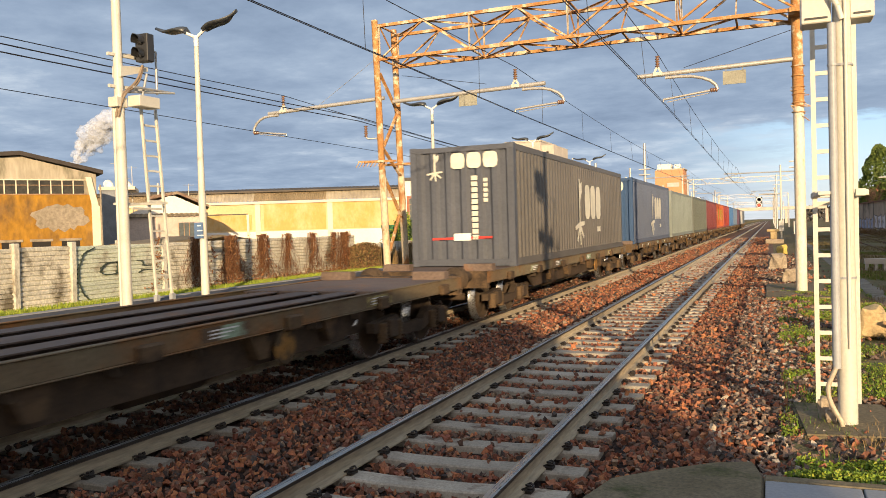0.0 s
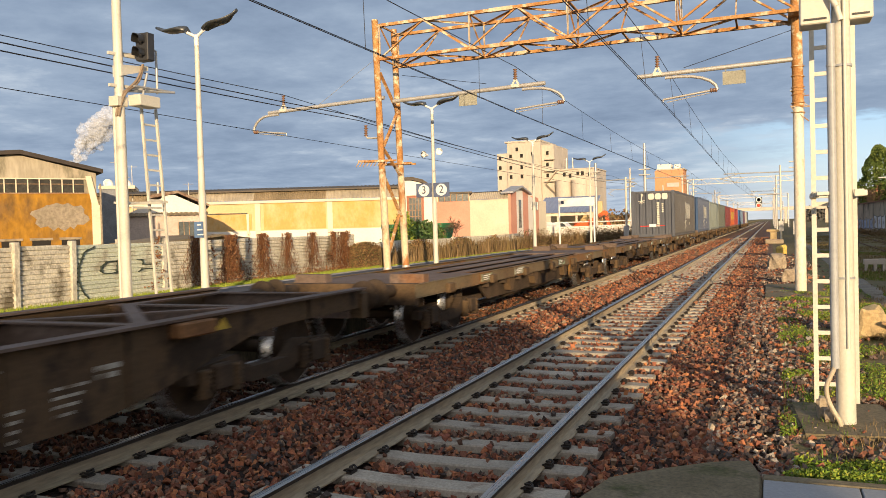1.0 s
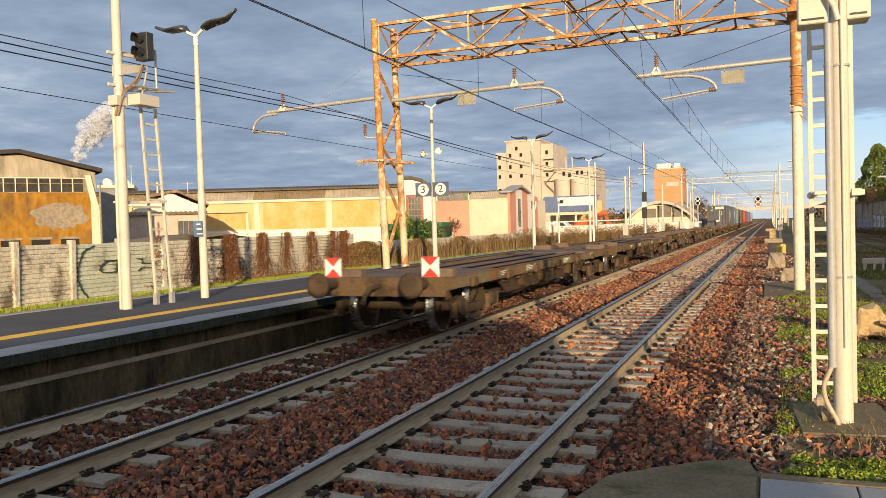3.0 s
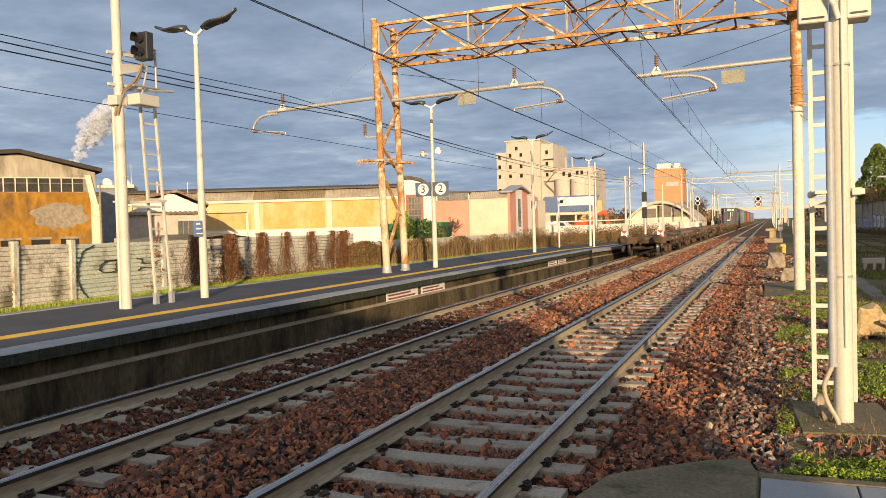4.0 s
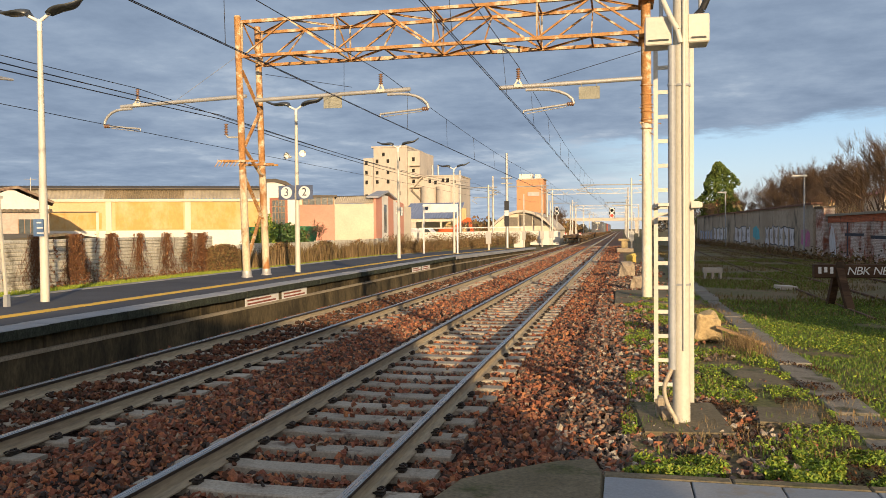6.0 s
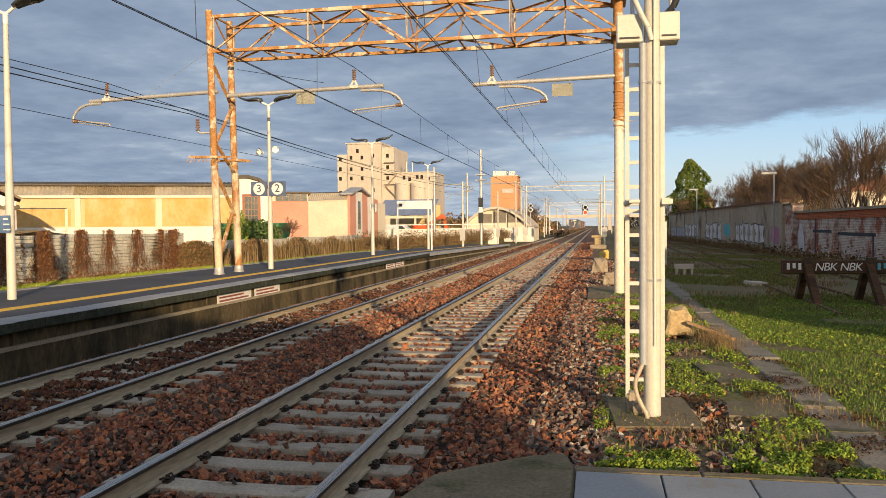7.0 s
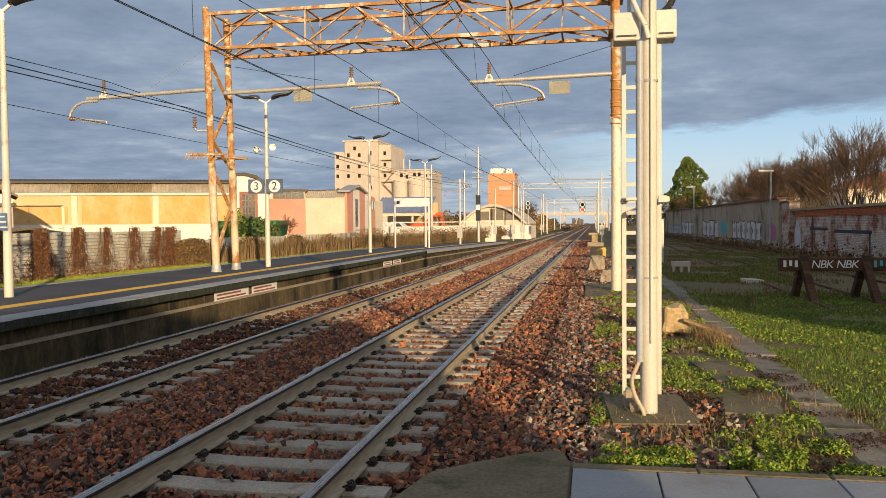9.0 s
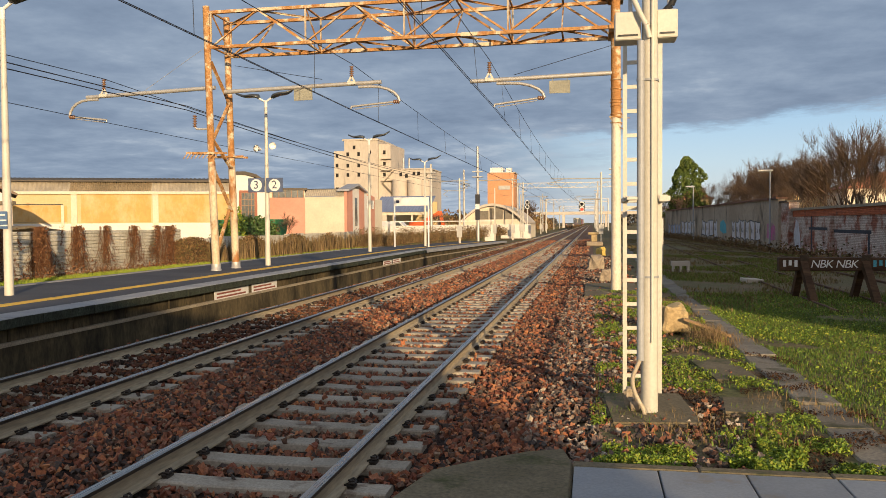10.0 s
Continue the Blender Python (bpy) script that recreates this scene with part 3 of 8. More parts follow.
def make_platform():
    p = tagged(new("platform"), "low asphalt station platform with a yellow safety line and stained concrete face", "platform", "", "structure")
    ys = [-30, 40, 78]
    zt = [0.48, 0.48, 0.05]

    def strip(name, x0, x1, dz0, dz1, m, seg=None, label=""):
        bm = bmesh.new()
        pts = list(zip(ys, zt))
        rows = [[bm.verts.new((x, y, z + d)) for x, d in ((x0, dz0), (x1, dz0), (x1, dz1), (x0, dz1))] for y, z in pts]
        for a, b in zip(rows, rows[1:]):
            for i in range(4):
                bm.faces.new((a[i], a[(i + 1) % 4], b[(i + 1) % 4], b[i]))
        bm.faces.new(rows[0][::-1])
        bm.faces.new(rows[-1])
        return part(name, bm, m, p, label)

    strip("platform_surface", -9.75, -6.12, -0.9, 0.0, asphalt_m)
    strip("tactile_border", -9.95, -9.75, -0.9, 0.02, granite_m, label="pale kerb along the back of the platform")
    strip("yellow_line", -7.18, -6.86, 0.0, 0.004, yellow_m, label="yellow painted safety line")
    strip("wall_face", -6.12, -5.78, -1.0, -0.16, platwall_m, label="dark water-stained concrete platform face")
    strip("wall_ledge", -5.78, -5.71, -0.435, -0.375, kerb_pale_m)
    strip("wall_foot", -5.78, -5.74, -1.0, -0.43, platwall_m)
    # edge slabs, one by one
    bm = bmesh.new()
    box(bm, -0.26, 0.26, -0.497, 0.497, -0.16, 0.0)
    bevel(bm, 0.012)
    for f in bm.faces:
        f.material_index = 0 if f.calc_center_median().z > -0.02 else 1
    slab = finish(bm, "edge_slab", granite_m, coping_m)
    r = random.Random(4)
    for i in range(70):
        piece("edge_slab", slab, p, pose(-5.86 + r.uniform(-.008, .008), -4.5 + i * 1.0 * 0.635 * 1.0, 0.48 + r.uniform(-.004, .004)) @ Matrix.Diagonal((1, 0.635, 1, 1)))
    bm = bmesh.new()
    prism(bm, [(-6.12, 0), (-5.6, 0), (-5.6, -0.16), (-6.12, -0.16)], "y", 0, 38)
    for v in bm.verts:
        v.co.z += 0.48 - 0.43 * v.co.y / 38
        v.co.y += 40
    part("ramp_edge", bm, (granite_m,), p)
    # vertical joints and pilasters on the face
    for i in range(26):
        bm = bmesh.new()
        y = 3 + i * 1.5
        box(bm, -5.80, -5.765, y, y + 0.05, -0.5, 0.318)
        part("joint_rib", bm, platwall_m, p)
    return p


make_platform()


def face_sign(y0, y1):
    t = thing("warning_plate", "weathered white warning plate fixed to the platform face", "sign", pose(-5.73, 0, 0), "platform plates")
    bm = bmesh.new()
    box(bm, 0, 0.012, y0, y1, 0.08, 0.30)
    bevel(bm, 0.004)
    part("plate", bm, white_m, t)
    for k in range(2):
        bm = bmesh.new()
        w = (y1 - y0) * (0.7 if k == 0 else 0.85)
        box(bm, 0.012, 0.015, y0 + 0.1, y0 + 0.1 + w, 0.21 - 0.08 * k, 0.25 - 0.08 * k)
        part("lettering_bar", bm, mat("faded_red_print", (0.30, 0.10, 0.07), rough=0.8), t)


for a, b in ((16.9, 18.7), (18.9, 20.5), (31.6, 33.0), (33.2, 34.6)):
    face_sign(a, b)

# ---- paved path and slabs beside the camera ----
slate_m = mat("slate_paving", (0.24, 0.25, 0.265), (0.19, 0.20, 0.215), scale=1.5, rough=0.6, fine=40, fine_amt=0.2, bump=0.15, third=(0.20, 0.16, 0.11), third_at=0.64, third_scale=1.5, spread=0.12)
oldslab_m = mat("mossy_concrete", (0.19, 0.155, 0.10), (0.14, 0.115, 0.07), scale=1.6, rough=0.9, fine=35, fine_amt=0.35, bump=0.4, bump_dist=0.01, third=(0.07, 0.075, 0.03), third_at=0.62, third_scale=2)
kerb_m = mat("weathered_concrete_kerb", (0.25, 0.22, 0.175), (0.18, 0.155, 0.12), scale=1.5, rough=0.9, fine=35, fine_amt=0.3, bump=0.4, bump_dist=0.01, third=(0.08, 0.075, 0.04), third_at=0.62, third_scale=2.2, spread=0.1)


def make_paving():
    p = tagged(new("pavement"), "slate-grey slab paving with a concrete border", "pavement", "", "structure")
    bm = bmesh.new()
    box(bm, -0.297, 0.297, -0.37, 0.37, -0.06, 0)
    bevel(bm, 0.006)
    tile = finish(bm, "paving_slab", slate_m)
    for i in range(8):
        for j in range(10):
            piece("paving_slab", tile, p, pose(2.785 + 0.605 * i, 5.78 - 0.75 * j + 0.0, 0.0, 0.3 * math.sin(i * 3 + j), 0.3 * math.cos(i + j * 5)))
    for i in range(6):
        bm = bmesh.new()
        box(bm, 2.48 + 0.9 * i, 2.48 + 0.9 * i + 0.893, 6.16, 6.28, -0.2, 0.004)
        bevel(bm, 0.012)
        part("border_kerb", bm, oldslab_m, p)
    bm = bmesh.new()
    box(bm, 2.4, 7.5, -3, 6.2, -0.25, -0.055)
    part("bedding", bm, oldslab_m, p)
    bm = bmesh.new()
    prism(bm, [(2.48, 6.28), (2.40, 6.66), (2.12, 6.55), (1.75, 6.22), (1.45, 5.95), (1.30, 5.3), (1.25, -2.0), (2.48, -2.0)], "z", -0.25, -0.012)
    bevel(bm, 0.02)
    part("concrete_apron", bm, oldslab_m, p, "mossy broken-edged concrete apron")


make_paving()


def make_duct():
    d = tagged(new("cable_duct"), "line of flush concrete cable-duct covers through the grass", "cable duct", "", "structure")
    bm = bmesh.new()
    box(bm, -0.215, 0.215, -0.492, 0.492, -0.1, 0)
    bevel(bm, 0.015)
    cover = finish(bm, "duct_cover", kerb_m)
    r = random.Random(9)
    for i in range(60):
        y = 5.4 + i
        piece("duct_cover", cover, d, pose(4.90 + r.uniform(-.02, .02), y, -0.065 + r.uniform(-.016, .012), r.uniform(-1, 1), r.uniform(-1.5, 1.5), r.uniform(-.8, .8)))


make_duct()


def flat_slab(x0, x1, y0, y1, z, label, turn=0):
    bm = bmesh.new()
    box(bm, -(x1 - x0) / 2, (x1 - x0) / 2, -(y1 - y0) / 2, (y1 - y0) / 2, -0.15, 0)
    bevel(bm, 0.02, 2)
    ob = solid("concrete_slab", bm, oldslab_m, label, "slab")
    ob.matrix_basis = pose((x0 + x1) / 2, (y0 + y1) / 2, z, 0.8, -0.6, turn)


flat_slab(2.75, 3.58, 7.76, 8.98, -0.04, "sunken mossy concrete footing slab at the mast", 4)
flat_slab(3.9, 4.47, 8.25, 8.92, -0.035, "loose weathered concrete slab lying in weeds", -6)
flat_slab(2.40, 3.85, 20.7, 24.4, -0.03, "concrete footing slab under the portal leg", 0)
flat_slab(3.95, 4.5, 10.0, 11.3, -0.045, "loose weathered concrete slab lying in weeds", 8)

# ---- right-hand masts ----


def wavy_ladder(t, x0, x1, y, z0, z1, step, m, lean=0.0, r=0.02):
    for x in (x0, x1):
        bm = bmesh.new()
        box(bm, x - 0.022, x + 0.022, -0.012, 0.012, z0, z1)
        for v in bm.verts:
            v.co.y += y + lean * (v.co.z - z0)
        part("ladder_rail", bm, m, t)
    n = int((z1 - z0) / step)
    for i in range(n):
        z = z0 + 0.2 + i * step
        bm = bmesh.new()
        box(bm, x0 + 0.02, x1 - 0.02, y - 0.009, y + 0.009, z - 0.02, z + 0.02)
        part("rung", bm, m, t)


def signal_head(t, at, toward, n=2):
    """A black colour-light signal with hooded lenses; toward is the way it faces, in degrees about z."""
    m = at @ pose(0, 0, 0, 0, 0, toward)
    bm = bmesh.new()
    box(bm, -0.17, 0.17, -0.02, 0.2, -0.28, 0.28, m)
    bevel(bm, 0.012)
    head = part("signal_head", bm, black_m, t, "black two-lens signal head with hoods")
    for i in range(n):
        z = 0.13 - 0.27 * i
        bm = bmesh.new()
        for k in range(14):
            a0, a1 = [math.pi * (-0.15 + 1.3 * j / 14) for j in (k, k + 1)]
            q = [(0.11 * math.cos(a), -0.02 - d, z + 0.11 * math.sin(a)) for a in (a0, a1) for d in (0, 0.24 - 0.05 * abs(math.cos(a)))]
            q2 = [(0.104 * math.cos(a), -0.02 - d, z + 0.104 * math.sin(a)) for a in (a0, a1) for d in (0, 0.24 - 0.05 * abs(math.cos(a)))]
            A = [bm.verts.new(m @ Vector(c)) for c in q]
            B = [bm.verts.new(m @ Vector(c)) for c in q2]
            bm.faces.new((A[0], A[1], A[3], A[2]))
            bm.faces.new((B[0], B[2], B[3], B[1]))
            bm.faces.new((A[1], B[1], B[3], A[3]))
        bmesh.ops.remove_doubles(bm, verts=bm.verts[:], dist=1e-4)
        part("hood", bm, black_m, head)
        bm = bmesh.new()
        lathe(bm, [(0.09, 0), (0.09, 0.012), (0.05, 0.022)], m @ pose(0, -0.02, z, 90), 16)
        part("lens", bm, mat("dark_lens", (0.02, 0.02, 0.022), rough=0.1), head)


def right_mast():
    t = thing("signal_mast", "cream steel signal mast with ladder and grey cable pipe", "signal mast", pose(3.165, 8.2, -0.06))
    bm = bmesh.new()
    tube(bm, (0, 0, 0), (0, 0, 3.4), 0.082, 0.075, 24)
    tube(bm, (0, 0, 3.4), (0, 0, 7.6), 0.075, 0.062, 24)
    part("post", bm, cream_m, t)
    bm = bmesh.new()
    tube(bm, (-0.088, -0.072, 0.52), (-0.088, -0.072, 3.577), 0.036, n=14)
    part("cable_pipe", bm, grey_m, t, "grey plastic cable pipe")
    pts = [(-0.088, -0.072, 0.60), (-0.092, -0.085, 0.53), (-0.13, -0.10, 0.45), (-0.165, -0.11, 0.37), (-0.165, -0.12, 0.28), (-0.13, -0.125, 0.18), (-0.085, -0.13, 0.10), (-0.055, -0.13, 0.04), (-0.05, -0.13, -0.02)]
    hose("cable_hose", pts, 0.021, mat("pale_hose", (0.48, 0.40, 0.29), rough=0.6), t, "pale flexible cable hose")
    bm = bmesh.new()
    tube(bm, (0.02, -0.088, 0.7), (0.02, -0.088, 7.0), 0.016, n=8)
    pipe(bm, [(-0.01, -0.10, 3.597), (-0.04, -0.11, 3.717), (-0.10, -0.10, 3.837), (-0.17, -0.06, 4.017)], 0.026, 8)
    part("hose", bm, cream_m, t)
    for z in (1.315, 3.2):
        bm = bmesh.new()
        lathe(bm, [(0.088, 0), (0.088, 0.02)], pose(0, 0, z), 20)
        tube(bm, (-0.088, -0.072, z), (-0.088, -0.072, z + 0.02), 0.041, n=14)
        part("clamp_band", bm, grey_m, t)
    # ladder behind the post
    wavy_ladder(t, -0.20, 0.165, 0.85, 0.0, 3.847, 0.258, cream_m)
    for x0, x1, y0, y1, d in ((-0.24, 0.21, 0.79, 0.83, 0.02), (-0.24, -0.19, 0.06, 0.79, 0.025), (0.15, 0.20, 0.06, 0.79, 0.025), (0.085, 0.165, -0.06, 0.02, 0.032), (-0.22, -0.12, -0.12, 0.1, 0.016)):
        bm = bmesh.new()
        box(bm, x0, x1, y0, y1, 2.082 - d, 2.082 + d)
        bevel(bm, 0.004)
        part("ladder_bracket", bm, cream_m, t)
    # equipment boxes either side
    for x0, x1, z0, z1 in ((-0.33, -0.085, 3.597, 3.866), (0.06, 0.255, 3.605, 3.871)):
        bm = bmesh.new()
        box(bm, x0, x1, -0.05, 0.22, z0, z1)
        bevel(bm, 0.01)
        b = part("platform_box", bm, cream_m, t, "cream steel work platform box")
        bm = bmesh.new()
        box(bm, x0 + 0.03, x1 - 0.03, -0.062, -0.052, z0 + 0.035, z0 + 0.05)
        part("slot", bm, black_m, b)
    for x in (-0.17, 0.2):
        bm = bmesh.new()
        pipe(bm, [(x, 0.2, 3.866), (x, 0.55, 4.8), (x, 0.2, 4.85)], 0.02, 8)
        part("guard_rail", bm, galv_m, t)
    bm = bmesh.new()
    pipe(bm, [(0.1, 0.1, 3.841), (0.2, 0.05, 3.931), (0.27, 0.0, 4.091)], 0.032, 8)
    part("head_bracket", bm, black_m, t)
    signal_head(t, pose(-0.35, 0.15, 4.95), 0)
    bm = bmesh.new()
    bar(bm, (-0.4, 0.05, 4.6), (0.1, 0.05, 4.62), 0.06, 0.08)
    part("signal_bracket", bm, cream_m, t)
    bm = bmesh.new()
    bar(bm, (-0.4, 0.1, 5.2), (0.1, 0.05, 5.2), 0.05, 0.05)
    part("signal_bracket", bm, cream_m, t)


right_mast()


def left_mast():
    t = thing("signal_mast", "tall cream signal mast with black signal head and ladder", "signal mast", pose(-8.29, 11.47, 0.48))
    bm = bmesh.new()
    tube(bm, (0, 0, 0), (0, 0, 3.6), 0.095, 0.085, 20)
    tube(bm, (0, 0, 3.6), (0, 0, 7.5), 0.085, 0.075, 20)
    part("post", bm, cream_m, t)
    bm = bmesh.new()
    tube(bm, (-0.09, -0.05, 0), (-0.09, -0.05, 3.7), 0.03, n=10)
    part("cable_pipe", bm, cream_m, t)
    # ladder stands beside the post and leans to it
    for k in (0, 1):
        bm = bmesh.new()
        bar(bm, (-0.06 + 0.06 * k, 0.83 + 0.36 * k, 0.0), (0.0, 0.53 + 0.38 * k, 3.75), 0.035, 0.05, up=(1, 0, 0))
        part("ladder_rail", bm, cream_m, t)
        bm = bmesh.new()
        box(bm, -0.1 + 0.06 * k, -0.02 + 0.06 * k, 0.78 + 0.36 * k, 0.87 + 0.36 * k, 0.0, 0.22)
        part("ladder_foot", bm, grey_m, t)
    for i in range(12):
        z = 0.3 + i * 0.285
        f = z / 3.7
        bm = bmesh.new()
        box(bm, -0.04, -0.01, 0.83 - 0.30 * f, 1.19 - 0.28 * f, z - 0.018, z + 0.018)
        part("rung", bm, cream_m, t)
    bm = bmesh.new()
    bar(bm, (0.0, 0, 1.93), (0.02, 1.1, 1.98), 0.05, 0.05)
    bar(bm, (-0.12, -0.1, 1.95), (0.12, 0.8, 1.95), 0.05, 0.04)
    bar(bm, (0.1, 0.1, 1.86), (0.06, 0.9, 1.86), 0.04, 0.04)
    part("ladder_bracket", bm, cream_m, t)
    bm = bmesh.new()
    box(bm, 0.1, 0.38, 0.1, 0.62, 3.70, 3.90)
    box(bm, -0.11, 0.1, -0.16, 0.1, 3.68, 3.86)
    bevel(bm, 0.01)
    part("platform_box", bm, cream_m, t, "cream steel work platform box")
    for z in (4.62, 4.05):
        bm = bmesh.new()
        bar(bm, (-0.02, -0.22, z), (0.1, 0.75, z + 0.02), 0.05, 0.055)
        part("cross_bracket", bm, cream_m, t)
    bm = bmesh.new()
    prism(bm, [(-0.06, 4.22), (0.62, 4.42), (0.62, 4.50), (-0.06, 4.42)], "x", -0.08, 0.12)
    part("head_bracket", bm, cream_m, t)
    signal_head(t, pose(0.25, 0.34, 4.80) @ Matrix.Diagonal((0.84, 0.84, 0.9, 1)), 0)
    bm = bmesh.new()
    for a, b in (((0.2, 0.75, 4.0), (0.2, 0.75, 4.8)), ((0.2, 0.75, 4.8), (0.2, 0.45, 4.82)), ((0.2, 0.3, 3.72), (0.2, 0.5, 4.35)),
                 ((0.25, 0.1, 4.05), (0.25, 1.05, 4.08)), ((0.02, 0.1, 3.98), (0.35, 1.05, 4.06)), ((-0.15, 0.2, 4.7), (0.15, 0.75, 4.7))):
        tube(bm, a, b, 0.022, n=8)
    part("guard_rail", bm, galv_m, t)
    for d in (0.0, 0.06):
        hose("cable_hose", [(d, -0.1, 3.5), (0.06 + d, -0.04, 3.9), (0.13, 0.15 + d, 4.05), (0.16, 0.34 + d, 4.25), (0.18, 0.42, 4.5)], 0.022, mat("brown_hose", (0.26, 0.19, 0.13), rough=0.7), t, "brown flexible cable hose")


left_mast()

# ---- platform lamps ----


def lamp_post(x, y, z, top, extra=""):
    t = thing("street_lamp", "cream platform lamp post with two dark heads" + extra, "street lamp", pose(x, y, z, 0, 0, -90), "platform lamps")
    h = top - z
    bm = bmesh.new()
    tube(bm, (0, 0, 0), (0, 0, 2.2), 0.085, 0.075, 16)
    tube(bm, (0, 0, 2.2), (0, 0, h - 0.12), 0.07, 0.045, 16)
    part("pole", bm, cream_m, t)
    bm = bmesh.new()
    tube(bm, (0, 0, h - 0.12), (0, -0.28, h + 0.02), 0.032, n=8)
    tube(bm, (0, 0, h - 0.12), (0, 0.28, h + 0.06), 0.032, n=8)
    tube(bm, (0, 0, h - 0.3), (0, 0, h - 0.08), 0.05, n=12)
    part("arm", bm, white_m, t)
    for s in (-1, 1):
        bm = bmesh.new()
        n = 9
        rows = []
        for i in range(n):
            f = i / (n - 1)
            w = 0.05 + 0.15 * math.sin(math.pi * min(1, f * 1.05 + 0.12)) ** 0.7
            th = 0.075 * (1 - f) + 0.03
            yy = s * (0.22 + 0.80 * f)
            zc = h + 0.02 + 0.27 * f ** 1.25 * (1.0 if s > 0 else 0.55) + (0.03 * math.sin(f * 7))
            rows.append([bm.verts.new(c) for c in ((-w, yy, zc), (0, yy, zc + th), (w, yy, zc), (0.7 * w, yy, zc - 0.03), (-0.7 * w, yy, zc - 0.03))])
        for a, b in zip(rows, rows[1:]):
            for i in range(5):
                bm.faces.new((a[i], a[(i + 1) % 5], b[(i + 1) % 5], b[i])).smooth = True
        bm.faces.new(rows[0])
        bm.faces.new(rows[-1][::-1])
        part("lamp_head", bm, lamp_m, t, "dark grey LED lamp head")
    return t


L1 = lamp_post(-8.32, 13.68, 0.48, 6.0, " by the signal")
bm = bmesh.new()
box(bm, 0.085, 0.1, -0.15, 0.07, 1.27, 1.60)
plate = part("notice_plate", bm, mat("blue_notice", (0.10, 0.17, 0.30), rough=0.5), L1, "small blue notice plate")
for k in range(3):
    bm = bmesh.new()
    box(bm, 0.1, 0.104, -0.07, 0.03 + 0.03 * k, 1.52 - 0.1 * k, 1.545 - 0.1 * k)
    part("lettering_bar", bm, white_m, plate)
L2 = lamp_post(-7.68, 24.55, 0.48, 5.85, " with horns")
for s in (-1, 1):
    bm = bmesh.new()
    lathe(bm, [(0.03, -0.1), (0.05, -0.05), (0.055, 0.0), (0.11, 0.12), (0.115, 0.13), (0.06, 0.02)], pose(0.05, 0.24 * s, 3.78 + 0.03 * s, 0, 85, 18 * s), 16)
    part("horn_speaker", bm, white_m, L2, "white horn loudspeaker")
lamp_post(-7.80, 37.0, 0.48, 5.85)
lamp_post(-7.75, 49.6, 0.27, 5.75)


def number_sign(digit, x):
    t = thing("track_number_sign", "square blue track sign with a white disc numbered " + digit, "sign", pose(x, 24.42, 3.06), "track numbers")
    bm = bmesh.new()
    box(bm, -0.28, 0.28, 0.0, 0.02, -0.23, 0.23)
    bevel(bm, 0.005)
    part("panel", bm, mat("sign_blue", (0.10, 0.13, 0.22), rough=0.5, fine_amt=0.08), t)
    bm = bmesh.new()
    lathe(bm, [(0.195, 0), (0.195, 0.006)], pose(0, 0, 0, 90), 28)
    d = part("disc", bm, white_m, t)
    cu = bpy.data.curves.new("digit", "FONT")
    cu.body, cu.size, cu.align_x, cu.align_y, cu.extrude = digit, 0.36, "CENTER", "CENTER", 0.002
    ob = new("digit", cu)
    ob.data.materials.append(mat("sign_print", (0.03, 0.04, 0.09), rough=0.5, fine_amt=0.05))
    ob.parent = d
    ob.matrix_basis = pose(0, -0.010, 0, 90, 0, 0)


number_sign("3", -7.99)
number_sign("2", -7.37)


def name_sign():
    t = thing("station_name_sign", "blank white station name board on two thin posts", "sign", pose(-8.0, 46.8, 0.4))
    for x in (-1.03, 1.04):
        bm = bmesh.new()
        tube(bm, (x, 0, -0.1), (x, 0, 2.95), 0.05, n=10)
        part("post", bm, white_m, t)
    bm = bmesh.new()
    box(bm, -1.06, 1.07, -0.09, -0.05, 2.46, 2.96)
    bevel(bm, 0.006)
    part("board", bm, white_m, t)
    bm = bmesh.new()
    box(bm, -0.9, -0.72, -0.095, -0.09, 2.62, 2.80)
    part("pictogram", bm, mat("sign_print", (0.03, 0.04, 0.09)), t)


name_sign()

# ---- portal gantry over the tracks ----


flaking_cream_m = mat("flaking_cream_steel", (0.72, 0.66, 0.54), (0.66, 0.58, 0.44), scale=1.6, rough=0.6, fine=22, fine_amt=0.18, bump=0.25, bump_dist=0.005,
                      third=(0.40, 0.22, 0.10), third_at=0.66, third_scale=2.2, third_soft=0.05, stretch=(1, 1, 0.5))


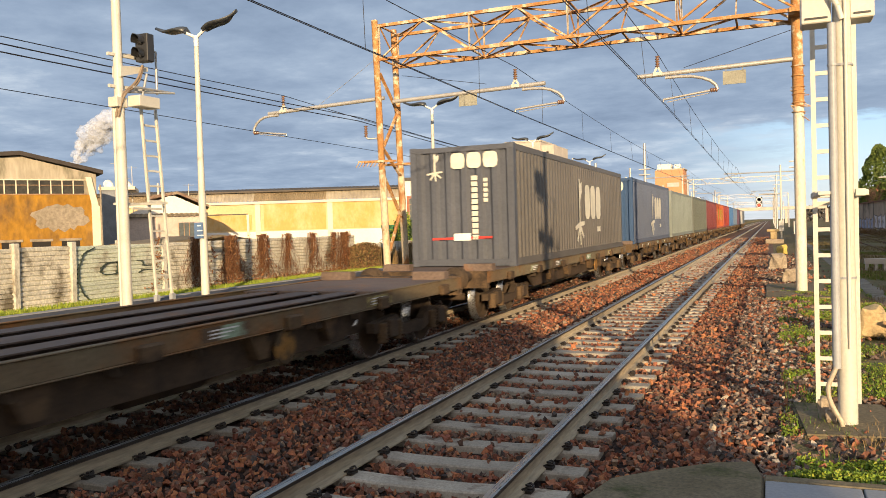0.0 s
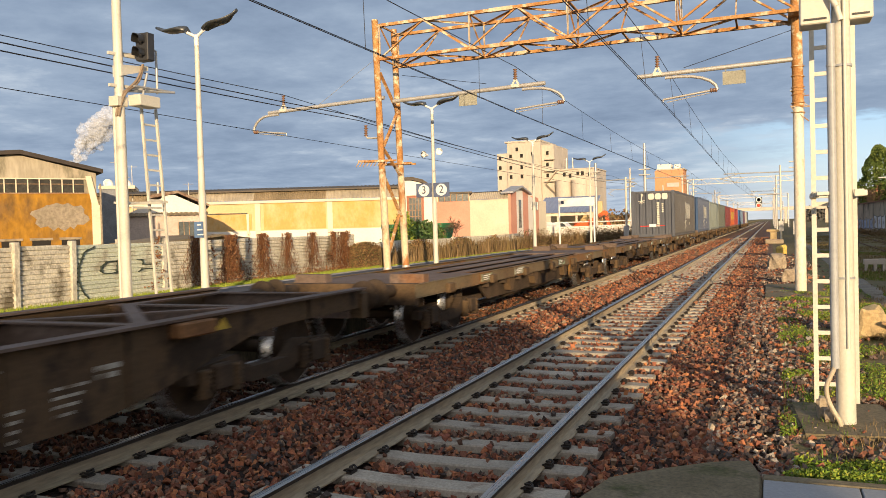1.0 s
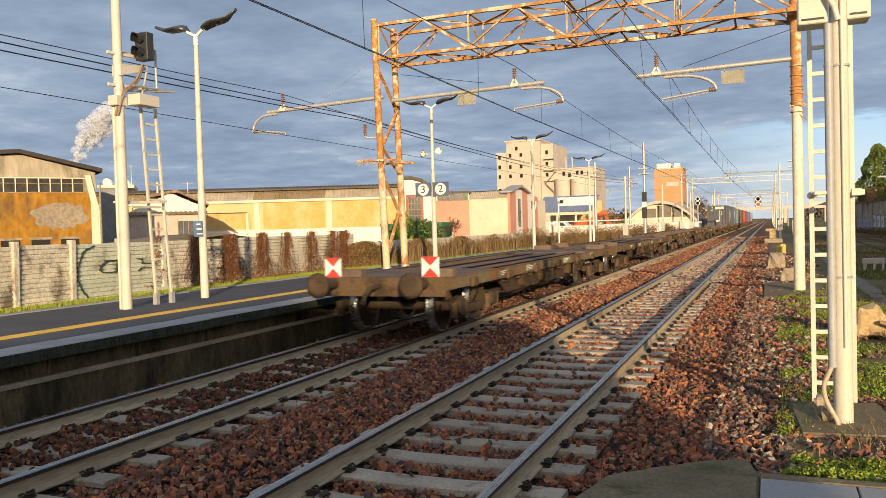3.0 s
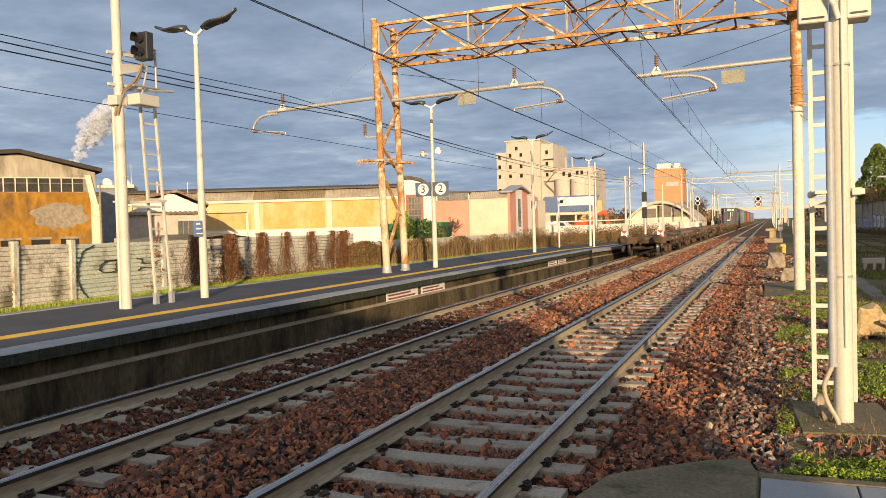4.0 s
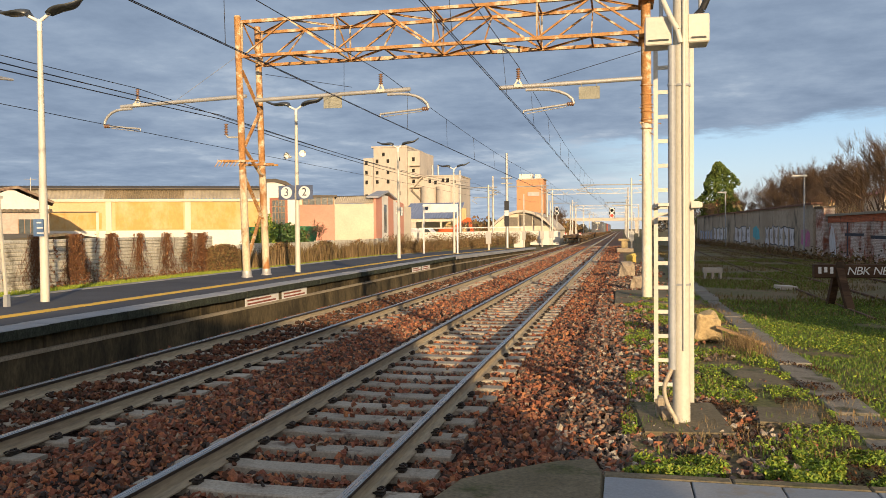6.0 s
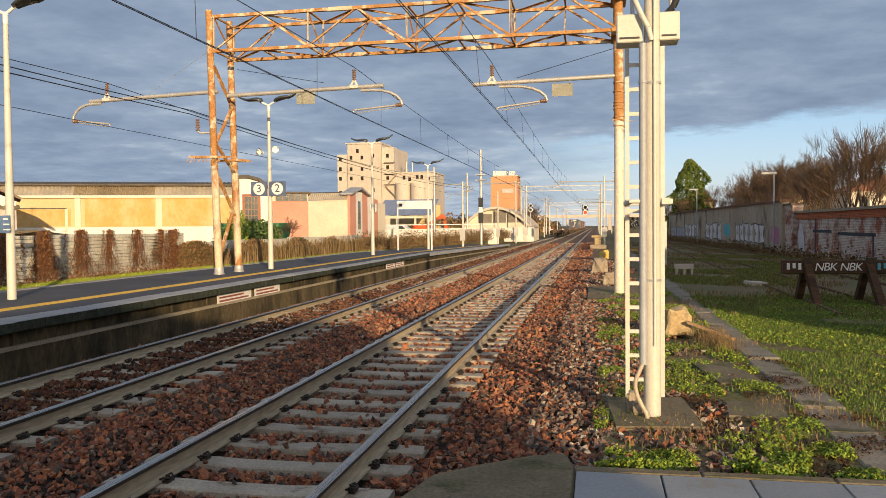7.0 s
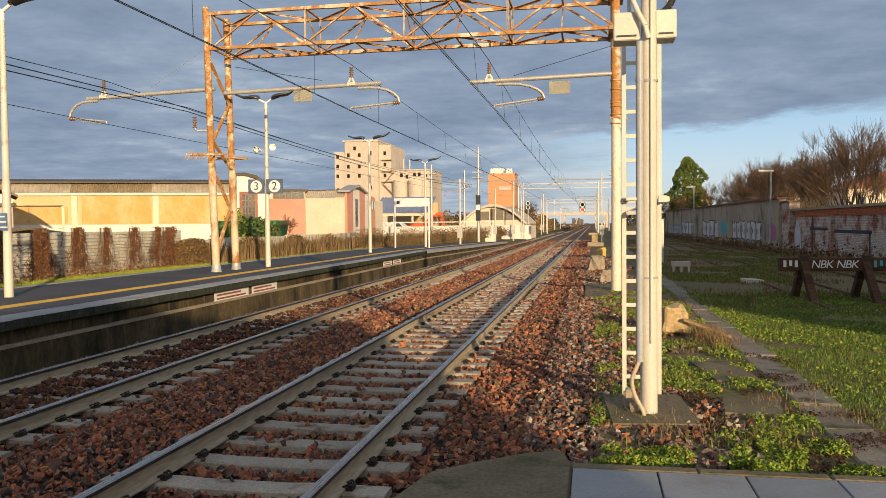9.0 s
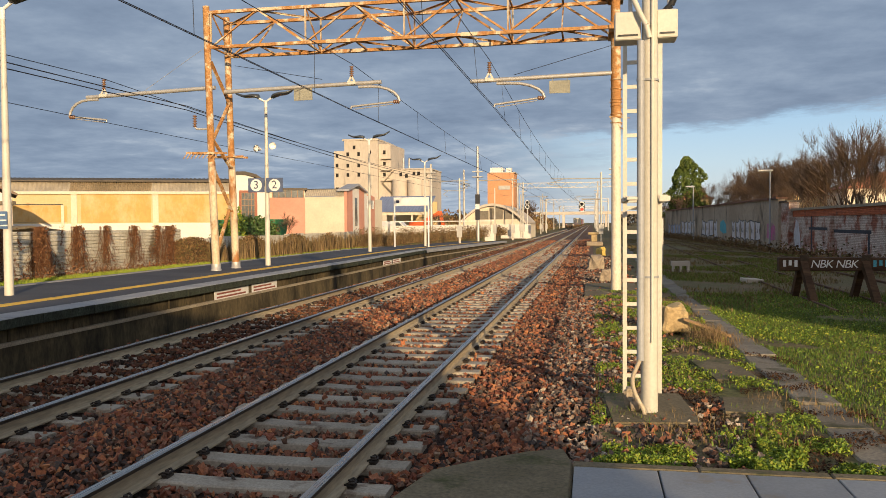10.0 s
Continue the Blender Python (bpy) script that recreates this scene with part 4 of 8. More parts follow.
def gantry():
    t = thing("overhead_line_portal", "rusty orange lattice portal spanning the tracks, paint flaking", "gantry", pose(-8.1, 21.7, 0))
    W, D, Z0, Z1 = 11.35, 1.30, 6.88, 7.87
    for k, y in enumerate((0, D)):
        bm = bmesh.new()
        tube(bm, (0.04, y, 0.45), (-0.05, y, 3.6), 0.112, 0.106, 16)
        part("leg", bm, rust_pale_m, t, "steel tube leg with peeling cream paint")
        bm = bmesh.new()
        tube(bm, (-0.05, y, 3.6), (-0.15, y, 8.05), 0.10, 0.095, 16)
        part("upper_leg", bm, rust_m, t, "rusty upper leg with paint flaking off")
        bm = bmesh.new()
        lathe(bm, [(0.155, 0), (0.155, 0.04), (0.135, 0.05), (0.133, 0.2)], pose(0.04, y, 0.47), 16)
        part("base_collar", bm, galv_m, t)
    for z0, z1, s in ((0.9, 2.3, 0), (2.2, 3.5, 1), (4.3, 5.4, 0), (5.4, 6.5, 1), (3.5, 4.3, 1)):
        bm = bmesh.new()
        a, b = (0.1, D - 0.1) if s == 0 else (D - 0.1, 0.1)
        bar(bm, (-0.02, a, z0), (-0.08, b, z1), 0.05, 0.09, up=(1, 0, 0))
        part("leg_brace", bm, rust_m, t)
    for yy in (-0.16, D + 0.16):
        bm = bmesh.new()
        bar(bm, (-0.75, yy, 3.87), (0.40, yy, 3.84), 0.04, 0.06)
        part("anti_climb_bar", bm, rust_m, t)
    for i in range(9):
        bm = bmesh.new()
        bar(bm, (-0.72 + 0.12 * i, -0.17, 3.86), (-0.82 + 0.12 * i, -0.2, 3.70), 0.02, 0.02)
        part("spike", bm, rust_m, t)
    for y in (0.1, D - 0.1):
        bm = bmesh.new()
        bar(bm, (-0.7, y, 3.86), (0.38, y, 3.86), 0.05, 0.05)
        part("anti_climb_bar", bm, rust_m, t)
    for y in (0.0, D):
        for z in (Z0, Z1):
            bm = bmesh.new()
            box(bm, -0.16, W, y - 0.048, y + 0.048, z - 0.046, z - 0.034)
            box(bm, -0.16, W, y - 0.048, y - 0.037, z - 0.034, z + 0.040)
            box(bm, -0.16, W, y + 0.037, y + 0.048, z - 0.034, z + 0.040)
            part("chord", bm, rust_m, t)
    n = 8
    w = W / n
    for y in (0.0, D):
        for i in range(n):
            x0, x1 = i * w, (i + 1) * w
            za, zb = (Z0, Z1) if i % 2 == 0 else (Z1, Z0)
            bm = bmesh.new()
            angle_bar(bm, (x0, y, za), (x1, y, zb), 0.058, 0.010, up=(0, 1, 0))
            part("diagonal", bm, rust_m, t)
            if i % 2 == 0:
                bm = bmesh.new()
                angle_bar(bm, (x0, y, Z0), (x0, y, Z1), 0.05, 0.010, up=(0, 1, 0))
                part("upright", bm, rust_pale_m, t)
    for z in (Z0, Z1):
        for i in range(n + 1):
            bm = bmesh.new()
            bar(bm, (i * w, 0, z), (i * w, D, z), 0.05, 0.04)
            part("cross_member", bm, rust_m, t)
            if i < n:
                bm = bmesh.new()
                a, b = (0, D) if i % 2 else (D, 0)
                angle_bar(bm, (i * w, a, z), ((i + 1) * w, b, z), 0.05, 0.009)
                part("plan_brace", bm, rust_m, t)
    for xx in (3.8, 7.6):
        for z in (Z0, Z1):
            for y in (0, D):
                bm = bmesh.new()
                box(bm, xx - 0.35, xx + 0.35, y - 0.055, y + 0.055, z - 0.055, z + 0.046)
                part("splice_plate", bm, rust_pale_m, t)
    for i in range(n):
        bm = bmesh.new()
        a, b = (0, D) if i % 2 else (D, 0)
        bar(bm, (i * w, a, Z0), (i * w, b, Z1), 0.035, 0.035)
        part("section_brace", bm, rust_m, t)
    bm = bmesh.new()
    tube(bm, (W, 0.62, 0 - 0.06), (W, 0.62, 4.6), 0.135, 0.125, 16)
    part("right_leg_lower", bm, flaking_cream_m, t, "cream tube leg with blistered paint")
    bm = bmesh.new()
    tube(bm, (W, 0.62, 4.6), (W - 0.02, 0.62, 8.0), 0.135, 0.125, 16)
    part("right_leg_upper", bm, rust_m, t)
    for z in (4.45, 4.6, 4.68, 4.9, 5.0, 5.08, 5.35, 5.6):
        bm = bmesh.new()
        lathe(bm, [(0.155, 0), (0.165, 0.012), (0.155, 0.025)], pose(W, 0.62, z, 3 * math.sin(z * 9), 3 * math.cos(z * 7)), 14)
        part("leg_clamp", bm, rust_m, t)
    for z in (Z0, Z1):
        bm = bmesh.new()
        box(bm, W - 0.2, W + 0.2, -0.1, D + 0.1, z - 0.06, z + 0.045)
        part("bearing_plate", bm, rust_m, t)
    r = random.Random(31)
    for k in range(7):
        bm = bmesh.new()
        a = r.uniform(0, 6.28)
        p = Vector((W + 0.15 * math.cos(a), 0.62 + 0.15 * math.sin(a), 4.42 + 0.09 * k))
        pipe(bm, [p, p + Vector((r.uniform(-.14, .14), -0.12, r.uniform(-.1, .1))), p + Vector((r.uniform(-.24, .24), -0.16, r.uniform(-.25, .05)))], 0.012, 5)
        part("barbed_strand", bm, rust_m, t)
    return t


gantry()


def insulator(bm, x, y, z0, z1):
    prof = []
    n = 5
    for i in range(n):
        a = z0 + (z1 - z0) * i / n
        prof += [(0.028, a), (0.066, a + 0.02), (0.058, a + 0.035), (0.028, a + 0.045)]
    lathe(bm, prof, pose(x, y, 0), 12)


def cantilever(x0, x1, z0, z1, xi, xh, zh, xt, zt, label, plate=None):
    t = thing("cantilever_arm", label, "catenary arm", pose(0, 22.3, 0), "overhead line arms")
    bm = bmesh.new()
    tube(bm, (x0, 0, z0), (x1, 0, z1), 0.06, n=12)
    part("tube_arm", bm, galv_m, t)
    zi = z0 + (z1 - z0) * (xi - x0) / (x1 - x0)
    bm = bmesh.new()
    bar(bm, (xi - 0.12, 0, zi), (xi, 0, zi + 0.22), 0.05, 0.05)
    bar(bm, (xi + 0.12, 0, zi), (xi, 0, zi + 0.22), 0.05, 0.05)
    box(bm, xi - 0.12, xi + 0.12, -0.08, 0.08, zi - 0.03, zi + 0.06)
    part("insulator_stand", bm, cream_m, t)
    bm = bmesh.new()
    insulator(bm, xi, 0, zi + 0.2, zi + 0.52)
    part("insulator", bm, insul_m, t, "ribbed brown insulator")
    s = 1 if xh > xi else -1
    bm = bmesh.new()
    pts = [(xi + 0.2 * s, 0, zi - 0.1), (xi + 0.55 * s, 0, zi - 0.1)]
    for k in range(6):
        f = k / 5
        pts.append((xi + 0.55 * s + (xh - xi - 0.55 * s) * math.sin(f * math.pi / 2), 0, zi - 0.1 + (zh - zi + 0.1) * (1 - math.cos(f * math.pi / 2))))
    pipe(bm, pts, 0.042, 10)
    part("drop_tube", bm, galv_m, t)
    bm = bmesh.new()
    lathe(bm, [(0.03, 0), (0.06, 0.02), (0.06, 0.05), (0.035, 0.06), (0.06, 0.08), (0.06, 0.11), (0.035, 0.12), (0.06, 0.14), (0.06, 0.17), (0.03, 0.19)],
          pose(xh, 0, zh, 0, -90 * s, 0), 10)
    part("insulator", bm, insul_m, t)
    bm = bmesh.new()
    tube(bm, (xh - 0.15 * s, 0, zh), (xt, 0, zt + 0.05), 0.03, n=8)
    tube(bm, (xt, 0, zt + 0.05), (xt, 0, zt - 0.02), 0.02, n=8)
    tube(bm, (xh - 0.2 * s, 0.05, zh - 0.06), (xt + 0.1 * s, 0.05, zt - 0.02), 0.012, n=6)
    part("registration_arm", bm, galv_m, t)
    if plate:
        bm = bmesh.new()
        box(bm, plate - 0.28, plate + 0.28, -0.01, 0.01, zi - 0.42, zi - 0.08)
        for dx in (-0.2, 0.2):
            box(bm, plate + dx - 0.01, plate + dx + 0.01, -0.01, 0.01, zi - 0.1, zi)
        part("mesh_plate", bm, mat("dull_plate", (0.30, 0.29, 0.23), rough=0.7), t, "small grey hanging plate")


cantilever(-8.0, -3.25, 5.70, 5.81, -4.12, -2.72, 5.24, -4.15, 5.09, "galvanised cantilever arm holding the wire over the platform track", -5.58)
cantilever(-8.3, -12.5, 5.84, 5.70, -11.92, -13.1, 5.12, -11.85, 4.95, "galvanised cantilever arm reaching back over the fence")
cantilever(3.2, -0.7, 5.80, 5.72, -0.17, 1.34, 5.2, -0.04, 5.01, "galvanised cantilever arm holding the wire over the near track", 1.75)


def stay_ins():
    t = thing("feeder_insulator", "brown feeder insulator on a short bracket of the portal leg", "insulator", pose(-8.2, 21.7, 4.55))
    bm = bmesh.new()
    pipe(bm, [(0, 0, 0.0), (-0.34, -0.1, 0.0), (-0.40, -0.1, 0.06)], 0.026, 8)
    part("bracket", bm, galv_m, t)
    bm = bmesh.new()
    insulator(bm, -0.40, -0.1, 0.06, 0.42)
    part("insulator", bm, insul_m, t)


stay_ins()

# ---- overhead wires ----


def wire(name, pts, r, label, sag=0.0, material=None):
    cu = bpy.data.curves.new(name, "CURVE")
    cu.dimensions, cu.bevel_depth, cu.bevel_resolution = "3D", r, 1
    full = []
    for a, b in zip(pts, pts[1:]):
        a, b = Vector(a), Vector(b)
        n = 14 if sag else 1
        for i in range(n):
            f = i / n
            full.append(a.lerp(b, f) - Vector((0, 0, sag * 4 * f * (1 - f))))
    full.append(Vector(pts[-1]))
    sp = cu.splines.new("POLY")
    sp.points.add(len(full) - 1)
    for p, c in zip(sp.points, full):
        p.co = (*c, 1)
    cu.materials.append(material or wire_m)
    return tagged(new(name, cu), label, "wire")


SPANS = [-33, 22.3, 75, 125, 175, 225, 300]


def catenary(xm, xc, zm, zc, stag):
    mess = [(xm + (stag if i % 2 else -stag) * 0.3 * (i != 1), y, zm) for i, y in enumerate(SPANS)]
    wire("messenger_wire", mess, 0.009, "dark overhead messenger wire sagging between supports", 0.36)
    cont = [(xc + (0 if i == 1 else (stag if i % 2 == 0 else -stag)), y, zc) for i, y in enumerate(SPANS)]
    wire("contact_wire", [(x - 0.02, y, z) for x, y, z in cont], 0.0075, "taut overhead contact wire above the track")
    wire("contact_wire", [(x + 0.02, y, z) for x, y, z in cont], 0.0075, "taut overhead contact wire above the track")
    for k in range(3):
        for j in range(9):
            f = (j + 0.5) / 9
            a, b, c, d = Vector(mess[k]), Vector(mess[k + 1]), Vector(cont[k]), Vector(cont[k + 1])
            p = a.lerp(b, f) - Vector((0, 0, 0.36 * 4 * f * (1 - f)))
            q = c.lerp(d, f)
            if p.z - q.z > 0.12:
                wire("dropper_wire", [p, q], 0.006, "thin dropper wire between messenger and contact wire")


catenary(-4.12, -4.15, 6.36, 5.06, 0.25)
catenary(-0.17, -0.04, 6.30, 4.98, -0.25)
wire("messenger_wire", [(-11.9, -30, 6.6), (-11.92, 22.3, 6.24), (-11.0, 75, 6.2), (-10, 130, 6.2)], 0.011, "dark overhead messenger wire behind the platform", 0.5)
wire("contact_wire", [(-12.0, -30, 4.9), (-11.87, 22.3, 4.92), (-11.2, 75, 5.0)], 0.009, "taut overhead contact wire behind the platform")
for dz in (0.0, 0.22):
    wire("feeder_wire", [(-9.1, -32, 5.45 + dz), (-8.82, 21.6, 5.1 + dz * 0.5), (-8.6, 75, 5.3 + dz)], 0.012, "dark feeder cable along the platform", 0.45)
wire("stay_wire", [(-8.35, 21.7, 6.85), (-10.6, 22.3, 5.82)], 0.006, "thin pale stay wire from the portal leg", 0.0, galv_m)
wire("stay_wire", [(-8.0, 23.0, 6.6), (-5.0, 22.3, 5.95)], 0.008, "thin stay wire to the cantilever")
wire("stay_wire", [(3.2, 22.3, 6.55), (0.5, 22.3, 5.85)], 0.008, "thin stay wire to the cantilever")

# ---- the train ----
MOVING = []
SPEED = 31.0


def bogie(w, y):
    """A two-axle bogie under a wagon at y along it."""
    for s in (-1, 1):
        bm = bmesh.new()
        prism(bm, [(y - 1.35, 0.42), (y - 1.35, 0.56), (y - 0.6, 0.62), (y - 0.35, 0.44), (y + 0.35, 0.44), (y + 0.6, 0.62), (y + 1.35, 0.56), (y + 1.35, 0.42), (y + 0.7, 0.38), (y + 0.35, 0.28), (y - 0.35, 0.28), (y - 0.7, 0.38)],
              "x", s * 0.98, s * 1.12)
        f = part("bogie_frame", bm, dirty_m, w)
        for a in (-0.9, 0.9):
            bm = bmesh.new()
            box(bm, s * 1.12, s * 1.22, y + a - 0.14, y + a + 0.14, 0.32, 0.58)
            bevel(bm, 0.02)
            part("axle_box", bm, dirty_m, f)
            for q in (-0.24, 0.24):
                bm = bmesh.new()
                lathe(bm, [(0.066 + 0.026 * (i % 2), 0.26 + 0.024 * i) for i in range(13)], pose(s * 1.13, y + a + q, 0.0), 12)
                part("spring", bm, wagon_m, f)
    for a in (-0.9, 0.9):
        for s in (-1, 1):
            bm = bmesh.new()
            lathe(bm, [(0.10, -0.08), (0.14, 0.0), (0.38, 0.02), (0.44, -0.03), (0.46, -0.03), (0.46, 0.07), (0.49, 0.08), (0.49, 0.11), (0.40, 0.11), (0.36, 0.07), (0.12, 0.08)], pose(s * 0.80, y + a, 0.46, 0, -90 * s, 0), 28)
            for f in bm.faces:
                c = f.calc_center_median()
                rr = math.hypot(c.y - y - a, c.z - 0.46)
                f.material_index = 1 if rr > 0.435 else 0
            part("wheel", bm, (dirty_m, tread_m), w)
        bm = bmesh.new()
        tube(bm, (-0.75, y + a, 0.46), (0.75, y + a, 0.46), 0.08, n=12)
        part("axle", bm, dirty_m, w)


def wagon_ends(w, L, ends=(-1, 1)):
    for e in ends:
        for s in (-1, 1):
            bm = bmesh.new()
            yb = e * (L / 2 - 0.62)
            tube(bm, (s * 0.875, yb, 0.93), (s * 0.875, yb + e * 0.5, 0.93), 0.10, n=12)
            lathe(bm, [(0.09, 0), (0.22, 0.02), (0.22, 0.06), (0.16, 0.085)], pose(s * 0.875, yb + e * 0.5, 0.93, -90 * e), 16)
            part("buffer", bm, dirty_m, w)
        bm = bmesh.new()
        box(bm, -1.25, 1.25, e * (L / 2 - 0.75) - 0.08, e * (L / 2 - 0.75) + 0.08, 0.70, 1.03)
        part("headstock", bm, wagon_m, w)
        bm = bmesh.new()
        pipe(bm, [(0, e * (L / 2 - 0.7), 0.88), (0, e * (L / 2 - 0.3), 0.86), (0, e * (L / 2 - 0.12), 0.74), (0, e * (L / 2 - 0.05), 0.6)], 0.045, 8)
        part("coupling_hook", bm, dirty_m, w)


def flat_wagon(L):
    w = thing("container_wagon", "empty brown flat container wagon with slotted rusty steel deck", "wagon", Matrix(), "train wagons")
    h = L / 2 - 0.7
    for s in (-1, 1):
        bm = bmesh.new()
        box(bm, s * 1.24, s * 1.255, -h, h, 0.815, 1.005)
        box(bm, s * 1.19, s * 1.27, -h, h, 1.005, 1.02)
        box(bm, s * 1.19, s * 1.27, -h, h, 0.80, 0.815)
        bevel(bm, 0.006)
        part("side_sill", bm, sill_m, w, "faded olive and rust side sill")
        for i in range(7):
            y = -h + (i + 0.6) * 2 * h / 7
            bm = bmesh.new()
            box(bm, s * 1.255, s * 1.34, y - 0.14, y + 0.14, 0.78, 0.95)
            bevel(bm, 0.02)
            part("stake_bracket", bm, wagon_m, w)
        for y, c in ((-h * 0.35, (0.40, 0.41, 0.33)), (h * 0.12, (0.32, 0.42, 0.30)), (h * 0.55, (0.44, 0.37, 0.15)), (-h * 0.62, (0.30, 0.31, 0.20))):
            bm = bmesh.new()
            box(bm, s * 1.255, s * 1.262, y, y + 0.75, 0.84, 0.98)
            pn = part("marking_panel", bm, mat("marking_%d" % int(c[0] * 100), c, rough=0.8, third=(0.12, 0.08, 0.05), third_at=0.5, third_scale=3), w)
            for q in range(3):
                bm = bmesh.new()
                box(bm, s * 1.262, s * 1.265, y + 0.12, y + 0.38 + 0.09 * q, 0.865 + 0.036 * q, 0.880 + 0.036 * q)
                part("lettering_bar", bm, white_m, pn)
        # dark belly between the bogies
        bm = bmesh.new()
        prism(bm, [(-h + 3.3, 0.80), (-h + 3.9, 0.44), (h - 3.9, 0.44), (h - 3.3, 0.80)], "x", s * 1.02, s * 1.06)
        part("belly_plate", bm, dirty_m, w)
        for q in (-0.62, -0.2, 0.45, 0.78):
            bm = bmesh.new()
            prism(bm, [(q * (h - 3.4) - 0.22, 0.80), (q * (h - 3.4) + 0.22, 0.80), (q * (h - 3.4) + 0.08, 0.52), (q * (h - 3.4) - 0.08, 0.52)], "x", s * 1.06, s * 1.2)
            part("gusset", bm, wagon_m, w)
        bm = bmesh.new()
        lathe(bm, [(0.15, 0.0), (0.19, -0.02), (0.21, 0.0), (0.19, 0.02)], pose(s * 1.24, h * 0.30, 0.60, 0, 90, 0), 20)
        for q in range(4):
            c, d = 0.17 * math.cos(q * math.pi / 4), 0.17 * math.sin(q * math.pi / 4)
            tube(bm, (s * 1.24, h * 0.30 - c, 0.60 - d), (s * 1.24, h * 0.30 + c, 0.60 + d), 0.014, n=6)
        tube(bm, (s * 1.05, h * 0.30, 0.60), (s * 1.27, h * 0.30, 0.60), 0.03, n=8)
        part("hand_wheel", bm, mat("ochre_paint", (0.28, 0.15, 0.045), rough=0.8, third=(0.07, 0.05, 0.03), third_at=0.5, third_scale=5), w)
    for x0, x1 in ((-0.83, -0.51), (-0.21, 0.21), (0.51, 0.83)):
        bm = bmesh.new()
        box(bm, x0, x1, -h + 3.0, h - 3.0, 0.985, 1.0)
        box(bm, (x0 + x1) / 2 - 0.05, (x0 + x1) / 2 + 0.05, -h + 3.0, h - 3.0, 0.66, 0.985)
        part("deck_strip", bm, deck_m, w)
    for i in range(9):
        y = (i - 4) * (h - 3.1) / 4.5
        bm = bmesh.new()
        box(bm, -1.2, 1.2, y - 0.05, y + 0.05, 0.70, 0.86)
        part("cross_bearer", bm, dirty_m, w)
    for e in (-1, 1):
        bm = bmesh.new()
        a, b = sorted((e * (h - 3.02), e * h))
        box(bm, -1.13, 1.13, a, b, 0.95, 1.01)
        part("deck_plate", bm, deck_m, w)
        bm = bmesh.new()
        box(bm, -1.2, -0.6, e * (h - 0.55) - 0.1, e * (h - 0.55) + 0.1, 1.01, 1.15)
        box(bm, 0.6, 1.2, e * (h - 0.55) - 0.1, e * (h - 0.55) + 0.1, 1.01, 1.15)
        part("container_stop", bm, deck_m, w)
        bogie(w, e * (h - 1.75))
    bm = bmesh.new()
    box(bm, -0.3, 0.3, -h + 3.2, h - 3.2, 0.42, 0.62)
    part("underframe", bm, dirty_m, w)
    for y in (-1.6, 0.9):
        bm = bmesh.new()
        lathe(bm, [(0.15, -0.6), (0.2, -0.55), (0.2, 0.55), (0.15, 0.6)], pose(0.75, y, 0.5, 90), 14)
        part("air_tank", bm, dirty_m, w)
    for s in (-1, 1):
        bm = bmesh.new()
        bar(bm, (s * 0.9, -h + 3.2, 0.5), (s * 0.9, h - 3.2, 0.5), 0.06, 0.1)
        part("truss_bar", bm, dirty_m, w)
    wagon_ends(w, L)
    return w


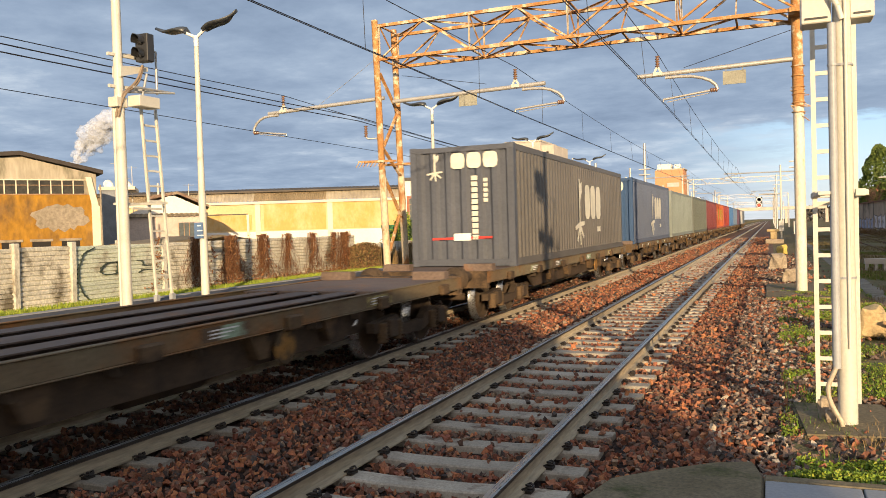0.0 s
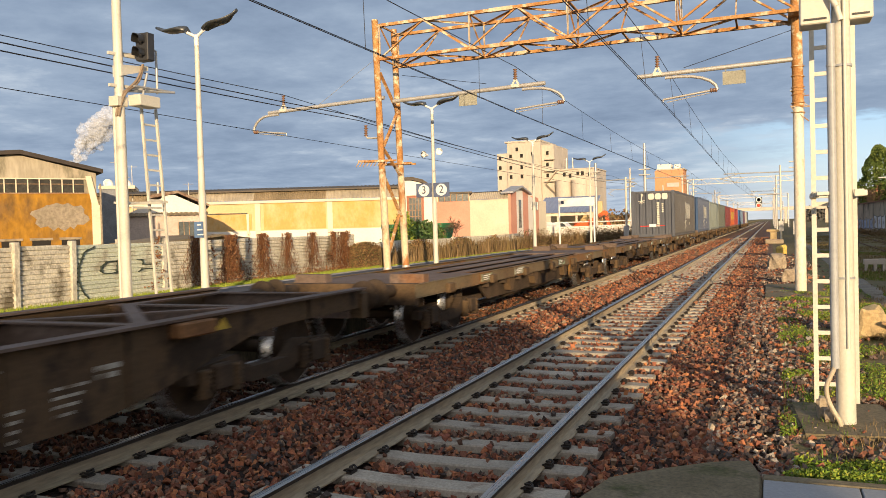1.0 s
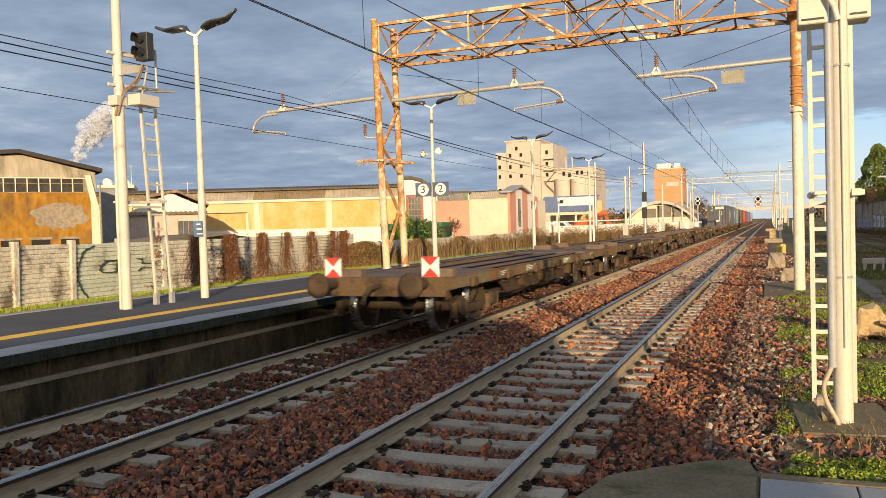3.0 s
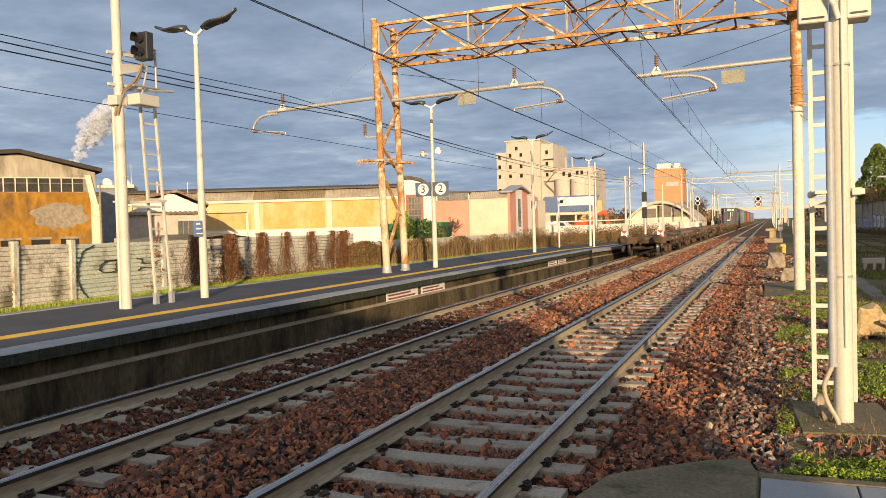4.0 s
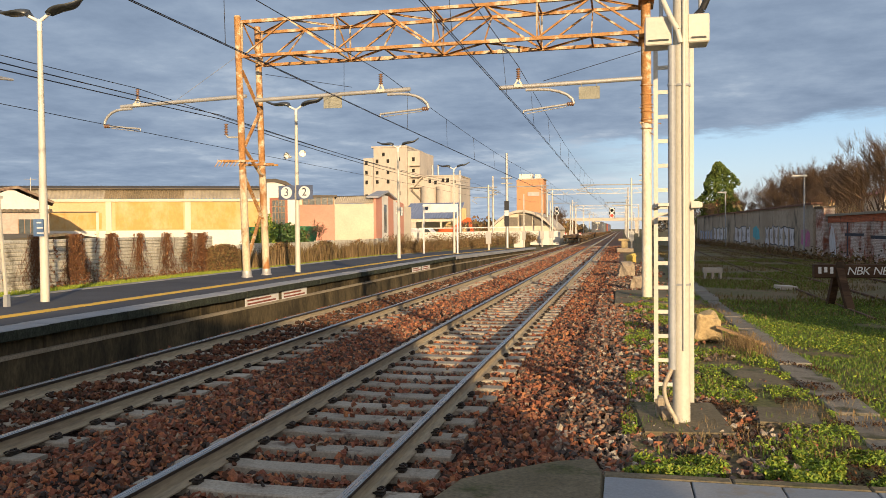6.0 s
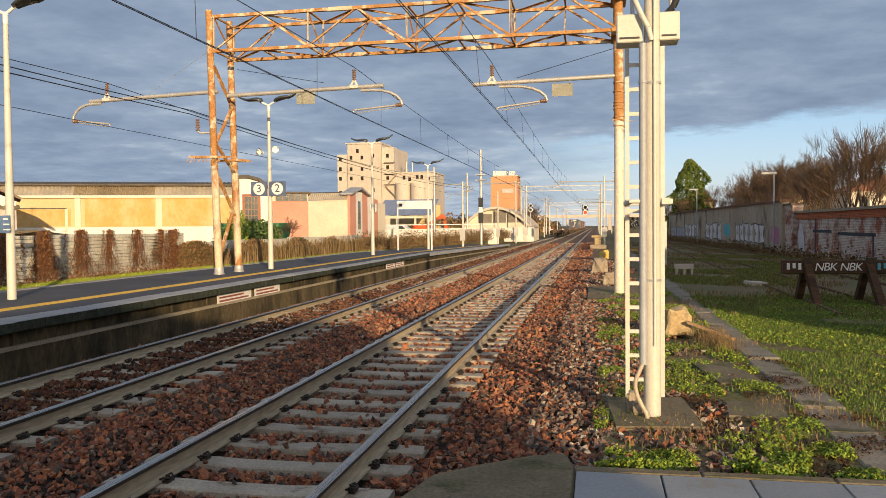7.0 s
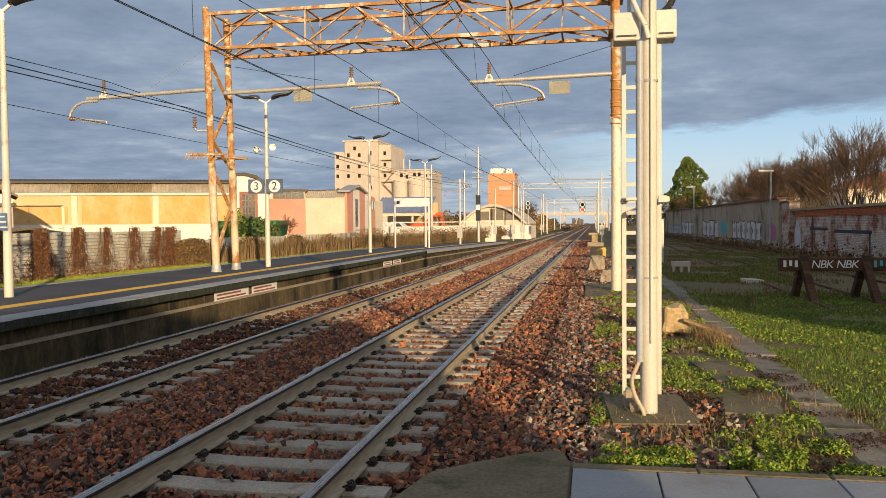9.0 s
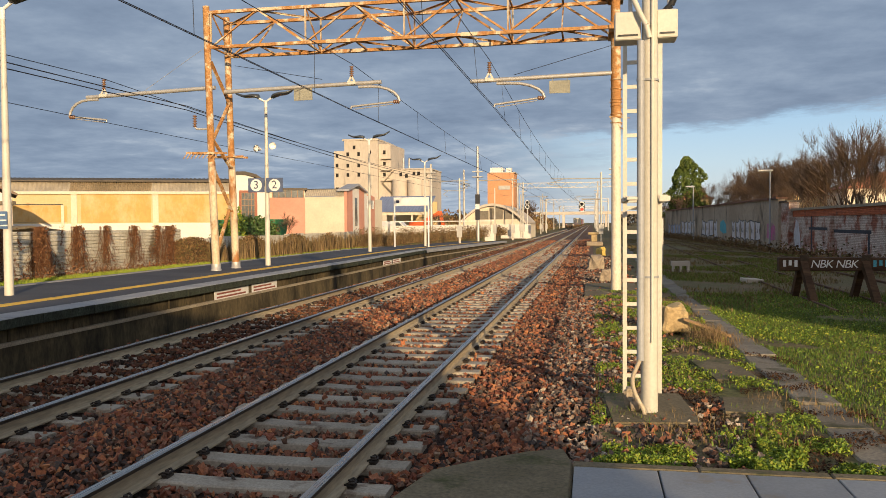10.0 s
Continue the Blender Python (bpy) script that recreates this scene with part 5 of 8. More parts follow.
def fish_wagon():
    """One half of an articulated skeletal wagon with fish-belly side beams."""
    w = thing("skeletal_wagon", "brown skeletal container wagon with deep fish-belly side beams", "wagon", Matrix(), "train wagons")
    h = 6.35
    for s in (-1, 1):
        bm = bmesh.new()
        prism(bm, [(-h, 1.08), (-h, 0.84), (-5.1, 0.82), (-3.1, 0.36), (1.7, 0.36), (2.5, 0.48), (3.9, 0.80), (4.6, 0.84), (h, 0.84), (h, 1.08)], "x", s * 1.17, s * 1.20)
        part("side_beam", bm, wagon_m, w, "deep fish-belly side beam with white stencils")
        bm = bmesh.new()
        box(bm, s * 1.10, s * 1.28, -h, h, 1.08, 1.105)
        part("top_flange", bm, deck_m, w)
        r = random.Random(3)
        for k in range(13):
            y = -3.3 + k * 0.42
            ww, hh, z = r.uniform(0.12, 0.4), r.choice((0.03, 0.05, 0.09)), r.uniform(0.5, 0.98)
            bm = bmesh.new()
            for q in range(r.choice((1, 2, 3, 4))):
                box(bm, s * 1.201, s * 1.205, y, y + ww * (1 - 0.15 * q), z - 0.07 * q, z - 0.07 * q + hh * 0.5)
            part("stencil", bm, mat("stencil_white", (0.5, 0.47, 0.40), rough=0.8, third=(0.12, 0.08, 0.05), third_at=0.55, third_scale=4), w)
        for y in (-h * 0.45, 0.1, h * 0.45):
            bm = bmesh.new()
            box(bm, s * 1.20, s * 1.36, y - 0.25, y + 0.25, 0.93, 1.07)
            bevel(bm, 0.015)
            part("twist_lock_bracket", bm, mat("rusty_bracket", (0.26, 0.13, 0.055), (0.17, 0.085, 0.04), scale=5, rough=0.8, fine_amt=0.3), w)
        for y in (-5.3, -2.2, -0.9, 0.9, 2.1, 5.0):
            bm = bmesh.new()
            box(bm, s * 1.20, s * 1.225, y - 0.012, y + 0.012, 0.86 if abs(y) > 3 else 0.4, 1.08)
            part("web_stiffener", bm, wagon_m, w)
        bm = bmesh.new()
        prism(bm, [(h - 3.1, 0.92), (h - 2.85, 0.92), (h - 2.95, 1.04)], "x", s * 1.2, s * 1.206)
        part("warning_triangle", bm, mat("marking_yellow", (0.6, 0.40, 0.05), rough=0.7), w)
    for i in range(8):
        y = -h + 0.3 + i * (2 * h - 0.6) / 7
        bm = bmesh.new()
        box(bm, -1.17, 1.17, y - 0.07, y + 0.07, 1.04, 1.06)
        box(bm, -1.17, 1.17, y - 0.01, y + 0.01, 0.72, 1.04)
        part("cross_member", bm, deck_m, w)
    for x in (-0.35, 0.35):
        bm = bmesh.new()
        for k in range(7):
            y0 = -h + 0.3 + k * (2 * h - 0.6) / 7
            y1 = y0 + (2 * h - 0.6) / 7
            bar(bm, (x * 2.6, y0, 1.05), (-x * 2.6 if k % 2 else x * 2.6, y1, 1.05), 0.15, 0.02)
        part("plan_brace", bm, deck_m, w)
    bm = bmesh.new()
    box(bm, -0.25, 0.25, -h, h, 0.62, 0.86)
    part("centre_sill", bm, dirty_m, w)
    return w


def place(ob, y, z=T2Z):
    ob.matrix_basis = pose(T2X, y, z)
    MOVING.append((ob, y, z, 0))
    return ob


def container_mats(name, c):
    return mat("container_" + name, c, tuple(0.78 * k for k in c), scale=0.5, rough=0.55, fine=18, fine_amt=0.16, bump=0.05,
               third=tuple(0.6 * k + 0.03 for k in c), third_at=0.62, third_scale=1.3)


def corrugated(bm, length, h, depth, pitch, along, at, z0, flip=1):
    """A trapezoid-ribbed steel sheet standing along an axis."""
    n = int(length / pitch)
    p = length / n
    pts = []
    for i in range(n):
        a = -length / 2 + i * p
        pts += [(a, 0), (a + 0.32 * p, 0), (a + 0.5 * p, depth), (a + 0.82 * p, depth)]
    pts.append((length / 2, 0))
    V = []
    for u, d in pts:
        for z in (z0, z0 + h):
            V.append(bm.verts.new((at - flip * d, u, z) if along == "y" else (u, at - flip * d, z)))
    for i in range(len(pts) - 1):
        bm.faces.new((V[2 * i], V[2 * i + 2], V[2 * i + 3], V[2 * i + 1]))


cream_print = mat("cream_print", (0.72, 0.68, 0.56), rough=0.6, fine_amt=0.1, bump=0)


def emblem(bm, put, u, v, s):
    """A plain star-and-mast shape with three blocks, in a wall's own (u, v)."""
    def quad(*c):
        bm.faces.new([bm.verts.new(put(u + s * a, v + s * b)) for a, b in c])
    quad((-0.05, 0.1), (0.05, 0.1), (0.05, 1.0), (-0.05, 1.0))
    quad((0.05, 0.55), (0.22, 0.75), (0.22, 0.95), (0.05, 0.9))
    for k in range(5):
        a = math.pi * (0.02 - 0.24 * k) if k else 0.05
        c, d = math.cos(a), math.sin(a)
        quad((0.0 - d * 0.05, 0.1 + c * 0.05), (0.0 + d * 0.05, 0.1 - c * 0.05), (0.42 * c + d * 0.04, 0.1 + 0.42 * d - c * 0.04), (0.42 * c - d * 0.04, 0.1 + 0.42 * d + c * 0.04))


def block_letters(bm, put, u, v, w, h):
    """Three bold abstract blocks, the outline of a wordmark without letters."""
    for k in range(3):
        a = u + k * w * 1.12
        n = 10
        pts = []
        for i in range(n):
            t = 2 * math.pi * i / n
            c, s = math.cos(t), math.sin(t)
            pts.append((a + w / 2 + 0.5 * w * math.copysign(abs(c) ** 0.55, c), v + h / 2 + 0.5 * h * math.copysign(abs(s) ** 0.55, s)))
        bm.faces.new([bm.verts.new(put(*p)) for p in pts])


def container(name_col, side, end, L, H=2.68, logo=True, label=""):
    W = 2.44
    t = thing("shipping_container", label, "container", Matrix(), "train containers")
    ms, me_ = container_mats(name_col + "_side", side), container_mats(name_col + "_end", end)
    for s in (-1, 1):
        bm = bmesh.new()
        corrugated(bm, L - 0.3, H - 0.3, 0.045, 0.28, "y", s * (W / 2 - 0.005), 0.17, s)
        part("side_panel", bm, ms, t)
        bm = bmesh.new()
        box(bm, s * (W / 2 - 0.08), s * W / 2, -L / 2 + 0.1, L / 2 - 0.1, 0.02, 0.18)
        part("bottom_rail", bm, ms, t)
        bm = bmesh.new()
        box(bm, s * (W / 2 - 0.06), s * W / 2, -L / 2 + 0.1, L / 2 - 0.1, H - 0.15, H - 0.02)
        part("top_rail", bm, ms, t)
        if logo:
            bm = bmesh.new()
            x = s * (W / 2 + 0.004)

            def put(u, v):
                return (x, s * u, v)
            emblem(bm, put, -0.35, 0.72, 1.45)
            block_letters(bm, put, 0.35, 1.0, 0.72, 1.05)
            bm.faces.new([bm.verts.new(put(*c)) for c in ((2.1, 0.62), (2.6, 0.62), (2.6, 0.78), (2.1, 0.78))])
            part("wordmark_blocks", bm, cream_print, t, "cream emblem and bold blocks")
    for e in (-1, 1):
        bm = bmesh.new()
        corrugated(bm, W - 0.28, H - 0.3, 0.06, 0.31, "x", e * (L / 2 - 0.02), 0.17, e)
        part("end_panel", bm, me_, t)
        bm = bmesh.new()
        box(bm, -W / 2 + 0.1, W / 2 - 0.1, e * L / 2 - 0.08 * (e > 0), e * L / 2 + 0.08 * (e < 0), 0.02, 0.17)
        box(bm, -W / 2 + 0.1, W / 2 - 0.1, e * L / 2 - 0.08 * (e > 0), e * L / 2 + 0.08 * (e < 0), H - 0.13, H - 0.02)
        part("end_rail", bm, me_, t)
        for s in (-1, 1):
            bm = bmesh.new()
            x0, x1 = sorted((s * W / 2, s * (W / 2 - 0.15)))
            y0, y1 = sorted((e * L / 2, e * (L / 2 - 0.16)))
            box(bm, x0, x1, y0, y1, 0.1, H - 0.1)
            part("corner_post", bm, me_, t)
            for z in (0.0, H - 0.118):
                bm = bmesh.new()
                box(bm, x0 - 0.004, x1 + 0.004, y0 - 0.004, y1 + 0.004, z, z + 0.118)
                bevel(bm, 0.012)
                part("corner_casting", bm, me_, t)
        if logo:
            bm = bmesh.new()

            def put2(u, v):
                return (-e * u, e * (L / 2 + 0.003), v)
            emblem(bm, put2, -0.62, H - 0.62, 0.46)
            block_letters(bm, put2, -0.24, H - 0.52, 0.34, 0.36)
            for k in range(11):
                bm.faces.new([bm.verts.new(put2(*c)) for c in ((0.24, H - 0.78 - 0.13 * k), (0.38, H - 0.78 - 0.13 * k), (0.38, H - 0.68 - 0.13 * k), (0.24, H - 0.68 - 0.13 * k))])
            for k in range(5):
                bm.faces.new([bm.verts.new(put2(*c)) for c in ((0.52, H - 0.82 - 0.11 * k), (0.62, H - 0.82 - 0.11 * k), (0.62, H - 0.74 - 0.11 * k), (0.52, H - 0.74 - 0.11 * k))])
            part("wordmark_blocks", bm, cream_print, t, "cream emblem and small lettering bars")
            bm = bmesh.new()
            bm.faces.new([bm.verts.new(put2(*c)) for c in ((-0.72, 0.60), (0.70, 0.62), (0.70, 0.67), (-0.72, 0.65))])
            part("red_stripe", bm, mat("red_print", (0.62, 0.06, 0.05), rough=0.6), t, "thin red stripe")
            bm = bmesh.new()
            bm.faces.new([bm.verts.new((-e * u, e * (L / 2 + 0.006), v)) for u, v in ((-0.2, 0.58), (0.2, 0.58), (0.2, 0.74), (-0.2, 0.74))])
            part("stripe_label", bm, white_m, t)
    bm = bmesh.new()
    corrugated(bm, L - 0.3, W - 0.2, 0.03, 0.35, "y", 0, 0)
    for v in bm.verts:
        x, z = v.co.x, v.co.z
        v.co.x, v.co.z = z - (W - 0.2) / 2, H - 0.045 + x
    part("roof", bm, ms, t)
    bm = bmesh.new()
    box(bm, -W / 2 + 0.05, W / 2 - 0.05, -L / 2 + 0.1, L / 2 - 0.1, 0.08, 0.16)
    part("container_floor", bm, me_, t)
    return t


def make_train():
    lens = {}
    spans = [(-81, -64.8), (-64.8, -47.6), (-20.3, -3.1), (-3.1, 14.0), (14.0, 31.3), (31.3, 45.9)] + [(45.9 + 13.4 * i, 59.3 + 13.4 * i) for i in range(10)]
    for k, (a, b) in enumerate(spans):
        L = round(b - a, 1)
        L = min((16.2, 17.2, 14.6, 13.4), key=lambda v: abs(v - L))
        if L not in lens:
            lens[L] = flat_wagon(L)
            place(lens[L], (a + b) / 2)
        else:
            ob = copy_thing(lens[L], pose(T2X, (a + b) / 2, T2Z))
            if b > 14.5:
                ob["label"] = "brown flat container wagon carrying a container"
            MOVING.append((ob, (a + b) / 2, T2Z, 0))
    f = fish_wagon()
    bogie(f, 4.3)
    wagon_ends(f, 14.2, (1,))
    place(f, -27.6)
    g = copy_thing(f, pose(T2X, -40.2, T2Z, 0, 0, 180))
    MOVING.append((g, -40.2, T2Z, 180))
    bogie(f, -6.3)
    # tail plates on the last wagon
    t = thing("tail_plates", "pair of red and white tail plates on the last wagon", "tail marker", Matrix())
    for s in (-1, 1):
        bm = bmesh.new()
        box(bm, s * 0.95 - 0.16, s * 0.95 + 0.16, -0.01, 0.01, 0.05, 0.40)
        p = part("plate", bm, white_m, t)
        bm = bmesh.new()
        prism(bm, [(s * 0.95 - 0.16, 0.40), (s * 0.95 + 0.16, 0.40), (s * 0.95, 0.24)], "y", -0.016, -0.010)
        prism(bm, [(s * 0.95 - 0.16, 0.05), (s * 0.95 + 0.16, 0.05), (s * 0.95, 0.21)], "y", -0.016, -0.010)
        part("red_triangles", bm, mat("red_print", (0.62, 0.06, 0.05)), p)
        bm = bmesh.new()
        tube(bm, (s * 0.95, 0.02, -0.1), (s * 0.95, 0.02, 0.3), 0.015, n=6)
        part("stem", bm, dirty_m, p)
    place(t, -80.25, T2Z + 0.98)
    rows = [("grey", (0.125, 0.115, 0.105), (0.085, 0.092, 0.112), 16.75, 13.35, True, "dark grey shipping container with cream emblem blocks"),
            ("navy", (0.115, 0.135, 0.19), (0.03, 0.075, 0.17), 32.7, 12.25, True, "blue-grey shipping container with a blue end"),
            ("sage", (0.24, 0.27, 0.24), (0.22, 0.25, 0.23), 46.3, 12.6, False, "pale grey-green ribbed steel shipping container"),
            ("olive", (0.13, 0.14, 0.11), (0.13, 0.14, 0.12), 59.7, 12.6, False, "olive-grey ribbed steel shipping container"),
            ("maroon", (0.20, 0.045, 0.04), (0.16, 0.04, 0.04), 73.1, 12.6, False, "maroon ribbed steel shipping container"),
            ("orange", (0.50, 0.11, 0.03), (0.42, 0.09, 0.03), 86.5, 12.6, False, "orange-red shipping container with yellow patches"),
            ("red", (0.34, 0.05, 0.035), (0.3, 0.05, 0.04), 99.9, 12.6, False, "red ribbed steel shipping container"),
            ("blue", (0.07, 0.17, 0.36), (0.07, 0.15, 0.3), 113.3, 12.6, False, "mid-blue ribbed steel shipping container"),
            ("steel", (0.16, 0.22, 0.30), (0.15, 0.2, 0.28), 126.7, 12.6, False, "steel-blue ribbed steel shipping container"),
            ("plum", (0.13, 0.06, 0.09), (0.13, 0.06, 0.09), 140.1, 12.6, False, "dark plum ribbed steel shipping container"),
            ("white", (0.5, 0.48, 0.44), (0.5, 0.48, 0.44), 153.5, 12.6, False, "off-white ribbed steel shipping container"),
            ("slate", (0.10, 0.12, 0.15), (0.10, 0.12, 0.15), 166.9, 12.6, False, "slate-grey ribbed steel shipping container")]
    for n, c, e, y, L, logo, label in rows:
        ob = container(n, c, e, L, 2.68 if logo else 2.6, logo, label)
        if n == "orange":
            for s in (-1, 1):
                for q in (-3.5, 0, 3.2):
                    bm = bmesh.new()
                    box(bm, s * 1.222, s * 1.226, q - 0.9, q + 0.9, 0.9, 2.0)
                    part("yellow_patch", bm, mat("marking_yellow", (0.6, 0.40, 0.05), rough=0.7), ob)
        place(ob, y + L / 2, T2Z + 1.01)


make_train()

# ---- fence and vegetation behind the platform ----
fence_m = mat("lichened_concrete_fence", (0.64, 0.60, 0.50), (0.52, 0.48, 0.39), scale=1.2, rough=0.9, fine=20, fine_amt=0.3, bump=0.3, bump_dist=0.01,
              third=(0.20, 0.17, 0.12), third_at=0.6, third_scale=1.6, spread=0.08, stretch=(1, 1, 0.6))
vine_m = mat("dry_creeper", (0.16, 0.075, 0.036), (0.22, 0.11, 0.05), scale=3, rough=0.9, fine=20, fine_amt=0.3, bump=0,
             island=[(0.17, 0.07, 0.034), (0.25, 0.11, 0.05), (0.11, 0.055, 0.032), (0.29, 0.15, 0.07)])
grass_m = mat("fresh_grass", (0.10, 0.17, 0.016), (0.14, 0.20, 0.022), scale=1.5, rough=0.7, fine=12, fine_amt=0.25, bump=0, island=[(0.08, 0.165, 0.012), (0.12, 0.21, 0.016), (0.17, 0.21, 0.024), (0.07, 0.12, 0.012), (0.15, 0.12, 0.035), (0.05, 0.09, 0.01)])
dry_m = mat("dry_grass", (0.26, 0.18, 0.09), (0.20, 0.13, 0.07), scale=1.5, rough=0.8, fine=12, fine_amt=0.25, bump=0, island=[(0.28, 0.19, 0.10), (0.19, 0.12, 0.06), (0.24, 0.17, 0.07), (0.14, 0.10, 0.05)])
hedge_m = mat("winter_hedge", (0.13, 0.105, 0.045), (0.18, 0.13, 0.06), scale=1.5, rough=0.85, fine=12, fine_amt=0.3, bump=0, island=[(0.20, 0.105, 0.05), (0.25, 0.15, 0.07), (0.14, 0.12, 0.045), (0.28, 0.18, 0.085), (0.12, 0.065, 0.035), (0.09, 0.055, 0.03)])
bush_m = mat("evergreen_leaf", (0.05, 0.10, 0.02), (0.07, 0.12, 0.025), scale=1.5, rough=0.6, fine=12, fine_amt=0.3, bump=0, island=[(0.045, 0.10, 0.02), (0.075, 0.13, 0.03), (0.035, 0.07, 0.015), (0.09, 0.14, 0.03)])
twig_m = mat("bare_twigs", (0.21, 0.14, 0.09), (0.14, 0.095, 0.062), scale=3, rough=0.9, fine=20, fine_amt=0.3, bump=0)
bark_m = mat("grey_brown_bark", (0.12, 0.088, 0.064), (0.08, 0.06, 0.045), scale=3, rough=0.95, fine=25, fine_amt=0.35, bump=0.5)


def make_fence():
    f = tagged(new("boundary_fence"), "weathered ribbed concrete panel fence with posts behind the platform", "fence", "", "structure")
    X, P = -11.0, 1.37
    bm = bmesh.new()
    n = 13
    pts = []
    for i in range(n):
        z = 1.25 * i / n
        pts += [(0.0, z), (0.03, z + 0.015), (0.03, z + 0.062), (0.0, z + 0.078)]
    pts.append((0.0, 1.25))
    pts += [(-0.05, 1.25), (-0.05, 0)]
    prism(bm, pts, "y", 0.0, P - 0.1)
    panel = finish(bm, "fence_panel", fence_m)
    green = panel.copy()
    green.materials.clear()
    green.materials.append(mat("pale_green_concrete", (0.50, 0.54, 0.44), (0.56, 0.57, 0.47), scale=1.0, rough=0.88, fine=20, fine_amt=0.25, bump=0.3, third=(0.34, 0.32, 0.25), third_at=0.6, third_scale=2.0))
    bm = bmesh.new()
    box(bm, -0.07, 0.07, -0.065, 0.065, -0.2, 1.33)
    bevel(bm, 0.012)
    post = finish(bm, "fence_post", fence_m)
    r = random.Random(5)
    for i in range(-6, 10):
        y = 11.38 + P * i
        piece("fence_post", post, f, pose(X, y, 0.43, r.uniform(-1, 1), r.uniform(-1, 1)))
        piece("fence_panel", green if i in (1, 2) else panel, f, pose(X, y + 0.05, 0.42 + r.uniform(-.015, .015)))
    # lower wall further on
    for i in range(9):
        bm = bmesh.new()
        box(bm, X - 0.06, X + 0.04, 25.2 + 2.3 * i, 27.44 + 2.3 * i, 0.3, 1.35 + r.uniform(-.04, .04))
        part("wall_slab", bm, fence_m, f)
    # graffiti strokes on the panels
    def stroke(pts, w=0.05):
        bm = bmesh.new()
        for a, b in zip(pts, pts[1:]):
            bar(bm, (X + 0.03, a[0], a[1]), (X + 0.03, b[0], b[1]), 0.016, w * 1.5, up=(1, 0, 0))
        part("graffiti_stroke", bm, mat("spray_black", (0.05, 0.065, 0.055), rough=0.8), f)
    stroke([(14.0, 1.28), (13.7, 1.27), (13.55, 1.2), (13.48, 1.1), (13.55, 1.03), (13.8, 1.01), (13.98, 1.04)])
    stroke([(13.95, 1.02), (14.0, 1.3)])
    stroke([(14.6, 1.28), (14.75, 1.27), (14.78, 1.16), (15.2, 1.15)], 0.05)
    stroke([(14.62, 1.0), (14.75, 1.06), (15.2, 1.04)], 0.05)
    stroke([(13.35, 1.62), (13.05, 1.5), (12.9, 1.2), (12.88, 0.9), (13.0, 0.65), (13.15, 0.5)], 0.04)
    # creeper in hanging bunches over the posts, joined along the foot
    P3 = []
    for y0, w, n_ in ((16.6, 0.08, 160), (18.0, 0.20, 620), (19.5, 0.17, 480), (20.75, 0.10, 300), (22.2, 0.14, 300), (23.4, 0.20, 520), (24.3, 0.24, 700), (15.2, 0.06, 160), (17.2, 0.05, 70), (18.8, 0.05, 70)):
        z = 0.45 + 1.35 * RNG.beta(1.2, 1.0, n_)
        low = 1 - (z - 0.45) / 1.35
        yy = y0 + RNG.normal(0, 1, n_) * w * (0.28 + 2.4 * low ** 2.2) + 0.07 * np.sin(z * 7 + y0 * 5) + 0.12 * low * np.sin(z * 13 + y0)
        P3.append(np.stack([X + 0.05 + RNG.uniform(0, 0.12, n_), yy, z], 1))
    n_ = 1900
    yy = RNG.uniform(16.4, 24.8, n_)
    P3.append(np.stack([X + 0.06 + RNG.uniform(0, 0.14, n_), yy, 0.45 + np.abs(RNG.normal(0, 0.11, n_))], 1))
    leaves("dry_creeper", np.concatenate(P3), 0.030, vine_m, "brown leafless creeper hanging over the concrete fence", "creeper")
    # its stems
    V, F = [], []
    for k in range(620):
        y0 = random.choice((16.6, 18.0, 18.0, 18.0, 19.5, 19.5, 20.75, 22.2, 23.6, 24.2, 24.2)) + random.gauss(0, 0.12)
        p = Vector((X + 0.06, y0, 1.78))
        for q in range(6):
            b = p + Vector((random.uniform(-.02, .03), random.gauss(0, 0.05 + 0.13 * (1.8 - p.z)), -random.uniform(0.12, 0.26)))
            i = len(V)
            V += [p + Vector((0, -0.009, 0)), p + Vector((0, 0.009, 0)), b + Vector((0.008, 0.004, 0)), b + Vector((0.008, -0.004, 0))]
            F.append((i, i + 1, i + 2, i + 3))
            p = b
            if p.z < 0.5:
                break
    raw("creeper_stems", [tuple(v) for v in V], F, vine_m, "thin tangled brown creeper stems on the fence", "creeper")
    # hedges and growth past the fence
    P3 = []
    n_ = 30000
    y = 24.5 + 19.5 * RNG.beta(0.7, 1.9, n_)
    P3.append(np.stack([X + 0.05 + RNG.uniform(0, 0.35, n_), y, 0.45 + 0.9 * RNG.beta(1.2, 1.3, n_) * (0.75 + 0.3 * np.sin(y * 1.3))], 1))
    n_ = 52000
    y = RNG.uniform(42, 130, n_)
    P3.append(np.stack([-10.6 + 0.02 * (y - 44) + RNG.uniform(-0.8, 0.8, n_), y, 0.2 + 1.35 * RNG.beta(1.3, 1.3, n_) * (0.8 + 0.25 * np.sin(y * 0.7))], 1))
    leaves("hedge", np.concatenate(P3), 0.044, hedge_m, "tangled brown winter hedge along the railway boundary", "hedge")
    n_ = 9000
    y = RNG.uniform(26, 75, n_)
    blades("dry_stalks", X + 0.35 + 0.02 * np.maximum(0, y - 44) + RNG.uniform(-0.2, 0.5, n_), y, np.full(n_, 0.42) - 0.008 * np.maximum(0, y - 44), 0.75, 0.022, dry_m, "upright dry stalks along the hedge", 0.3)
    # grass strip at the foot
    n_ = 42000
    y = RNG.uniform(6, 45, n_)
    x = RNG.uniform(-10.9, -9.98, n_)
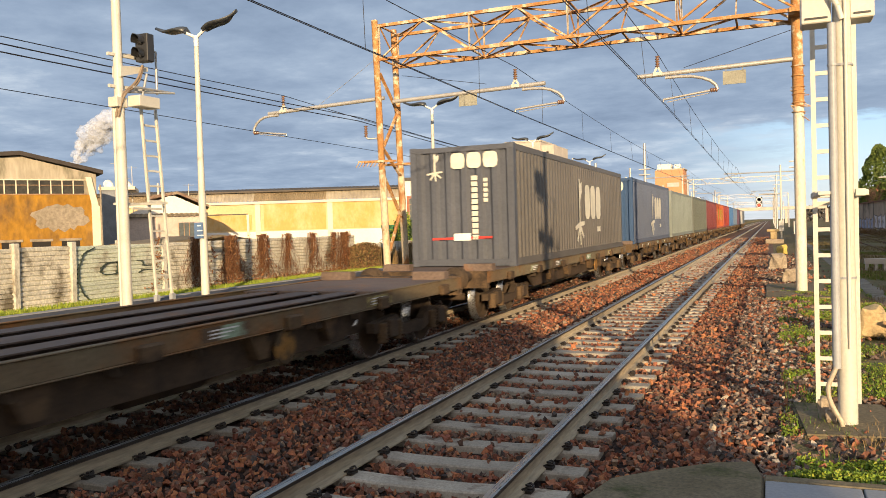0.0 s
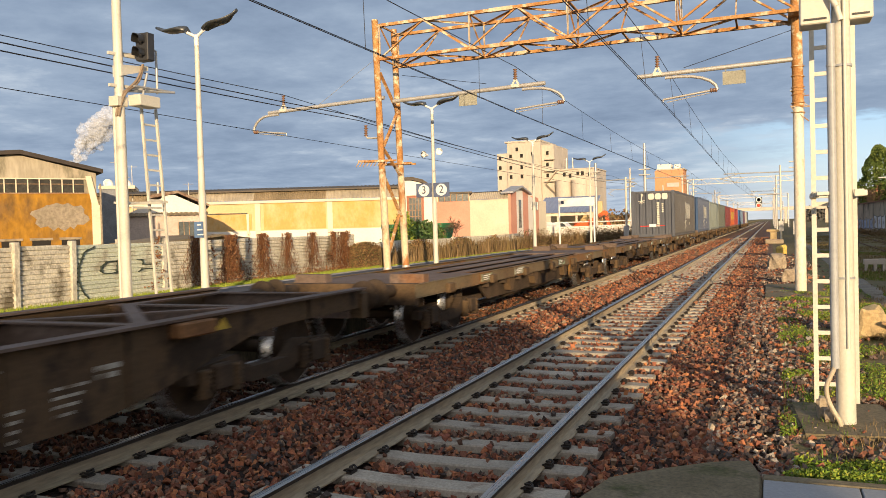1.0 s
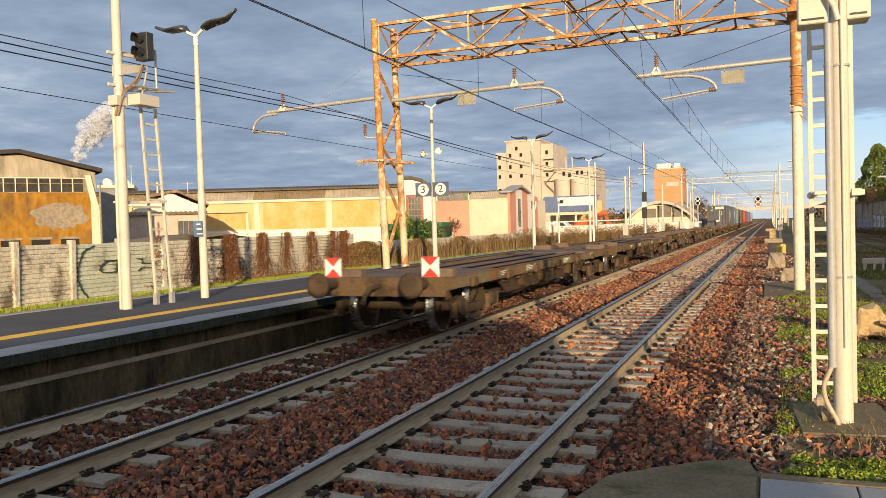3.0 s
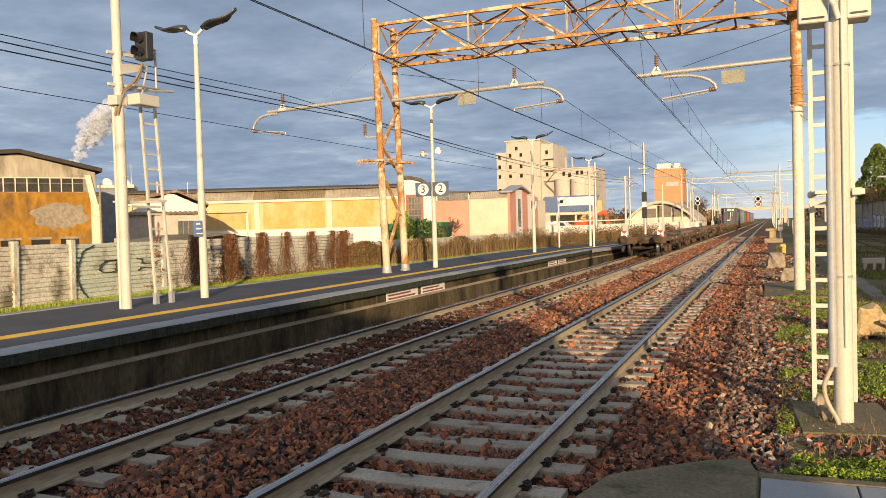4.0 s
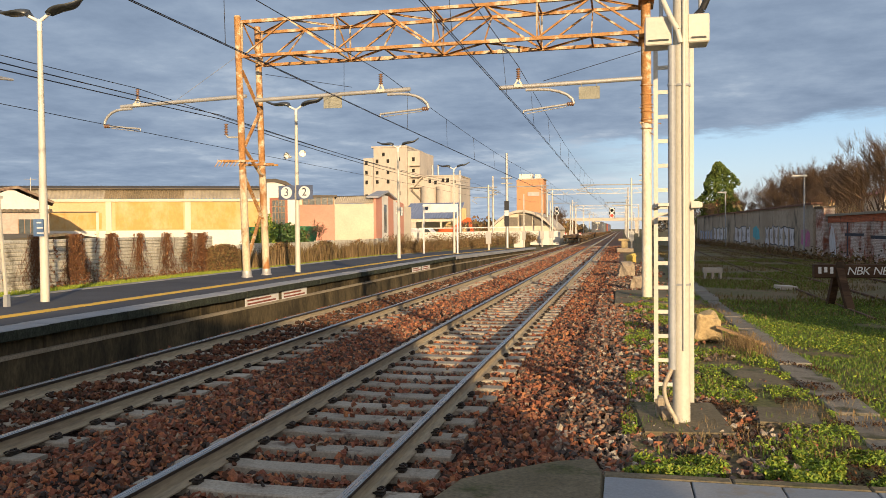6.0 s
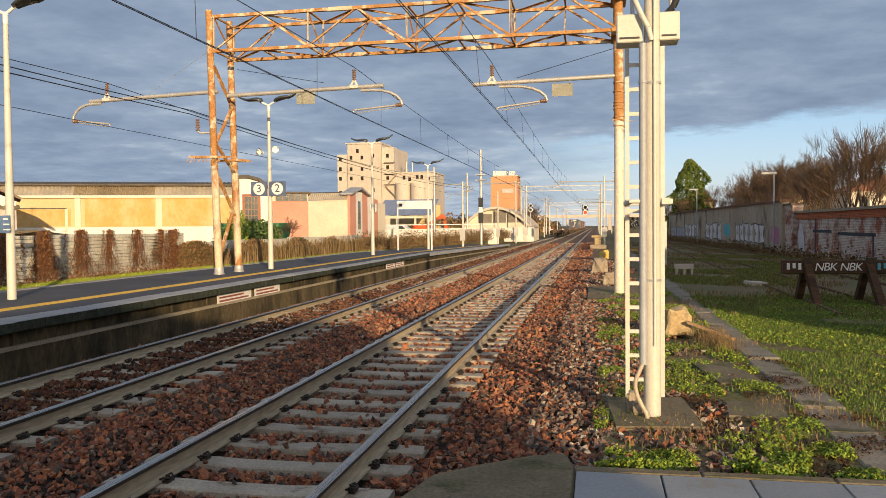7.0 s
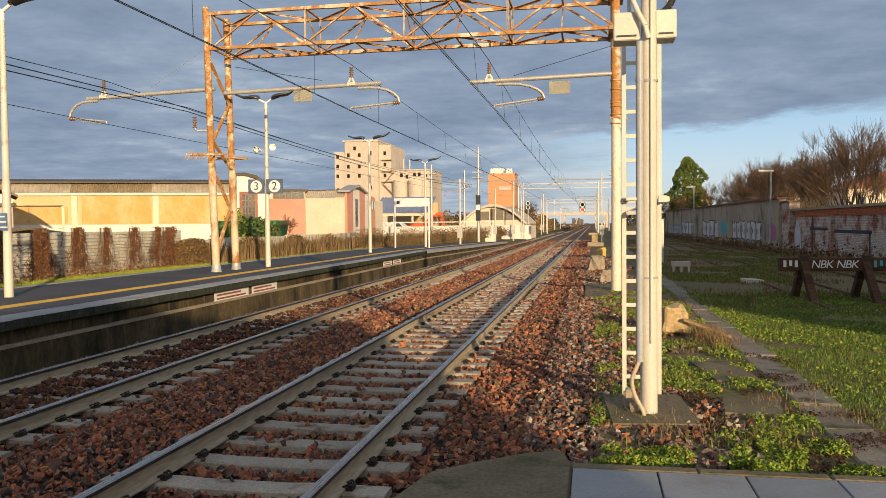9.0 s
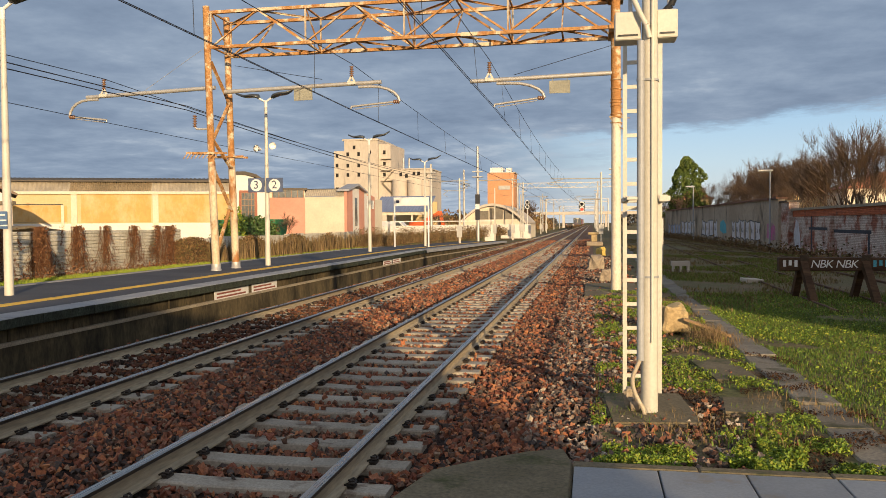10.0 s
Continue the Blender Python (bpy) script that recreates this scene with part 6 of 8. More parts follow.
    blades("grass_strip", x, y, np.full(n_, 0.42), 0.105, 0.014, mat("strip_grass", (0.24, 0.30, 0.03), (0.30, 0.33, 0.04), scale=1.5, rough=0.7, fine=12, fine_amt=0.25, bump=0, island=[(0.22, 0.31, 0.025), (0.30, 0.36, 0.03), (0.34, 0.34, 0.05), (0.17, 0.25, 0.02)]), "bright green grass strip along the foot of the fence")


make_fence()

# ---- unseen block added behind the camera, fitted to shade the near ground ----
stucco_m = mat("shade_block_stucco", (0.55, 0.42, 0.28), (0.5, 0.38, 0.25), scale=1, rough=0.9, fine=25, fine_amt=0.12)
roof_m = mat("dark_roof_sheet", (0.10, 0.085, 0.07), (0.14, 0.115, 0.09), scale=1.0, rough=0.85, fine=15, fine_amt=0.25)
glass_m = mat("dusty_window_glass", (0.06, 0.075, 0.08), (0.09, 0.10, 0.105), scale=1.2, rough=0.15, fine=8, fine_amt=0.2, bump=0)


def rear_shade_block():
    t = thing("station_building", "plain ochre block behind the paved area, added out of view to shade the near ground", "building", pose(0, 0, 0))
    bm = bmesh.new()
    box(bm, 6.5, 12.0, -45, -11.7, -0.3, 5.2)
    part("wall", bm, stucco_m, t)
    bm = bmesh.new()
    box(bm, 6.4, 12.05, -45.1, -11.65, 5.2, 5.42)
    part("roof", bm, roof_m, t)


rear_shade_block()


# added block, never in view, sized so its shadow covers the siding field
def yard_shade_block():
    t = thing("storage_shed", "plain rendered block beyond the yard wall, added out of view to shade the yard", "building", pose(0, 0, 0))
    bm = bmesh.new()
    box(bm, 16.2, 24, -3, 36, -0.3, 4.5)
    part("wall", bm, stucco_m, t)
    bm = bmesh.new()
    box(bm, 16.1, 24.1, -3.1, 36.1, 4.5, 4.65)
    part("roof", bm, roof_m, t)


yard_shade_block()

# ---- warehouses and houses across the line ----
yellow_wall_m = mat("yellow_render", (0.60, 0.36, 0.125), (0.55, 0.325, 0.105), scale=0.35, rough=0.9, fine=6, fine_amt=0.08, third=(0.62, 0.47, 0.26), third_at=0.58, third_scale=0.6, third_soft=0.12, stretch=(1, 1, 0.6))
pale_wall_m = mat("pale_cream_render", (0.70, 0.62, 0.48), (0.62, 0.54, 0.42), scale=0.5, rough=0.9, fine=8, fine_amt=0.1)
pale_yellow_m = mat("pale_yellow_render", (0.62, 0.48, 0.28), (0.58, 0.42, 0.21), scale=0.4, rough=0.9, fine=8, fine_amt=0.1)
white_wall_m = mat("white_render", (0.74, 0.70, 0.64), (0.68, 0.64, 0.58), scale=0.5, rough=0.9, fine=8, fine_amt=0.08)
pink_wall_m = mat("salmon_render", (0.60, 0.30, 0.22), (0.54, 0.26, 0.19), scale=0.5, rough=0.9, fine=8, fine_amt=0.1)
orange_wall_m = mat("stained_orange_render", (0.35, 0.18, 0.026), (0.25, 0.125, 0.02), scale=0.7, rough=0.9, fine=5, fine_amt=0.28, third=(0.15, 0.09, 0.04), third_at=0.58, third_scale=0.9, third_soft=0.10, stretch=(1, 1, 0.5))
bare_m = mat("bare_grey_plaster", (0.30, 0.25, 0.19), (0.24, 0.20, 0.15), scale=1.0, rough=0.95, fine=6, fine_amt=0.3)
sheet_m = mat("fibre_cement_sheet", (0.30, 0.235, 0.15), (0.19, 0.15, 0.095), scale=0.6, rough=0.9, fine=8, fine_amt=0.2)
clear_sheet_m = mat("translucent_sheet", (0.42, 0.36, 0.27), (0.30, 0.26, 0.20), scale=0.8, rough=0.5, fine=8, fine_amt=0.15)
brickred_m = mat("dull_red_brick", (0.30, 0.12, 0.08), (0.36, 0.16, 0.11), scale=1.2, rough=0.9, fine=8, fine_amt=0.2)
steel_blue_m = mat("blue_roof_panel", (0.21, 0.245, 0.35), (0.17, 0.205, 0.30), scale=0.4, rough=0.5, fine=8, fine_amt=0.08)
frame_m = mat("rusty_window_frame", (0.28, 0.15, 0.08), (0.35, 0.25, 0.16), scale=3, rough=0.8, fine=20, fine_amt=0.3)
hole_m = mat("dark_interior", (0.03, 0.027, 0.025), rough=0.9, fine_amt=0.2)
concrete_m = mat("silo_concrete", (0.54, 0.475, 0.40), (0.48, 0.42, 0.35), scale=0.25, rough=0.9, fine=3, fine_amt=0.1, third=(0.45, 0.38, 0.30), third_at=0.66, third_scale=0.3, stretch=(1, 1, 0.4))
tower_m = mat("salmon_tower_render", (0.60, 0.30, 0.16), (0.54, 0.27, 0.14), scale=0.25, rough=0.9, fine=3, fine_amt=0.1)


def corr_strip(name, t, x0, x1, p0, p1, pitch, depth, material, label=""):
    """A corrugated sheet from the line p0 to the line p1, both (y, z), between x0 and x1."""
    bm = bmesh.new()
    n = int((x1 - x0) / pitch)
    a, b = Vector((0, *p0)), Vector((0, *p1))
    nrm = Vector((1, 0, 0)).cross(b - a).normalized() * depth
    V = []
    for i in range(2 * n + 1):
        x = x0 + (x1 - x0) * i / (2 * n)
        o = nrm if i % 2 else Vector()
        V.append((bm.verts.new(a + o + Vector((x, 0, 0))), bm.verts.new(b + o + Vector((x, 0, 0)))))
    for c, d in zip(V, V[1:]):
        bm.faces.new((c[0], d[0], d[1], c[1]))
    return part(name, bm, material, t, label)


def slab(t, name, m, x0, x1, y0, y1, z0, z1, label=""):
    bm = bmesh.new()
    box(bm, x0, x1, y0, y1, z0, z1)
    return part(name, bm, m, t, label)


def warehouse():
    t = thing("warehouse", "long yellow-rendered warehouse with white plinth and corrugated roof", "building", pose(-47.2, 50.5, 0, 0, 0, 22.0))
    slab(t, "wall", pale_yellow_m, -4, 24.4, 0, 12, -0.2, 4.30)
    for i, (a, b) in enumerate(((12.4, 17.45), (18.0, 23.3))):
        slab(t, "yellow_panel", yellow_wall_m, a, b, -0.06, -0.004, 2.05, 4.2)
    slab(t, "yellow_panel", yellow_wall_m, 7.3, 11.4, -0.05, -0.004, 2.1, 3.35)
    slab(t, "plinth", white_wall_m, 7.0, 24.4, -0.10, -0.004, -0.2, 1.98)
    slab(t, "cornice", pale_wall_m, -4, 24.5, -0.22, 0.0, 4.22, 4.42)
    for x in (11.7, 17.6, 23.45):
        slab(t, "pilaster", pale_wall_m, x, x + 0.42, -0.12, -0.004, 0.0, 4.25)
    slab(t, "door_frame", roof_m, 6.2, 11.1, -0.14, -0.05, 3.40, 3.47)
    slab(t, "door_jamb", pale_wall_m, 11.0, 11.2, -0.14, -0.004, 1.2, 3.4)
    for k, (a, b) in enumerate(((-4, 5.5), (5.5, 11.6), (11.6, 17.5), (17.5, 24.0))):
        corr_strip("roof_strip", t, a, b, (-0.15, 4.42), (0.55, 5.22), 0.3 if k % 2 else 0.16, 0.07, clear_sheet_m if k % 2 else sheet_m)
    corr_strip("roof", t, -4, 24.6, (0.2, 5.24), (6.0, 5.75), 0.35, 0.06, roof_m)
    corr_strip("roof", t, -4, 24.6, (12.2, 5.24), (6.0, 5.75), 0.35, 0.06, roof_m)
    slab(t, "gutter", roof_m, -4, 24.6, 0.1, 0.3, 5.18, 5.30)
    # end bay with a tall grille window under an arched gable
    bm = bmesh.new()
    prism(bm, [(23.9, -0.2), (26.3, -0.2), (26.3, 4.6), (25.9, 5.1), (25.3, 5.5), (24.6, 5.7), (23.9, 5.75)], "y", -0.3, 6)
    part("end_bay", bm, white_wall_m, t)
    bm = bmesh.new()
    prism(bm, [(23.7, 5.72), (24.6, 5.74), (25.4, 5.52), (26.0, 5.12), (26.5, 4.55), (26.5, 4.75), (26.05, 5.35), (25.45, 5.78), (24.6, 6.0), (23.7, 5.98)], "y", -0.45, 6)
    part("end_roof", bm, roof_m, t)
    slab(t, "brick_panel", brickred_m, 24.1, 25.5, -0.34, -0.304, 0.5, 4.5)
    w = slab(t, "window", glass_m, 24.3, 25.3, -0.37, -0.345, 1.8, 4.3)
    for i in range(5):
        slab(w, "glazing_bar", frame_m, 24.3 + 0.25 * i - 0.02, 24.3 + 0.25 * i + 0.02, -0.40, -0.372, 1.8, 4.3)
    for i in range(6):
        slab(w, "glazing_bar", frame_m, 24.3, 25.3, -0.40, -0.372, 1.8 + 0.5 * i - 0.02, 1.8 + 0.5 * i + 0.02)


def salmon_house():
    t = thing("workshop", "salmon-red rendered workshop with a strip window under the eaves", "building", pose(-23.4, 62, 0, 0, 0, 22.0))
    slab(t, "wall", pink_wall_m, -0.5, 2.9, 0, 6, -0.2, 4.0)
    w = slab(t, "window", glass_m, 0.3, 2.8, -0.05, -0.004, 4.0, 4.6)
    for i in range(6):
        slab(w, "glazing_bar", frame_m, 0.3 + 0.5 * i - 0.03, 0.3 + 0.5 * i + 0.03, -0.08, -0.052, 4.0, 4.6)
    slab(t, "upper_wall", pale_wall_m, -0.5, 2.9, 0.02, 6, 4.0, 4.62)
    slab(t, "roof", roof_m, -0.6, 3.1, -0.2, 6.2, 4.62, 4.78)


def pink_shed():
    t = thing("gabled_shed", "white and salmon gabled shed with a translucent roof edge", "building", pose(-27.0, 74, 0))
    slab(t, "wall", pale_wall_m, 0, 6.2, 0, 14, -0.2, 4.45)
    corr_strip("roof_edge", t, -0.1, 6.2, (-0.15, 4.45), (0.5, 5.15), 0.2, 0.05, clear_sheet_m, "translucent corrugated roof edge")
    corr_strip("roof", t, -0.1, 6.3, (0.4, 5.16), (7, 5.5), 0.3, 0.05, roof_m)
    for k, (y0, y1, m) in enumerate(((0.0, 1.9, pink_wall_m), (1.9, 4.1, white_wall_m), (4.1, 6.0, pink_wall_m), (6.0, 7.8, white_wall_m), (7.8, 10.0, pink_wall_m))):
        bm = bmesh.new()
        prism(bm, [(y0, -0.2), (y1, -0.2), (y1, 5.0 + 0.5 * (1 - abs(y1 - 3) / 3)), (y0, 5.0 + 0.5 * (1 - abs(y0 - 3) / 3))] if y1 < 6.1 else [(y0, -0.2), (y1, -0.2), (y1, 4.7), (y0, 4.9)], "x", 6.2, 6.45)
        part("gable_panel", bm, m, t)
    slab(t, "window", glass_m, 6.46, 6.49, 2.6, 3.4, 1.6, 4.4)
    w = slab(t, "window", glass_m, 6.46, 6.49, 7.0, 9.4, 3.4, 4.3)
    for i in range(5):
        slab(w, "glazing_bar", white_m, 6.49, 6.53, 7.0 + 0.6 * i - 0.04, 7.0 + 0.6 * i + 0.04, 3.4, 4.3)
    bm = bmesh.new()
    prism(bm, [(-0.3, 4.95), (3.0, 5.62), (6.2, 4.95), (6.2, 5.12), (3.0, 5.8), (-0.3, 5.12)], "x", 5.6, 6.8)
    part("gable_roof", bm, mat("grey_roof_sheet", (0.36, 0.36, 0.38), rough=0.6), t)


def orange_hall():
    t = thing("old_workshop", "stained orange gabled workshop with a band of dirty windows", "building", pose(-29.9, 32.0, 0, 0, 0, 55))
    ridge = [(0.3, 5.15), (-3.5, 6.05), (-6.2, 5.83), (-10.2, 5.0)]
    bm = bmesh.new()
    prism(bm, [(0, -0.2), (0, 5.15)] + [(x, z - 0.04) for x, z in ridge[1:]] + [(-10.2, -0.2)], "y", 0, 6)
    part("wall", bm, mat("grimy_plaster", (0.42, 0.37, 0.29), (0.34, 0.30, 0.23), scale=0.6, rough=0.9, fine=6, fine_amt=0.2, third=(0.20, 0.18, 0.13), third_at=0.56, third_scale=1.3, stretch=(1, 1, 0.25)), t)
    slab(t, "orange_render", orange_wall_m, -10.2, 0.0, -0.07, -0.004, 1.05, 4.09)
    # leaning pilaster at the corner
    bm = bmesh.new()
    prism(bm, [(-0.28, -0.2), (0.12, -0.2), (0.12, 3.2), (-0.25, 5.0), (-0.52, 5.0), (-0.28, 3.6)], "y", -0.12, -0.004)
    part("corner_pier", bm, pale_wall_m, t)
    bm = bmesh.new()
    n = 30
    bm.faces.new([bm.verts.new((-1.75 + 1.3 * math.cos(2 * math.pi * i / n) * (1 + 0.13 * math.sin(5 * i)), -0.074, 2.93 + 0.66 * math.sin(2 * math.pi * i / n) * (1 + 0.16 * math.cos(3 * i)))) for i in range(n)])
    part("plaster_loss", bm, bare_m, t, "grey patch where render has fallen")
    slab(t, "sill_line", frame_m, -10.2, -0.5, -0.12, -0.004, 4.09, 4.14)
    pane = mat("grimy_pane", (0.030, 0.030, 0.028), (0.065, 0.062, 0.055), scale=2.0, rough=0.8, fine=9, fine_amt=0.3, bump=0)
    for i in range(18):
        x = -0.62 - 0.52 * i
        w = slab(t, "window", pane, x - 0.46, x, -0.05, -0.004, 4.14, 4.80)
        slab(w, "frame", pale_wall_m, x - 0.515, x - 0.465, -0.10, -0.004, 4.12, 4.82)
        slab(w, "glazing_bar", frame_m, x - 0.46, x, -0.07, -0.052, 4.56, 4.59)
    slab(t, "lintel", pale_wall_m, -10.2, -0.5, -0.10, -0.004, 4.82, 4.87)
    for k in range(7):
        x = -0.9 - 1.35 * k
        w = slab(t, "window", hole_m, x - 0.85, x, -0.09, -0.072, 1.40, 1.74)
        slab(w, "lintel", bare_m, x - 0.95, x + 0.1, -0.12, -0.092, 1.74, 1.86)
    for a, b in zip(ridge, ridge[1:]):
        bm = bmesh.new()
        (xa, za), (xb, zb) = a, b
        prism(bm, [(xa, za), (xb, zb), (xb, zb + 0.20), (xa, za + 0.20)], "y", -0.35, 6.3)
        part("roof", bm, mat("dark_roof_edge", (0.06, 0.05, 0.045), rough=0.8), t)
    bm = bmesh.new()
    tube(bm, (0.16, -0.2, 0.2), (0.16, -0.2, 4.6), 0.05, n=8)
    part("downpipe", bm, bare_m, t)


def back_sheds():
    t = thing("outbuilding", "low pale outbuilding with a patched roof and aerials", "building", pose(-36.2, 40.6, 0, 0, 0, 40))
    slab(t, "wall", mat("faded_pink_render", (0.56, 0.46, 0.40), (0.46, 0.38, 0.33), scale=0.6, rough=0.9, fine=8, fine_amt=0.15, third=(0.36, 0.27, 0.2), third_at=0.6, third_scale=1.0), -0.4, 4.9, 0, 6, -0.2, 3.1)
    bm = bmesh.new()
    prism(bm, [(-0.4, 3.1), (2.6, 4.5), (3.0, 4.5), (4.9, 3.6), (4.9, 3.1)], "y", 0.5, 6)
    part("gable", bm, white_wall_m, t)
    corr_strip("roof", t, -0.5, 5.1, (-0.2, 3.1), (0.6, 3.35), 0.3, 0.05, sheet_m)
    bm = bmesh.new()
    prism(bm, [(1.4, 4.3), (3.2, 4.62), (5.2, 3.7), (5.2, 3.85), (3.2, 4.8), (1.4, 4.5)], "y", 0.4, 6)
    part("patched_roof", bm, mat("weathered_roof_tile", (0.17, 0.10, 0.07), (0.26, 0.20, 0.15), scale=2.0, rough=0.9, fine=8, fine_amt=0.3), t)
    slab(t, "grey_wall", mat("grey_block", (0.24, 0.25, 0.27), rough=0.9), -1.5, -0.4, -0.5, 4, -0.2, 4.9)
    slab(t, "grey_cap", pale_wall_m, -1.6, 0.6, -0.6, 4, 4.9, 5.1)
    slab(t, "window", glass_m, 3.2, 4.2, -0.05, -0.004, 1.7, 2.7)
    for i in range(4):
        slab(t, "window_bar", frame_m, 3.2 + 0.33 * i - 0.02, 3.2 + 0.33 * i + 0.02, -0.09, -0.052, 1.7, 2.7)
    for x, h in ((-0.7, 6.9), (0.3, 6.6), (3.9, 5.4), (-0.2, 5.9)):
        bm = bmesh.new()
        tube(bm, (x, 2, 3.5), (x, 2, h), 0.025, n=6)
        tube(bm, (x - 0.35, 2, h - 0.1), (x + 0.35, 2, h - 0.1), 0.015, n=5)
        part("aerial", bm, galv_m, t)
    for x, z in ((-1.1, 5.25), (0.0, 5.2)):
        bm = bmesh.new()
        lathe(bm, [(0.02, 0), (0.2, 0.03), (0.33, 0.11), (0.33, 0.125), (0.2, 0.05), (0.02, 0.03)], pose(x, 0.4, z, 70, 0, 30), 18)
        part("satellite_dish", bm, white_m, t)
    for x in (1.3, 1.9):
        bm = bmesh.new()
        tube(bm, (x, 3, 3.3), (x, 3, 5.5), 0.09, n=10)
        part("flue", bm, galv_m, t)


def porch_roof():
    t = thing("lean_to_roof", "low grey lean-to roof behind the fence", "roof", pose(-14.0, 19.0, 1.5, 0, 0, 0))
    bm = bmesh.new()
    prism(bm, [(0, 0.05), (2.6, 0.24), (5.2, 0.0), (5.2, 0.06), (2.6, 0.31), (0, 0.12)], "x", -2.2, 0)
    part("roof_sheet", bm, sheet_m, t)
    for y in (0.3, 4.9):
        bm = bmesh.new()
        box(bm, -2.1, -0.1, y, y + 0.12, -1.4, 0.1)
        part("wall", bm, pale_wall_m, t)


def silo():
    t = thing("grain_silo", "pale concrete grain silo with small dark windows", "silo", pose(0, 150, 0))
    slab(t, "block", concrete_m, -46.9, -44.7, 0, 12, -0.5, 16.0)
    slab(t, "block", concrete_m, -44.7, -38.0, -0.4, 12, -0.5, 17.9)
    slab(t, "block", concrete_m, -38.0, -35.65, 0.4, 12, -0.5, 17.2)
    slab(t, "block", concrete_m, -35.65, -27.95, 0.6, 12, -0.5, 12.2)
    slab(t, "parapet", concrete_m, -45.1, -37.9, -0.6, 12, 17.9, 18.2)
    slab(t, "parapet", concrete_m, -35.65, -27.8, 0.4, 12, 12.2, 12.4)
    for k in range(2):
        bm = bmesh.new()
        tube(bm, (-33.95 + 3.05 * k, 0.6, -0.5), (-33.95 + 3.05 * k, 0.6, 10.2), 1.5, n=28)
        part("silo_cylinder", bm, concrete_m, t)
    wins = [(x, z, 0.0) for x in (-46.3,) for z in (15.1, 13.2, 11.3, 8.6)]
    wins += [(x, z, -0.4) for x in (-44.0, -41.8) for z in (15.3, 13.1, 11.3, 8.8)] + [(-42.7, 16.6, -0.4), (-39.6, 15.6, -0.4), (-39.6, 9.0, -0.4)]
    wins += [(x, z, 0.4) for x, z in ((-36.9, 15.6), (-36.9, 11.3), (-36.9, 13.4))]
    wins += [(x, z, 0.6) for x, z in ((-33.7, 11.3), (-32.6, 11.0), (-31.1, 11.4), (-30.2, 11.4), (-28.9, 11.2))]
    for x, z, y in wins:
        w = slab(t, "window", hole_m, x - 0.27, x + 0.27, y - 0.03, y - 0.004, z - 0.36, z + 0.36)
        slab(w, "sill", concrete_m, x - 0.33, x + 0.33, y - 0.09, y - 0.004, z - 0.42, z - 0.364)
    for z in (10.0, 12.0, 14.2):
        slab(t, "landing", bare_m, -37.4, -35.4, -0.4, 0.39, z, z + 0.1)
    bm = bmesh.new()
    for a, b in zip([(-35.2, 0.1, 3.0), (-37.2, 0.1, 5.2), (-35.0, 0.1, 7.4), (-37.2, 0.1, 9.6)], [(-37.2, 0.1, 5.2), (-35.0, 0.1, 7.4), (-37.2, 0.1, 9.6), (-35.0, 0.1, 12.0)]):
        bar(bm, a, b, 0.4, 0.16)
    part("outside_stair", bm, bare_m, t)
    for x in (-33.8, -32.6):
        bm = bmesh.new()
        tube(bm, (x, 3, 12.2), (x, 3, 14.6), 0.15, n=8)
        part("vent_pipe", bm, galv_m, t)


def tower():
    t = thing("tower_block", "salmon rendered tower with white roof plant", "building", pose(0, 180, 0))
    slab(t, "wall", tower_m, -20.7, -14.7, 0, 7, -0.5, 13.0)
    slab(t, "parapet", concrete_m, -20.4, -14.5, -0.1, 7, 13.0, 13.25)
    slab(t, "roof_plant", white_wall_m, -20.2, -17.3, 0.5, 5, 13.25, 14.3)
    slab(t, "roof_plant", white_wall_m, -16.6, -15.4, 0.5, 3, 13.25, 14.2)
    slab(t, "sign_panel", galv_m, -18.2, -15.6, -0.15, -0.004, 9.3, 10.2)


def barrel_hall():
    t = thing("barrel_vault_hall", "arched concrete hall with glazed end wall", "building", pose(0, 110, 0))
    pts = []
    n = 16
    for i in range(n + 1):
        f = i / n
        pts.append((-15.6 + 9.3 * f, 1.9 + 2.6 * (1 - (2 * f - 1) ** 2)))
    bm = bmesh.new()
    prism(bm, [(-15.6, -0.5), (-6.3, -0.5)] + [(x, z - 0.25) for x, z in pts[::-1]], "y", 0.4, 18)
    part("end_wall", bm, pale_wall_m, t)
    bm = bmesh.new()
    prism(bm, pts + [(x, z - 0.35) for x, z in pts[::-1]], "y", -0.4, 18)
    part("arched_roof", bm, concrete_m, t)
    for k in range(3):
        x = -13.4 + 2.0 * k
        slab(t, "window", mat("dusty_hall_glazing", (0.20, 0.17, 0.13), (0.15, 0.13, 0.105), scale=0.8, rough=0.5, fine=4, fine_amt=0.2, bump=0), x, x + 1.85, 0.34, 0.396, 2.3, 3.4 + (0.45 if k == 1 else 0.1))
    slab(t, "low_wall", white_wall_m, -18, -5.6, -1.5, -1.2, -0.3, 1.6)


def blue_shed():
    t = thing("open_shed", "open storage shed with a blue panel roof", "shed", pose(0, 108, 0))
    corr_strip("roof", t, -27.7, -19.6, (0, 3.4), (5.5, 5.75), 0.4, 0.06, steel_blue_m)
    for x in (-27.2, -24.6, -22.0, -19.9):
        slab(t, "column", pale_wall_m, x - 0.12, x + 0.12, 0.4, 0.7, -0.3, 3.4)
    slab(t, "beam", pale_wall_m, -27.4, -19.8, 0.3, 0.6, 3.0, 3.4)
    slab(t, "back_wall", pale_yellow_m, -27.4, -19.8, 7.5, 7.8, -0.3, 5.0)


